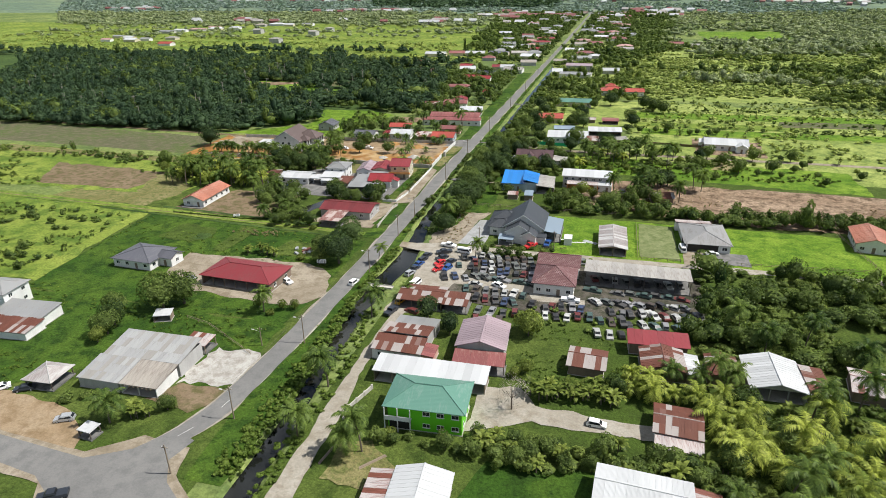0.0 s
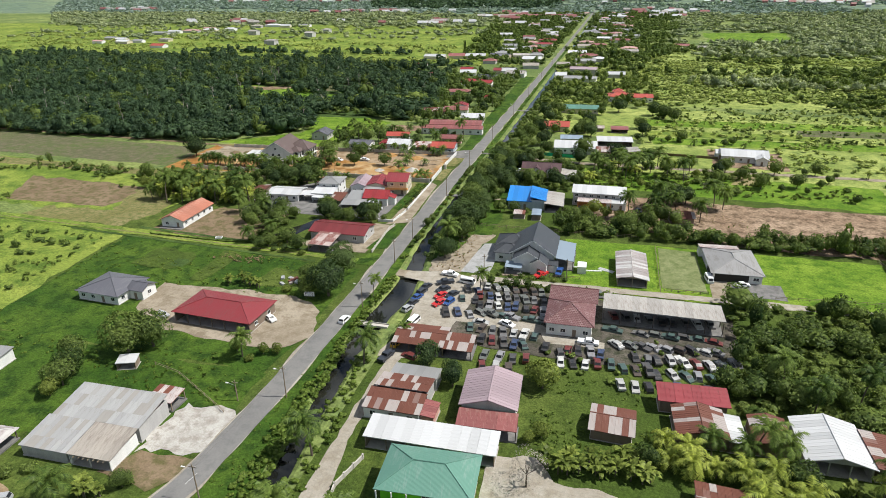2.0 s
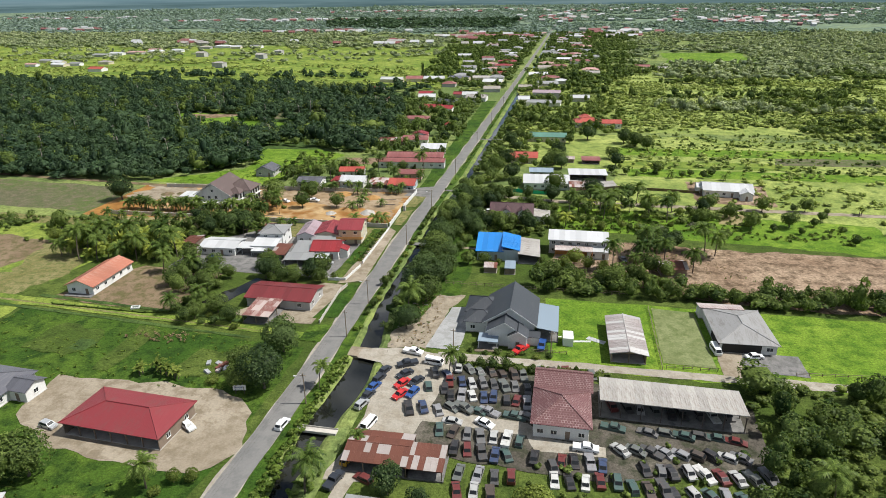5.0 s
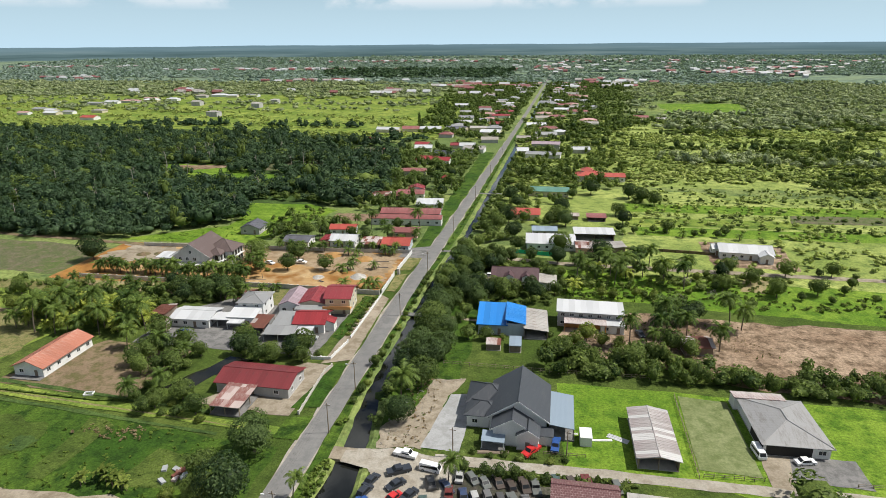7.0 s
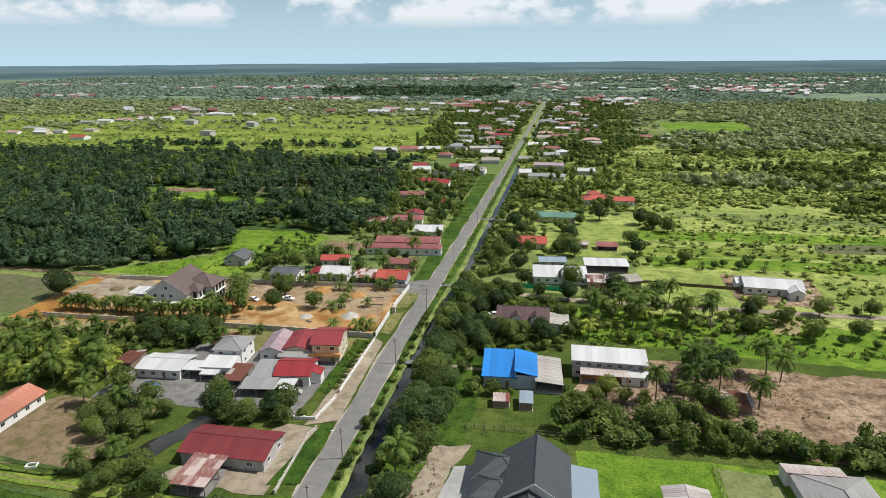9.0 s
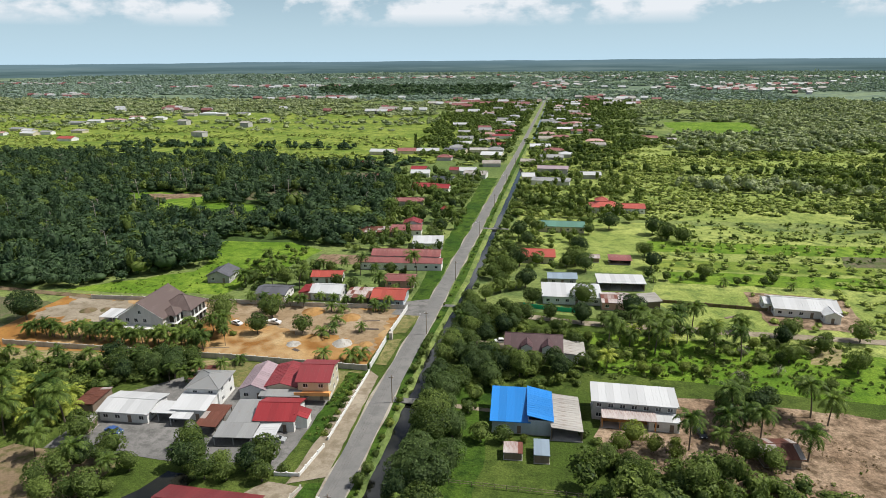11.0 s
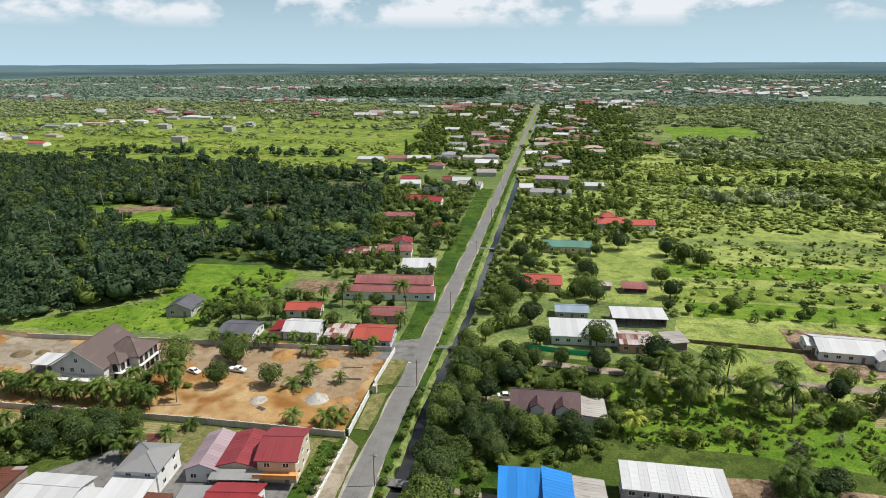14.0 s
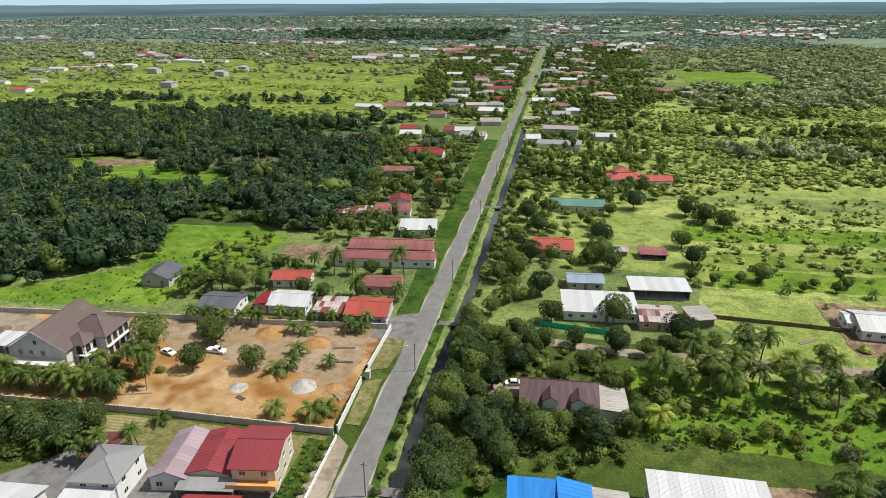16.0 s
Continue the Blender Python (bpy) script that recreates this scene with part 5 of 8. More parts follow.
# east side
t = thing("green_house", 45.1, 99.9, 3, "lime-green two-storey house with a green hipped roof", "house", "village houses")
block(t, 17, 11.4, 5.9, "hip", "x", 2.2, R_GREEN, LIME, 0.9, floors=2, windows=False)
for z in (1.6, 4.5):
    for u in (0.4, 3.3, 6.3):
        window(t, u, -4.82, z, 1.5, 1.0, "s")
    for u in (-2.6, 0.6, 3.4):
        window(t, 7.6, u, z, 1.2, 1.0, "e")
part("balcony", Shape().box(-8.1, -6.0, 2.9, -2.6, -4.8, 3.08).box(-8.1, -6.0, 3.08, -2.6, -5.9, 3.9), TRIMW, t)
for u in (-8.0, -5.3, -2.7):
    part("post", Shape().box(u - .1, -6.0, -0.1, u + .1, -5.8, 5.85), TRIMW, t)
# flat dark panel on the solid wall, painted as shade under the upper floor
part("open_ground_floor", Shape().box(-7.3, -4.86, 0.2, -2.8, -4.815, 2.7), SHADEIN, t)
house("long_shed", "long low building with a white metal roof", 42, 112.3, 1, 26.2, 6.4, 3.0, "shed", "+y", 0.6, R_WHITE, WOODW, "shed", openside="s", windows=False, over=0.4)
t = thing("rusty_house", 31.7, 125.7, 0, "sprawling shack under rust-brown patched roofs", "house", "village houses")
block(t, 12.6, 6.2, 2.9, "shed", "+y", 0.9, R_RUST, WHITE, 0.3, 0, -5.2)
block(t, 12.0, 6.2, 3.4, "shed", "-y", 0.9, R_RUST, GREYW, 0.3, 0.4, 0.9, windows=False)
block(t, 11.0, 5.0, 2.8, "shed", "-y", 0.5, R_ZINC, GREYW, 0.3, 1.2, 6.4, windows=False)
block(t, 3.2, 5.4, 2.2, "shed", "-x", 0.4, R_PINK, PINKW, 0.2, 7.6, -5.0, windows=False)
t = house("pink_hall", "hall with a pale mauve gabled roof and a red front roof", 51, 127.7, 3, 12.2, 12.6, 4.2, "gable", "y", 1.9, R_MAUVE, GREYW, "hall", windows=False)
block(t, 12.2, 4.6, 2.8, "shed", "+y", 0.9, R_PINK, POSTM, 0.2, 0.2, -8.6, openside="all", windows=False)
t = thing("scrapyard_shed", 32.9, 147.4, 1, "low scrapyard shed with patched rusty roofs", "shed")
block(t, 13, 9.6, 2.7, "gable", "x", 0.9, R_RUST, TIMBER, 0.2, -3.2, 0.4, openside="all", windows=False)
block(t, 7.4, 7, 2.5, "shed", "+y", 0.6, R_RUST, TIMBER, 0.2, 6.6, -1.0, openside="all", windows=False)
t = thing("maroon_house", 64.9, 169.8, 0, "white house with a steep maroon tiled roof", "house", "village houses")
block(t, 12.6, 13, 3.8, "hip", "y", 3.0, R_MAROON, WHITE, 0.7, 0, -4.4, gap=2.6)
block(t, 13.0, 8.6, 3.8, "gable", "x", 2.2, R_MAROON, WHITE, 0.5, 0.3, 6.0, gap=3)
house("long_carport", "long open carport with a weathered grey roof", 88, 172.9, -1, 30, 10, 4.0, "shed", "-y", 0.7, R_GREYOLD, POSTM, "carport", openside="all", over=0.4)
# slate-roofed house with crossed gables
t = thing("slate_house", 50.2, 205.5, 0, "white house with steep slate-grey crossed gables", "house", "village houses")
block(t, 14.6, 17, 4.2, "gable", "y", 4.9, R_SLATE, WHITE, 0.8, 0.6, 1.4, sheets=False, gap=4)
block(t, 11, 10, 3.6, "hip", "x", 2.6, R_SLATE, WHITE, 0.7, -7.0, 4.6, gap=4)
block(t, 9, 7.4, 3.4, "hip", "x", 2.0, R_SLATE, WHITE, 0.7, -7.6, -2.0, gap=3)
block(t, 9.6, 6.4, 4.2, "gable", "y", 2.9, R_SLATE, WHITE, 0.6, -0.4, -8.4, sheets=False, gap=3)
block(t, 5.4, 5, 3.6, "gable", "y", 1.7, R_SLATE, WHITE, 0.4, 3.2, -10.0, sheets=False)
barge(t, 14.6, 17, 4.2, 4.9, 0.6, 1.4, TRIMW)
barge(t, 9.6, 6.4, 4.2, 2.9, -0.4, -8.4, TRIMW)
barge(t, 5.4, 5, 3.6, 1.7, 3.2, -10.0, TRIMW)
block(t, 5.2, 3.4, 2.4, "shed", "+y", 0.6, R_SKYL, WHITE, 0.2, -4.4, -11.8, openside="all", windows=False, sheets=False)
block(t, 5.6, 14.6, 3.3, "shed", "-x", 0.7, R_SKYL, POSTM, 0.2, 10.6, 0.2, openside="all", windows=False, sheets=False)
block(t, 4.6, 3.0, 2.6, "shed", "+y", 0.5, R_SLATE, WHITE, 0.3, 6.6, -8.4, windows=False, sheets=False)
t = house("hip_house", "white house with a broad weathered grey hipped roof", 110.7, 210.2, 2, 15, 19.5, 3.0, "hip", "y", 1.9, R_WEATH, WHITE, windows=False)
# dark panels on closed walls stand in for the shade of a carport
part("carport_opening", Shape().box(-6.3, -9.2, 0.1, 3.2, -9.12, 2.6), SHADEIN, t)
part("carport_opening", Shape().box(-6.98, -9.0, 0.1, -6.9, -1.0, 2.5), SHADEIN, t)
window(t, 5.2, -9.16, 1.6, 1.6, 1.1, "s")
block(t, 12, 4.0, 2.9, "shed", "-y", 0.5, R_RUSTW, WHITE, 0.2, -2.2, 10.6, windows=False)
t = house("tin_barn", "narrow shed with a white and rust patched roof", 80.9, 200.8, 1, 9.4, 19.8, 2.8, "gable", "y", 0.9, R_OLDWH, TIMBER, "shed", windows=False, openside="s")
t = house("blue_house", "house with a vivid blue metal roof", 39.1, 256.4, 3, 9.8, 13.6, 3.5, "shed", "+y", 1.9, R_BLUE, BLUEW)
block(t, 6.4, 14.2, 4.1, "shed", "-x", 1.4, R_BLUE, BLUEW, 0.3, 7.2, 0.4, windows=False)
block(t, 7.6, 16, 2.9, "shed", "-x", 0.8, R_GREYOLD, WOODW, 0.2, 13.4, -0.4, windows=False, openside="s")
house("tin_hut", "small hut with a pale green tin roof", 47.2, 242.1, 3, 3.6, 6.0, 2.3, "shed", "+y", 0.3, R_SKYL, WOODW, "hut", over=0.2, windows=False)
house("tin_hut", "small hut with a white tin roof", 40.8, 241.4, 3, 4.4, 4.0, 2.0, "shed", "+y", 0.3, R_RUSTW, WOODW, "hut", over=0.2, windows=False)
t = house("long_house", "long two-storey house with a white metal roof", 69.3, 263.7, 0, 21, 8.6, 5.3, "shed", "+y", 0.8, R_WHITE, GREYW, floors=2, gap=2.6)
block(t, 13, 3.4, 2.9, "shed", "+y", 0.6, R_RUSTW, ORANGEW, 0.2, -1.5, -5.9, openside="s", windows=False)
block(t, 7.5, 3.4, 2.9, "shed", "+y", 0.4, R_WHITE, WHITE, 0.2, 6.8, -5.6)
house("ruined_shack", "ruined shack with a rust-red roof among palms", 99.2, 249.9, 8, 9, 8, 2.6, "gable", "x", 1.3, R_RUST, WOODW, "shack", windows=False)
t = house("brown_house", "house with a steep brown roof and dormers", 43.3, 293.5, 2, 17.6, 11.6, 3.4, "gable", "x", 3.6, R_PLUM, CREAM)
for u in (-2.0, 4.2):
    block(t, 3.6, 4.6, 5.2, "gable", "y", 1.1, R_PLUM, TRIMW, 0.2, u, -3.7, windows=False, base=3.4)
    window(t, u, -5.62, 4.4, 1.8, 0.9, "s")
block(t, 6.6, 9.6, 2.8, "shed", "-x", 0.6, R_GREYOLD, WHITE, 0.3, 12.1, 0, windows=False)
t = house("house", "low house with broad pale metal roofs", 55.4, 342.5, 3, 22, 13, 3.2, "shed", "+y", 0.9, R_WHITE, WHITE)
block(t, 11, 11, 2.9, "gable", "x", 1.2, R_RUSTW, PINKW, 0.3, 15.6, -4.6)
house("shed", "low shed with a grey tin roof", 83.5, 341.2, 10, 7, 9, 2.6, "shed", "+x", 0.5, R_GREYOLD, WOODW, "shed", windows=False)
house("long_shed", "long low shed with a white metal roof", 74.7, 358.6, 4, 18.6, 9.4, 3.2, "shed", "+y", 0.6, R_WHITE, WOODW, "shed", openside="s")
house("house", "small house with a dark tin roof", 52.1, 361, 4, 12, 8, 2.8, "gable", "x", 1.2, R_SKYL, GREYW)
house("house", "house with an orange-red gabled roof", 41.7, 389.8, 3, 15, 13, 3.2, "gable", "x", 1.8, R_VERM, CREAM)
house("house", "long house with a pale green roof", 52, 443.2, 1, 24.4, 12, 3.2, "gable", "x", 1.6, R_GREEN, CREAM)
t = house("red_villa", "white villa with red hipped roofs", 77.5, 489.5, 4, 18, 13, 3.8, "hip", "x", 2.6, R_VERM, WHITE)
block(t, 15, 10, 3.4, "gable", "x", 1.8, R_VERM, WHITE, 0.5, 15, -1.4)
block(t, 8, 8, 6.2, "hip", "x", 2.0, R_VERM, WHITE, 0.5, -1.5, 3, floors=2)
house("hut", "small hut with a pale tin roof", 66.4, 391.4, 2, 5, 6, 2.1, "gable", "x", 0.9, R_RUSTW, WOODW, "hut", windows=False)
house("hut", "small open hut with a rusty roof", 77.3, 389.9, 2, 10, 6.5, 2.2, "shed", "+y", 0.7, R_PINK, WOODW, "hut", windows=False, openside="s")
t = house("white_house", "new white house with a pale grey gabled roof", 135.6, 342.7, -3, 21.6, 13.5, 3.1, "gable", "x", 2.0, R_WHITE, WHITE)
block(t, 6, 6, 3.0, "gable", "y", 1.4, R_WHITE, WHITE, 0.5, 7.0, -7.4)
block(t, 4.6, 8, 3.0, "gable", "x", 1.1, R_WHITE, WHITE, 0.4, -10.6, 1.5)
t = house("house", "house with a pale orange gabled roof", 163.4, 218.9, -8, 11, 16, 3.2, "gable", "y", 2.0, R_TERRA, WHITE)
house("shack", "small shack with a rust-striped tin roof", 76, 125.5, -3, 9, 8.6, 2.7, "gable", "x", 1.0, R_RUST, WOODW, "shack", windows=False)
t = house("shack", "low house with red and rusty roofs among palms", 92.1, 136.6, 3, 14.4, 5.6, 3.2, "shed", "+y", 0.9, R_BRICK, WOODW, windows=False)
block(t, 10, 9.6, 2.9, "gable", "y", 1.3, R_RUST, WOODW, 0.3, 0.2, -8.0, windows=False)
block(t, 3.6, 8.6, 2.5, "shed", "-x", 0.4, R_WHITE, WOODW, 0.2, 6.6, -8.6, windows=False)
t = house("house", "house with a broad pale grey gabled roof", 116, 128.1, 1, 12, 13, 3.0, "gable", "y", 1.7, R_WHITE, GREYW, openside="s", windows=False)
block(t, 5, 11, 2.7, "shed", "-x", 0.6, R_RUST, WOODW, 0.3, 8.4, -0.6, windows=False)
block(t, 7, 9, 2.9, "gable", "y", 0.9, R_RUST, WOODW, 0.3, -10.4, 1.0, windows=False)
t = house("shack", "shack with a rust-red roof and white patches", 94.5, 106.9, -4, 9.6, 9.6, 2.8, "gable", "x", 0.9, R_RUST, WHITE, windows=False)
block(t, 9.0, 3.4, 2.0, "shed", "+y", 0.4, R_RUSTW, WOODW, 0.2, 0.2, -6.4, windows=False, openside="s")
t = house("white_barn", "long barn with a white metal roof", 87.1, 85, -4, 16.5, 10.4, 3.4, "gable", "x", 1.2, R_WHITE, WHITE, "barn", windows=False)
block(t, 4.6, 9.0, 3.0, "shed", "-x", 0.4, R_RUSTW, WOODW, 0.2, 10.5, -0.4, windows=False)
t = house("white_barn", "house with a white metal roof and a rusty lean-to", 49.9, 75, 4, 10.8, 13.4, 3.4, "gable", "y", 1.4, R_WHITE, WHITE, windows=False)
block(t, 4.6, 11, 2.7, "shed", "+x", 0.4, R_RUSTW, TIMBER, 0.2, -7.6, 0.6, windows=False)
house("shack", "shack with a white and rust roof among palms", 136.5, 129.6, -10, 10, 10, 2.8, "gable", "x", 1.0, R_RUSTW, WOODW, windows=False)

# ---- the big unfinished house and its building site ----


def arch(parent, x, y, z, w, h, side, material=None):
    """An arch: flat panel painted dark for the shade inside, behind a raised white surround."""
    s, g = Shape(), Shape()
    n = 9
    r = w / 2
    inner = [(-r, 0.0)] + [(-r * math.cos(math.pi * i / n), h - r + r * math.sin(math.pi * i / n)) for i in range(n + 1)] + [(r, 0.0)]
    o = 1 + 0.16 / r
    outer = [(-r * o, 0.0)] + [(-r * o * math.cos(math.pi * i / n), h - r + r * o * math.sin(math.pi * i / n)) for i in range(n + 1)] + [(r * o, 0.0)]
    for i in range(len(inner) - 1):
        (a, b), (c, d) = inner[i], inner[i + 1]
        (e, f), (p, q) = outer[i], outer[i + 1]
        s.quad((a, -.12, b), (c, -.12, d), (p, -.12, q), (e, -.12, f))
        s.quad((e, -.12, f), (p, -.12, q), (p, 0, q), (e, 0, f))
        s.quad((c, -.12, d), (a, -.12, b), (a, 0, b), (c, 0, d))
    g.quad(*[(a, -0.02, b) for a, b in inner][::-1])
    t = part("arch", s, material or TRIMW, parent, m=pose(x, y, z, 0, 0, {"s": 0, "e": 90, "n": 180, "w": 270}[side]))
    part("opening", g, SHADEIN, t)


t = thing("mansion", -85.4, 297.5, 2, "large unfinished pale house with arches and a steep brown roof", "house")
block(t, 17.4, 19, 5.6, "gable", "y", 5.4, R_BROWN, PALEW, 0.8, -1.0, 0, floors=2, windows=False, sheets=False)
barge(t, 17.4, 19, 5.6, 5.4, -1.0, 0, PALEW)
block(t, 12.4, 11, 6.0, "hip", "x", 3.6, R_BROWN, PALEW, 0.7, 7.2, 3.4, floors=2, windows=False)
block(t, 6.4, 6.4, 5.8, "hip", "y", 2.2, R_BROWN, PALEW, 0.6, 7.2, -3.2, floors=2, windows=False)
block(t, 16, 3.2, 2.9, "shed", "+y", 0.12, PALEW, PALEW, 0.2, -1.6, -10.2, windows=False, sheets=False)
block(t, 10, 7, 3.0, "shed", "+y", 0.4, R_WHITE, PALEW, 0.2, -14.6, -1.0, openside="all", windows=False)
for u in (-8.0, -5.4, -2.8, -0.2, 2.4, 5.0):
    arch(t, u, -11.6, 0.3, 1.6, 2.1, "s")
for u in (-5.6, -2.6, 0.6):
    window(t, u, -8.72, 4.5, 1.3, 1.4, "s")
window(t, -1.0, -8.72, 7.4, 1.1, 1.3, "s")
for fl in (0, 1):
    for u in (-5.2, -2.6):
        arch(t, 9.8, u + 0.7, 0.2 + 2.9 * fl, 1.8, 2.4, "e")
    for u in (-0.2, 2.3, 4.8, 7.2):
        arch(t, 12.72, u, 0.2 + 3.0 * fl, 1.8, 2.5, "e")
    for u in (5.6, 8.4):
        arch(t, u, -5.8, 0.2 + 2.9 * fl, 1.7, 2.4, "s")
part("balcony", Shape().box(4.4, -6.6, 2.85, 10.6, -5.8, 3.0).box(9.8, -5.8, 2.85, 10.8, -1.4, 3.0).box(12.7, -1.6, 2.85, 13.5, 8.6, 3.0), TRIMW, t)


def pile(x, y, r, h, material, label, seed):
    rng = np.random.RandomState(seed)
    s = Shape()
    rings, n = 5, 14
    for i in range(rings):
        f = i / (rings - 1)
        for j in range(n):
            w = 2 * math.pi * j / n
            rr = r * (1 - f) * rng.uniform(0.85, 1.12) + 0.05
            s.v.append((rr * math.cos(w), rr * math.sin(w), h * f ** 0.9 + (rng.uniform(-0.06, 0.06) * h if 0 < f < 1 else 0) - (0.05 if i == 0 else 0)))
    s.f = [(i * n + j, i * n + (j + 1) % n, (i + 1) * n + (j + 1) % n, (i + 1) * n + j) for i in range(rings - 1) for j in range(n)]
    ob = new("mound", s.mesh("mound", material, True))
    ob.matrix_basis = pose(x, y, 0.03, 0, 0, seed * 40)
    tagged(ob, label, "heap", "building material")


pile(-32.5, 288.5, 2.6, 1.1, GRAVEL, "heap of pale grey gravel", 1)
pile(-17.2, 291.5, 3.6, 1.6, GRAVEL, "heap of pale grey gravel", 2)
pile(-26.4, 293.2, 2.6, 1.2, ORANGE, "heap of orange sand", 3)
pile(-21, 312, 4.0, 1.5, ORANGE, "heap of orange sand", 4)
pile(-9.5, 292, 2.6, 0.9, ORANGE, "heap of orange sand", 5)
pile(-36, 315, 4.5, 1.4, ORANGE, "heap of orange sand", 6)
pile(-118, 303, 3.2, 1.2, BROWN, "heap of brown soil", 7)
pile(-112, 305, 2.4, 0.9, BROWN, "heap of brown soil", 8)


def wall_run(label, pts, h, material, gap=4.0, thick=0.18, name="fence_wall", cap=True):
    """A garden wall along pts, with piers and panels."""
    x0, y0 = pts[0]
    t = thing(name, x0, y0, 0, label, "wall")
    for (ax, ay), (bx, by) in zip(pts[:-1], pts[1:]):
        L = math.hypot(bx - ax, by - ay)
        n = max(1, round(L / gap))
        yaw = math.degrees(math.atan2(by - ay, bx - ax))
        g = L / n
        pan = Shape().box(0.16, -thick / 2, -0.1, g - 0.16, thick / 2, h)
        if cap:
            pan.box(0.16, -thick / 2 - 0.05, h, g - 0.16, thick / 2 + 0.05, h + 0.07)
        pm = pan.mesh("panel", material)
        om = Shape().box(-0.16, -0.16, -0.1, 0.16, 0.16, h + 0.2).box(-0.2, -0.2, h + 0.2, 0.2, 0.2, h + 0.27).mesh("pier", material)
        for i in range(n):
            m = pose(ax - x0 + (bx - ax) * i / n, ay - y0 + (by - ay) * i / n, 0, 0, 0, yaw)
            part("panel", pm, None, t, m=m)
            part("pier", om, None, t, m=m)
        part("pier", om, None, t, m=pose(bx - x0, by - y0, 0, 0, 0, yaw))
    return t


def fence_run(label, pts, h=1.1, gap=3.0, material=None, name="fence"):
    """Posts with two rails."""
    material = material or TIMBER
    x0, y0 = pts[0]
    t = thing(name, x0, y0, 0, label, "fence")
    pm = Shape().box(-0.06, -0.06, -0.1, 0.06, 0.06, h).mesh("post", material)
    for (ax, ay), (bx, by) in zip(pts[:-1], pts[1:]):
        L = math.hypot(bx - ax, by - ay)
        n = max(1, round(L / gap))
        yaw = math.degrees(math.atan2(by - ay, bx - ax))
        for i in range(n + 1):
            part("post", pm, None, t, m=pose(ax - x0 + (bx - ax) * i / n, ay - y0 + (by - ay) * i / n, 0, 0, 0, yaw))
        for z in (h * 0.45, h * 0.9):
            part("rail", Shape().box(0, -0.03, z - 0.04, L, 0.03, z + 0.04), material, t, m=pose(ax - x0, ay - y0, 0, 0, 0, yaw))


wall_run("long grey block wall round a building site", [(-125, 273.5), (-85, 274.6), (-43, 275.6), (-4.2, 275.4)], 1.7, FENCEW)
wall_run("white wall along the road", [(-3.4, 276.4), (-3.7, 295)], 1.7, WHITE)
wall_run("white wall along the road", [(-3.7, 301), (-3.0, 322)], 1.7, WHITE)
wall_run("grey block wall behind a building site", [(-4.2, 322.6), (-38, 319.8), (-72, 318), (-125, 314)], 1.6, FENCEW)
wall_run("low white garden wall by the road", [(-3.0, 274), (-3.0, 240)], 0.9, WHITE, 3.0)
wall_run("low white garden wall by the road", [(-3.0, 237), (-4.5, 226), (-10, 225.5)], 0.9, WHITE, 3.0)
wall_run("low pale garden wall by the road", [(-2.6, 222), (-3.5, 219), (-2.4, 198)], 0.9, FENCEW, 3.0)
fence_run("wooden fence along a lane", [(89, 190), (89, 222)], 1.1, 2.2)
fence_run("wooden fence along a lane", [(57, 192.5), (66, 193)], 1.0, 2.0)
fence_run("wooden fence along a lane", [(90, 190.5), (102, 191.3)], 1.1, 2.0)
fence_run("wooden fence round a lawn", [(120, 192.6), (158, 196)], 1.0, 3.0)
fence_run("wooden fence round a lawn", [(156, 226), (160, 197)], 1.2, 1.6)
fence_run("fence with pale posts", [(-4, 112), (-22, 122), (-30, 124)], 1.0, 4.0)
fence_run("plank fence behind a garden", [(28, 229), (60, 229), (84, 230)], 1.3, 2.5)
wall_run("bright green netting fence along a garden", [(38.5, 331.5), (52, 329.6), (58, 329)], 1.6, GREENSH, 4.0, 0.06, "netting_fence", False)
wall_run("block wall across gardens", [(88, 344), (114, 342), (124, 341)], 1.2, BROWN, 5.0)
wall_run("low wall beside a yard", [(-86.5, 195.5), (-55, 195), (-48, 197), (-46, 222)], 0.5, MEADOW, 4.0, 0.5, "clipped_hedge", False)
wall_run("pale block wall beside a drive", [(28.2, 94), (27.6, 98), (30, 106)], 1.0, FENCEW, 3)
part_gate = thing("gate_booth", -2.6, 297.5, 0, "small pale gate pillar by the site entrance", "gate")
part("pillar", Shape().box(-0.5, -0.7, -0.1, 0.5, 0.7, 2.2).box(-0.6, -0.8, 2.2, 0.6, 0.8, 2.35), FENCEW, part_gate)

# little bridges over the canal
tagged(new("footbridge", Shape().box(9.6, 152.6, -0.1, 18.6, 154.4, 0.16).box(9.6, 152.6, 0.16, 18.6, 152.7, 0.5).box(9.6, 154.3, 0.16, 18.6, 154.4, 0.5).mesh("footbridge", FENCEW)), "narrow pale footbridge over the canal", "bridge")
tagged(new("culvert", Shape().box(8, 183.2, -1.3, 26, 187.6, 0.06).mesh("culvert", DIRT)), "earth crossing over the canal", "bridge")
tagged(new("footbridge", Shape().box(9, 327.4, -0.1, 22, 329.6, 0.15).mesh("footbridge", CONC)), "narrow concrete bridge over the canal", "bridge")
tagged(new("footbridge", Shape().box(7.6, 259.5, -0.1, 20, 262, 0.15).mesh("footbridge", CONC)), "narrow concrete bridge over the canal", "bridge")
for y in (440,):
    tagged(new("footbridge", Shape().box(road_x(y) + 3, y - 1.3, -0.1, road_x(y) + 17, y + 1.3, 0.15).mesh("footbridge", CONC)), "narrow concrete bridge over the canal", "bridge")
guard = thing("guard_rail", 9, 67, 0, "low yellow guard rail beside the canal", "rail")
part("rail", Shape().box(0, -0.06, 0.5, 7, 0.06, 0.75), CAR_YELLOW, guard, m=pose(0, 0, 0, 0, 0, -28))
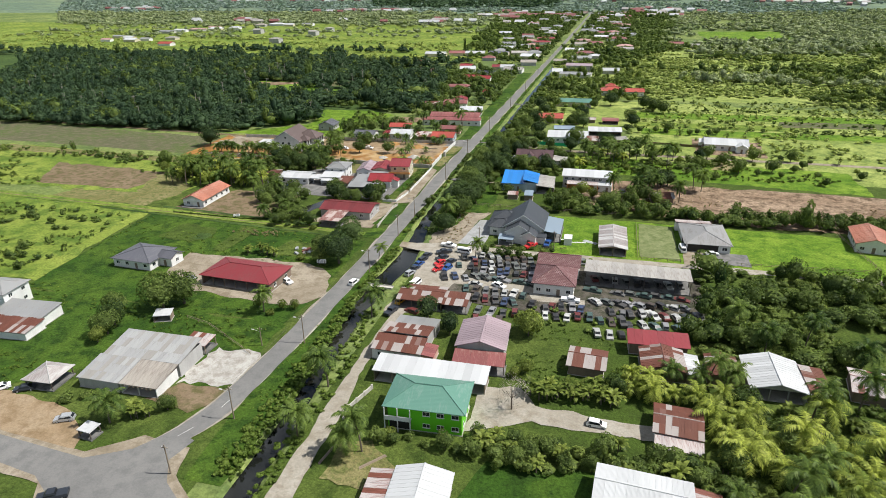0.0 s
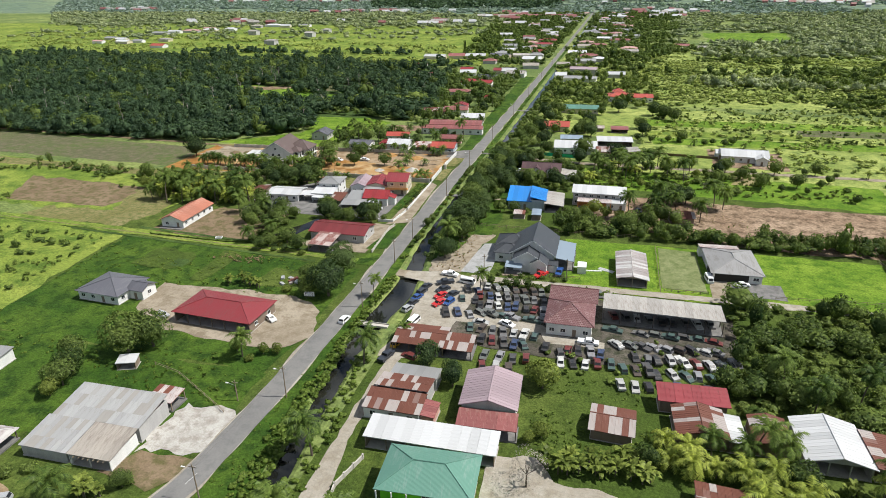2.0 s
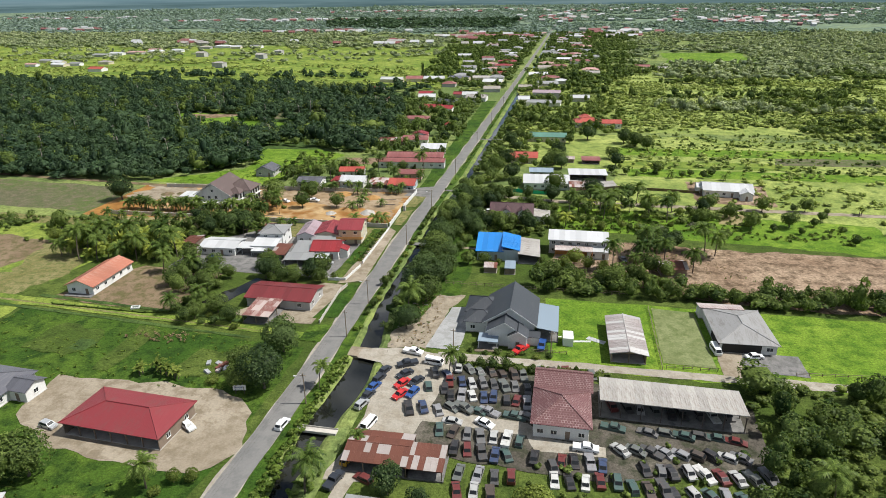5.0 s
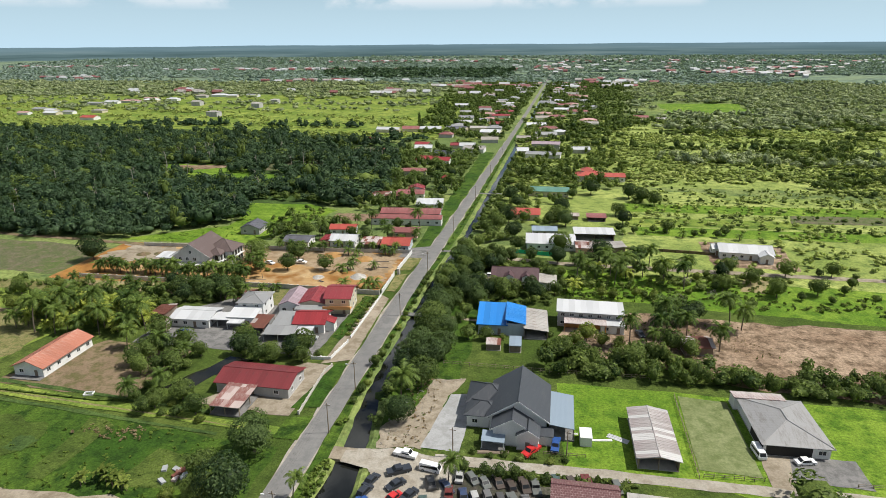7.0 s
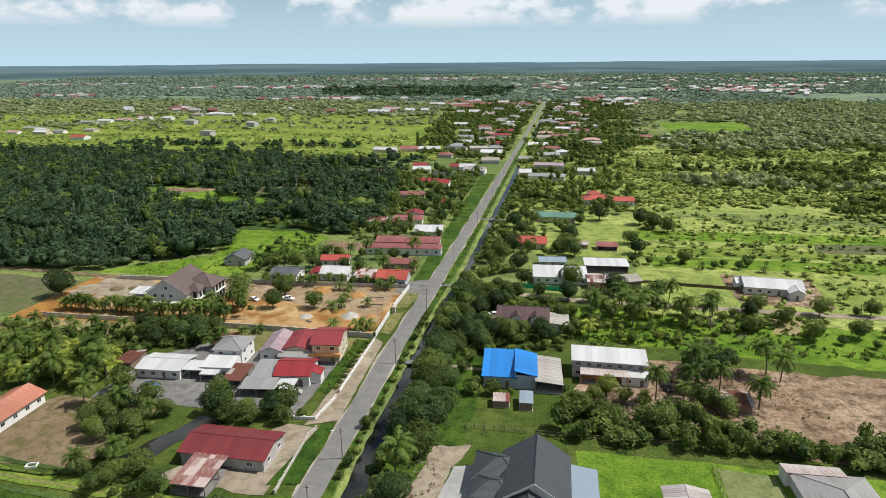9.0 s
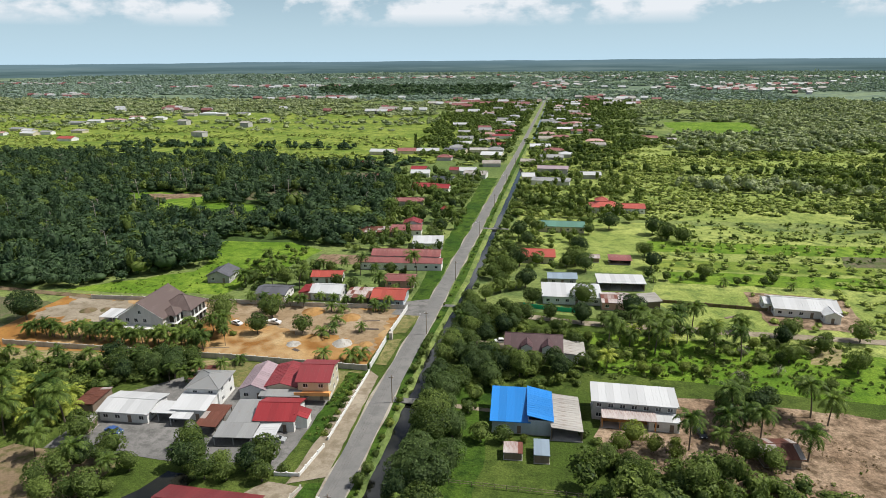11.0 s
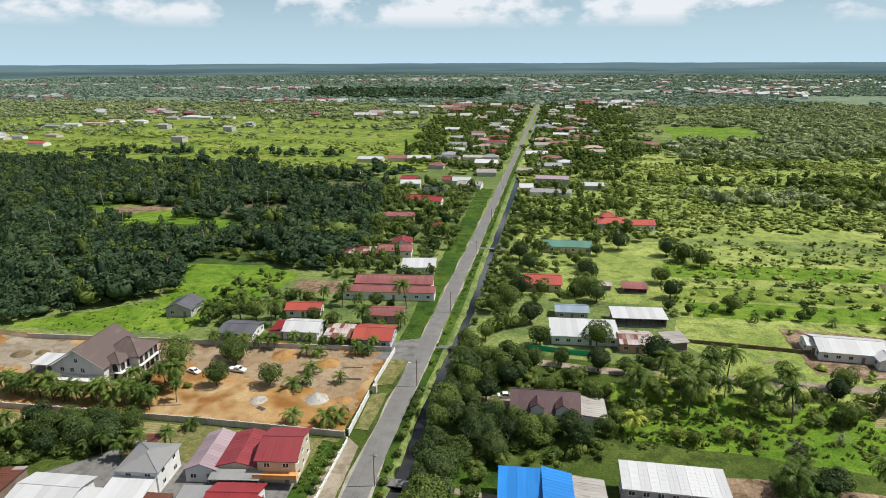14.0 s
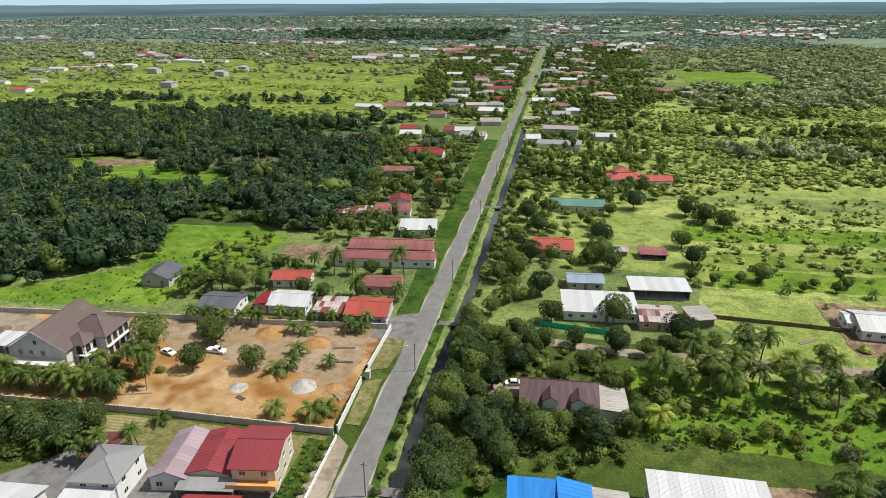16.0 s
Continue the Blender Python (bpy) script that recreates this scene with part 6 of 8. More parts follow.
for u in (0.2, 3.5, 6.8):
    part("post", Shape().box(u - .06, -.05, -0.1, u + .06, .05, 0.6), FENCEW, guard, m=pose(0, 0, 0, 0, 0, -28))

# ---- poles and wires ----


def utility_pole(x, y, lamp=True, h=8.2):
    t = thing("utility_pole", x, y, 0, "slim wooden utility pole beside the road with a street lamp" if lamp else "slim wooden utility pole", "utility pole", "roadside poles")
    part("pole", Shape().tube((0, 0, -0.3), (0, 0, h), 0.15, 0.10, 8), TIMBER, t)
    part("crossarm", Shape().box(-0.7, -0.06, h - 0.7, 0.7, 0.06, h - 0.58), TIMBER, t)
    for u in (-0.6, 0.6):
        part("insulator", Shape().tube((u, 0, h - 0.58), (u, 0, h - 0.38), 0.05, 0.04, 6), TRIMW, t)
    if lamp:
        a = part("lamp_arm", Shape().tube((0, 0, h - 1.4), (-1.7, 0, h - 1.0), 0.035, 0.03, 6), STEEL, t)
        part("lamp_head", Shape().box(-2.3, -0.12, h - 1.06, -1.6, 0.12, h - 0.92), LAMPM, a)


POLES = [(5.4, 89.5), (6.6, 120), (8.2, 162), (7.6, 192), (7.6, 211.8), (7.8, 259), (8.1, 302.5), (9.2, 357), (11.0, 424), (12.2, 490), (13.6, 560), (15, 640)]
for i, (x, y) in enumerate(POLES):
    utility_pole(x, y, i % 2 == 0 or i < 3)
utility_pole(2.6, 72.5, False, 7)
utility_pole(-3.2, 116.3, True, 5.5)
utility_pole(37.5, 188.4, False, 7.5)
utility_pole(62, 193, False, 6.5)
for off in (-0.6, 0.0, 0.6):
    cu = bpy.data.curves.new("wire", "CURVE")
    cu.dimensions, cu.bevel_depth = "3D", 0.012
    sp = cu.splines.new("POLY")
    pts = []
    for (x0, y0), (x1, y1) in zip(POLES[:-1], POLES[1:]):
        for i in range(8):
            f = i / 8
            pts.append((x0 + (x1 - x0) * f + off, y0 + (y1 - y0) * f, 7.85 - 1.6 * f * (1 - f) * (y1 - y0) / 60, 1))
    sp.points.add(len(pts) - 1)
    for p, q in zip(sp.points, pts):
        p.co = q
    cu.materials.append(POSTM)
    tagged(new("power_line", cu), "thin dark power line between poles", "cable", "roadside wires")

# ---- vehicles ----

def car_kind(key, name, profile, L, W, H, cab, glassband, label):
    """A vehicle from its side outline: body, window band, four wheels."""
    b = Shape()
    n = len(profile)
    inset = [0.0 if z < glassband else 0.16 for _, z in profile]
    b.v = [(-W / 2 + i, y, z) for (y, z), i in zip(profile, inset)] + [(W / 2 - i, y, z) for (y, z), i in zip(profile, inset)]
    b.f = [tuple(range(n - 1, -1, -1)), tuple(range(n, 2 * n))] + [(i, (i + 1) % n, n + (i + 1) % n, n + i) for i in range(n)]
    g = Shape()
    y0, y1, z0, z1 = cab
    for sg in (-1, 1):
        xa, xb = sg * (W / 2 - 0.03), sg * (W / 2 - 0.155)
        q = [(xa + 0.03 * sg, y0 + 0.12, z0), (xa + 0.03 * sg, y1 - 0.12, z0), (xb + 0.02 * sg, y1 - 0.5, z1), (xb + 0.02 * sg, y0 + 0.35, z1)]
        g.quad(*(q if sg > 0 else q[::-1]))
    w = Shape().tube((-0.1, 0, 0), (0.1, 0, 0), 0.32, 0.32, 12)
    r = Shape().tube((-0.11, 0, 0), (0.11, 0, 0), 0.18, 0.18, 8)
    l = Shape().box(-0.18, -0.02, -0.07, 0.18, 0.02, 0.07)
    # windscreen and rear pane lie on the sloping parts of the roof
    s, z = Shape(), Shape()
    for i in range(n):
        (ya, za), (yb, zb) = profile[i], profile[(i + 1) % n]
        if min(za, zb) >= glassband - 0.35 and max(za, zb) > glassband and abs(za - zb) > 0.3:
            nx, nz = -(zb - za), (yb - ya)
            m_ = math.hypot(nx, nz)
            ny, nz = nx / m_ * -0.015, nz / m_ * -0.015
            ny = 0.015 if (ya + yb) > 0 else -0.015
            (s if ya + yb < 0 else z).quad((-W / 2 + .2, ya * .92 + yb * .08 + ny, za * .92 + zb * .08 + .012), (W / 2 - .2, ya * .92 + yb * .08 + ny, za * .92 + zb * .08 + .012), (W / 2 - .24, ya * .1 + yb * .9 + ny, za * .1 + zb * .9 + .012), (-W / 2 + .24, ya * .1 + yb * .9 + ny, za * .1 + zb * .9 + .012))
    return b, g, w, r, l, s, z


def make_car(kind, x, y, yaw, paint, label, group="", wheels=True):
    name, (b, g, w, r, l, s, z), L, W = KINDS[kind]
    t = thing(name, x, y, yaw, label, "car", group, z=0.02 if wheels else -0.34)
    key = (kind, paint.name)
    if key not in MESHES:
        MESHES[key] = (b.mesh("body", paint), g.mesh("side_window", CARGLASS), s.mesh("windscreen", CARGLASS), w.mesh("tyre", TYRE), r.mesh("rim", STEEL), l.mesh("headlight", LAMPM), z.mesh("rear_window", CARGLASS))
    mb, mg, ms, mw, mr, ml, mz = MESHES[key]
    part("body", mb, None, t)
    part("side_window", mg, None, t)
    part("windscreen", ms, None, t)
    part("rear_window", mz, None, t)
    if wheels:
        for sx in (-1, 1):
            for sy in (-1, 1):
                q = part("wheel", mw, None, t, m=pose(sx * (W / 2 - 0.1), sy * L * 0.31, 0.32))
                if wheels == 2:
                    part("rim", mr, None, q)
            if wheels == 2:
                part("headlight", ml, None, t, m=pose(sx * (W / 2 - 0.3), -L / 2 - 0.0, 0.7))
    return t


MESHES = {}
SEDAN = [(-2.2, .35), (-2.2, .75), (-1.2, .92), (-.55, 1.42), (.85, 1.45), (1.55, .98), (2.2, .9), (2.2, .35)]
HATCH = [(-2.0, .35), (-2.0, .8), (-1.1, .95), (-.5, 1.5), (1.5, 1.52), (1.95, 1.0), (2.0, .35)]
PICK = [(-2.6, .45), (-2.6, 1.0), (-1.4, 1.12), (-.8, 1.75), (.6, 1.75), (.75, 1.12), (2.6, 1.12), (2.6, .45)]
VAN = [(-2.3, .35), (-2.3, 1.0), (-1.75, 1.85), (2.2, 1.95), (2.3, 1.0), (2.3, .35)]
KINDS = {"sedan": ("car", car_kind("sedan", "car", SEDAN, 4.4, 1.7, 1.45, (-1.1, 1.4, .95, 1.34), .96, ""), 4.4, 1.7),
         "hatch": ("car", car_kind("hatch", "car", HATCH, 4.0, 1.68, 1.5, (-1.0, 1.8, .98, 1.4), .99, ""), 4.0, 1.68),
         "pick": ("pickup_truck", car_kind("pick", "pickup_truck", PICK, 5.2, 1.8, 1.75, (-1.3, .7, 1.15, 1.62), 1.14, ""), 5.2, 1.8),
         "van": ("van", car_kind("van", "van", VAN, 4.6, 1.75, 1.95, (-2.1, 2.2, 1.1, 1.7), 1.05, ""), 4.6, 1.75)}
make_car("pick", -14.2, 62.4, -58, CAR_DARK, "dark pickup truck crossing the junction", "", 2)
make_car("hatch", 6.3, 153.6, 172, CAR_WHITE, "white car parked on the road's edge", "", 2)
make_car("hatch", -29, 80.6, -65, CAR_SILVER, "silver car parked on sandy ground", "", 2)
make_car("sedan", -46.2, 87.2, -60, CAR_DARK, "black car parked on sandy ground", "", 2)
make_car("sedan", -52, 86, -40, CAR_WHITE, "white car parked on sandy ground", "", 2)
make_car("hatch", 78.9, 105.0, 85, CAR_WHITE, "white hatchback on a dirt yard", "", 2)
make_car("sedan", -13.6, 149.7, 60, CAR_WHITE, "white car beside a red-roofed hall", "", 2)
make_car("van", 103.3, 200.6, 8, CAR_WHITE, "white van on a drive", "", 2)
make_car("sedan", 112.2, 199.0, 105, CAR_WHITE, "white car under a house's eaves", "", 2)
make_car("pick", 54.3, 192.6, -35, CAR_RED, "red pickup truck beside a lane", "", 2)
make_car("pick", 59.6, 195.6, -5, CAR_BLUE, "blue truck beside a lane", "", 2)
make_car("pick", 27.3, 186.8, 80, CAR_WHITE, "white pickup truck on the canal crossing", "", 2)
make_car("sedan", -56.0, 234.6, 80, CAR_BLUE, "blue car in a concrete yard", "", 2)
make_car("sedan", -15.0, 237.6, 95, CAR_SILVER, "silver car in a concrete yard", "", 2)
make_car("van", -18.6, 237.6, 20, CAR_WHITE, "white van in a concrete yard", "", 2)
make_car("sedan", -58, 300.3, 70, CAR_WHITE, "white car on the building site", "", 2)
make_car("pick", -45.7, 302.9, 85, CAR_WHITE, "white pickup truck on the building site", "", 2)
make_car("sedan", 33, 300.5, 100, CAR_WHITE, "white car beside a brown house", "", 2)
make_car("sedan", 84.5, 257, 15, CAR_DARK, "dark car on cleared ground", "", 2)
for y_, p_, kind_, w_ in ((163.4, CAR_SILVER, "hatch", "silver"), (166.8, CAR_DARK, "sedan", "dark"), (170.3, CAR_BLUE, "sedan", "blue"), (173.8, CAR_DARK, "hatch", "dark"), (177.2, CAR_DARK, "sedan", "dark")):
    make_car(kind_, 21.6 + 0.1 * (y_ - 170), y_, 160, p_, "%s old car parked along the canal bank" % w_, "cars along the canal", 2)
make_car("van", 24.6, 157.0, 165, CAR_WHITE, "white van beside the canal", "", 2)
make_car("van", 24.2, 150.4, 168, CAR_WHITE, "white van beside the canal", "", 2)
make_car("hatch", 23.6, 145.8, 168, CAR_YELLOW, "yellow car beside the canal", "", 2)
make_car("pick", 23.0, 139.6, 165, CAR_DARK, "dark pickup truck beside the canal", "", 2)
make_car("sedan", 28.6, 168.5, -30, CAR_RED, "red car at the scrapyard's edge", "", 2)
make_car("sedan", 28.0, 172.8, -35, CAR_RED, "dull red car at the scrapyard's edge", "", 2)
make_car("hatch", 31.2, 169.6, -20, CAR_BLUE, "blue car at the scrapyard's edge", "", 2)
make_car("sedan", 27.6, 176.8, -40, CAR_DARK, "dark car at the scrapyard's edge", "", 2)
make_car("pick", 27.2, 181.2, -60, CAR_DARK, "dark pickup truck at the scrapyard's edge", "", 2)
make_car("van", 33.6, 183.0, 80, CAR_WHITE, "white van at the scrapyard's edge", "", 2)
make_car("sedan", 31.0, 174.2, -30, CAR_DARK, "dark car at the scrapyard's edge", "", 2)
make_car("pick", 70.0, 157.0, 88, CAR_WHITE, "white pickup truck in the scrapyard", "", 2)
make_car("sedan", 49, 161.4, 62, CAR_WHITE, "white car on the scrapyard lane", "", 2)
make_car("hatch", -43.5, 144.6, 80, CAR_SILVER, "grey car under a hall's eaves", "", 2)
crng = random.Random(12)


def scrap_row(x0, y0, x1, y1, step, yaw):
    """A row of wrecked cars side by side."""
    L = math.hypot(x1 - x0, y1 - y0)
    n = int(L / step)
    for i in range(n + 1):
        if crng.random() < 0.06:
            continue
        f = i / max(1, n)
        x, y = x0 + (x1 - x0) * f + crng.uniform(-.3, .3), y0 + (y1 - y0) * f + crng.uniform(-.5, .5)
        if any(abs((x - a) * ca + (y - b) * sa) < hw - 0.5 and abs(-(x - a) * sa + (y - b) * ca) < hd - 0.5 and hw < 14 for a, b, ca, sa, hw, hd in FOOT):
            continue
        k_ = crng.choice(("sedan", "sedan", "sedan", "hatch", "hatch", "pick"))
        make_car(k_, x, y, yaw + crng.gauss(0, 7) + crng.choice((0, 180)), CAR_MIX, "worn scrap car in a crowded scrapyard", "scrapyard cars", crng.random() < 0.3)


scrap_row(40, 181.5, 56, 181, 2.5, 20)
scrap_row(39, 176.2, 57, 176, 2.4, 15)
scrap_row(40, 170.8, 57.5, 170.5, 2.4, 10)
scrap_row(41, 165.6, 58, 165.4, 2.5, 70)
scrap_row(40, 157.6, 57, 157, 2.5, 0)
scrap_row(44, 152.2, 84, 153, 2.6, 5)
scrap_row(46, 146.4, 56, 146.6, 2.8, 0)
scrap_row(64, 147.4, 84, 148.2, 2.8, 8)
scrap_row(77, 158, 100, 159, 2.8, 60)
scrap_row(76, 164.5, 100, 165, 3.2, 85)
scrap_row(78, 141, 96, 142.5, 2.8, 5)
scrap_row(76, 172, 100, 172.5, 3.0, 10)
scrap_row(42, 160.8, 44, 160.8, 2.5, 80)
scrap_row(60, 184, 72, 184, 2.6, 10)
scrap_row(64, 151, 66, 151, 2.6, 10)
scrap_row(86, 147.5, 98, 148.5, 2.8, 15)
scrap_row(86, 153.2, 104, 154, 2.7, 20)
scrap_row(46, 141.5, 56, 141.5, 2.7, 5)
scrap_row(31.5, 179, 38, 178.6, 2.6, 15)
scrap_row(34, 172.5, 38, 172.5, 2.5, 12)
scrap_row(31.5, 164.2, 38, 164.6, 2.6, 20)
scrap_row(28, 141, 28.5, 138, 3, 80)

# ---- loose things in yards ----


def stack(x, y, yaw, L, n, material, label):
    t = thing("board_stack", x, y, yaw, label, "boards", "building material")
    for i in range(n):
        part("board", Shape().box(-L / 2 + 0.1 * (i % 3), -0.5 + 0.26 * i, 0, L / 2, -0.28 + 0.26 * i, 0.14 + 0.05 * (i % 2)), material, t, m=pose(0, 0, 0.03))


stack(-12, 303.5, 5, 7, 4, POSTM, "dark timber beams lying on sand")
stack(-13, 310.5, 12, 6, 3, POSTM, "dark timber beams lying on sand")
stack(69, 200, 10, 6.5, 3, TRIMW, "white boards lying on a lawn")
stack(73.4, 201, -25, 5.0, 6, R_WHITE, "white roof sheets lying on a lawn")
stack(46, 191.4, 8, 7, 4, TIMBER, "old timber lying beside a lane")
stack(38, 84.5, 50, 6, 3, TIMBER, "old logs lying on grass")
stack(28.6, 84.5, 80, 6, 2, TIMBER, "old timber poles lying on grass")
stack(110.5, 333.6, 30, 6, 5, TIMBER, "old boards lying on rough ground")
tank = thing("water_tank", 66.2, 199, 2, "white box container standing on a lawn", "container")
part("body", Shape().box(-1.3, -2.0, 0, 1.3, 2.0, 2.3), TRIMW, tank)
part("rim", Shape().box(-1.36, -2.06, 2.3, 1.36, 2.06, 2.42), TRIMW, tank)
sg = thing("sign_board", -8.4, 163.0, 10, "white sign board with illegible writing beside the road", "sign")
for u in (-1.0, 1.0):
    part("post", Shape().box(u - .06, -.06, -.1, u + .06, .06, 2.0), POSTM, sg)
part("board", Shape().box(-1.5, -.05, 1.0, 1.5, .05, 2.4), SIGNM, sg)
for i in range(3):
    part("bar", Shape().box(-1.2, -.065, 2.1 - .4 * i, 1.0 - .2 * i, -.055, 2.2 - .4 * i), CAR_BLUE, sg)
trough = thing("white_basin", -60, 197.5, 20, "white concrete basin in a yard", "basin")
part("rim", Shape().box(-1.2, -.8, 0, 1.2, -.6, .5).box(-1.2, .6, 0, 1.2, .8, .5).box(-1.2, -.6, 0, -1.0, .6, .5).box(1.0, -.6, 0, 1.2, .6, .5), TRIMW, trough, m=pose(0, 0, 0.02))
wk = thing("scrap_heap", -20, 172.5, 30, "heap of scrap metal and old machine parts", "scrap")
for i in range(9):
    part("scrap_piece", Shape().box(-.9, -.5, 0, .9, .5, .5), R_RUSTW if i % 2 else STEEL, wk, m=pose(crng.uniform(-3, 3), crng.uniform(-2.4, 2.4), 0.05, crng.uniform(-12, 12), crng.uniform(-8, 8), crng.uniform(0, 180)))

tarp = thing("tarpaulin_heap", -71.9, 291.6, 20, "bright blue tarpaulin over a heap on sand", "tarpaulin")
part("tarpaulin", Shape().extrude_x([(-0.9, 0), (0.9, 0), (0.7, 0.7), (0.2, 1.0), (-0.5, 0.85)], -1.2, 1.2), R_BLUE, tarp)
mixer = thing("concrete_mixer", -74.6, 290.4, 40, "small orange concrete mixer on the building site", "concrete mixer")
part("drum", Shape().tube((0, 0, 0.7), (0.5, 0, 1.5), 0.5, 0.26, 10), CAR_YELLOW, mixer)
for u in (-0.4, 0.4):
    part("leg", Shape().box(-0.35, u - 0.05, 0, 0.35, u + 0.05, 0.8), STEEL, mixer)
for u, v, w_ in ((-76.5, 291.4, 10), (-78.3, 290.2, 70), (-72.9, 293.4, 30)):
    pal = thing("block_stack", u, v, w_, "stack of pale building blocks on sand", "building blocks", "building material")
    for i in range(4):
        part("block", Shape().box(-0.8, -0.5, 0.02 + 0.21 * i, 0.8 - 0.12 * i, 0.5, 0.22 + 0.21 * i), PALEW if w_ > 20 else PINKW, pal)
stack(-56, 282.2, 14, 9, 2, TIMBER, "long pale timber poles lying on sand")
stack(-30, 284.5, -25, 2.6, 5, POSTM, "dark scraps of timber on orange soil")
stack(62.5, 201.6, 5, 4.2, 2, TRIMW, "white boards lying on a lawn")

# ---- far village along the road ----
frng = random.Random(31)
FAR_ROOFS = [R_ZINC, R_GREYOLD, R_PINK, R_GREYOLD, R_GREY, R_RUST, R_WHITE, R_BRICK]


def far_house(x, y, w, d, rmat=None, wmat=None, h=3.2, windows=True):
    """A plain village house seen from afar: one wall mesh, a roof, a few windows."""
    rmat = rmat or frng.choice(FAR_ROOFS)
    words = {"red_roof": "bright red", "brick_red_roof": "brick-red", "white_roof": "white", "zinc_roof": "pale zinc", "faded_red_roof": "faded red", "rusty_roof": "rusty", "slate_roof": "slate-grey", "mauve_roof": "mauve", "pale_rose_roof": "pale rose", "tan_roof": "tan", "weathered_roof": "weathered grey", "terracotta_roof": "terracotta"}.get(rmat.name, "dull grey")
    t = thing("house", x, y, frng.uniform(-6, 8), "distant village house with a %s roof" % words, "house", "distant village houses")
    a, b, rise = w / 2 - 0.5, d / 2 - 0.5, frng.uniform(1.3, 2.3)
    s = Shape().box(-a, -b, -0.1, a, b, h)
    hip = frng.random() < 0.35
    if not hip:
        s.extrude_x([(-b, h - .02), (b, h - .02), (0, h + rise - .08)], -a, a)
    part("wall", s, wmat or frng.choice((WHITE, WHITE, CREAM, GREYW)), t)
    roof_on(t, w, d, h, "hip" if hip else "gable", "x", rise, rmat, False)
    FOOT.append((x, y, 1.0, 0.0, w / 2, d / 2))
    if windows and y < 560:
        for u in (-0.3, 0.05, 0.33):
            window(t, u * w, -b - 0.01, 1.7, 1.6, 1.2, "s")


far_house(-111, 630, 12, 9, R_RED)
far_house(-86, 571, 16, 12, R_BRICK)
far_house(-40, 536, 17, 13, R_RED)
far_house(-27, 533, 9, 9, R_RED)
far_house(-42, 490, 20, 10, R_PINK)
far_house(-33, 566, 16, 13, R_SLATE)
far_house(-60, 608, 13, 11, R_RED)
far_house(-55, 588, 15, 9, R_WHITE)
far_house(-12, 590, 18, 13, R_GREYOLD)
far_house(-20, 604, 14, 10, R_WHITE)
far_house(-30, 606, 10, 9, R_BRICK)
far_house(-15, 470, 5, 5, R_RED)
far_house(-116, 700, 24, 12, R_WHITE)
far_house(-94, 708, 18, 12, R_PINK)
far_house(-74, 712, 22, 14, R_WHITE)
far_house(-48, 718, 22, 16, R_GREY)
far_house(-26, 724, 18, 14, R_GREYOLD)
far_house(-10, 726, 16, 12, R_ZINC)
far_house(-10, 762, 16, 14, R_RED)
far_house(-14, 842, 22, 16, R_RED)
far_house(-14, 890, 24, 18, R_RED)
far_house(-48, 770, 18, 14, R_WHITE)
far_house(-52, 812, 18, 14, R_ZINC)
far_house(-80, 968, 22, 16, R_WHITE)
far_house(-40, 905, 16, 14)
far_house(46, 610, 24, 14, R_MAUVE, h=5.6)
far_house(45, 572, 28, 14, R_ZINC)
far_house(28, 585, 10, 10, R_WHITE)
far_house(74, 598, 16, 10, R_WHITE)
far_house(60, 926, 24, 18, R_WHITE)
far_house(78, 902, 26, 18, R_PINK)
far_house(48, 1052, 24, 18, R_WHITE)
far_house(97, 960, 24, 16, R_ZINC)
far_house(52, 840, 20, 16, R_PINK)
far_house(44, 1000, 20, 16, R_ZINC)
far_house(60, 985, 22, 16, R_PINK)
for x, y, w, d, r_ in ((-600, 803, 22, 12, R_WHITE), (-585, 815, 16, 10, R_ZINC), (-510, 760, 20, 13, R_VERM), (-558, 838, 18, 12, R_GREYOLD), (-640, 937, 26, 14, R_ZINC), (-632, 962, 22, 12, R_WHITE),
                       (-614, 982, 30, 14, R_ROSE), (-590, 1000, 24, 12, R_WHITE), (-610, 1028, 22, 12, R_ROSE), (-565, 1020, 20, 12, R_WHITE), (-531, 1108, 30, 16, R_WHITE), (-552, 1085, 20, 12, R_TAN),
                       (-500, 1095, 18, 12, R_WHITE), (-470, 1110, 22, 12, R_ZINC), (-640, 800, 16, 10, R_ROSE), (-625, 830, 18, 11, R_WHITE), (-660, 850, 20, 12, R_ZINC)):
    far_house(x, y, w, d, r_, windows=False)
for x, y, w in ((-478, 947, 15), (-375, 813, 16), (-373, 928, 14), (-374, 990, 13)):
    far_house(x, y, w, 12, R_GREYOLD, GREYW, h=6, windows=False)
far_house(148, 842, 18, 14, R_PINK)
far_house(172, 826, 18, 14, R_GREYOLD)
ROWS_OF_HOUSES = [R_ROSE, R_ZINC, R_WHITE, R_GREYOLD, R_ROSE, R_ZINC, R_TAN, R_ZINC, R_WHITE, R_PINK, R_WEATH]
for i in range(74):
    y = 650 + 850 * (i / 74) + frng.uniform(-8, 8)
    x = road_x(y) + (-1, 1)[i % 2] * frng.choice((16, 22, 34, 46, 60, 75)) + frng.uniform(-3, 3)
    if not any(abs(x - q[0]) < q[4] + 8 and abs(y - q[1]) < q[5] + 7 for q in FOOT):
        far_house(x, y, frng.uniform(13, 21), frng.uniform(10, 16), frng.choice(ROWS_OF_HOUSES), windows=False)
far_house(-90, 1400, 190, 18, R_PINK, windows=False)
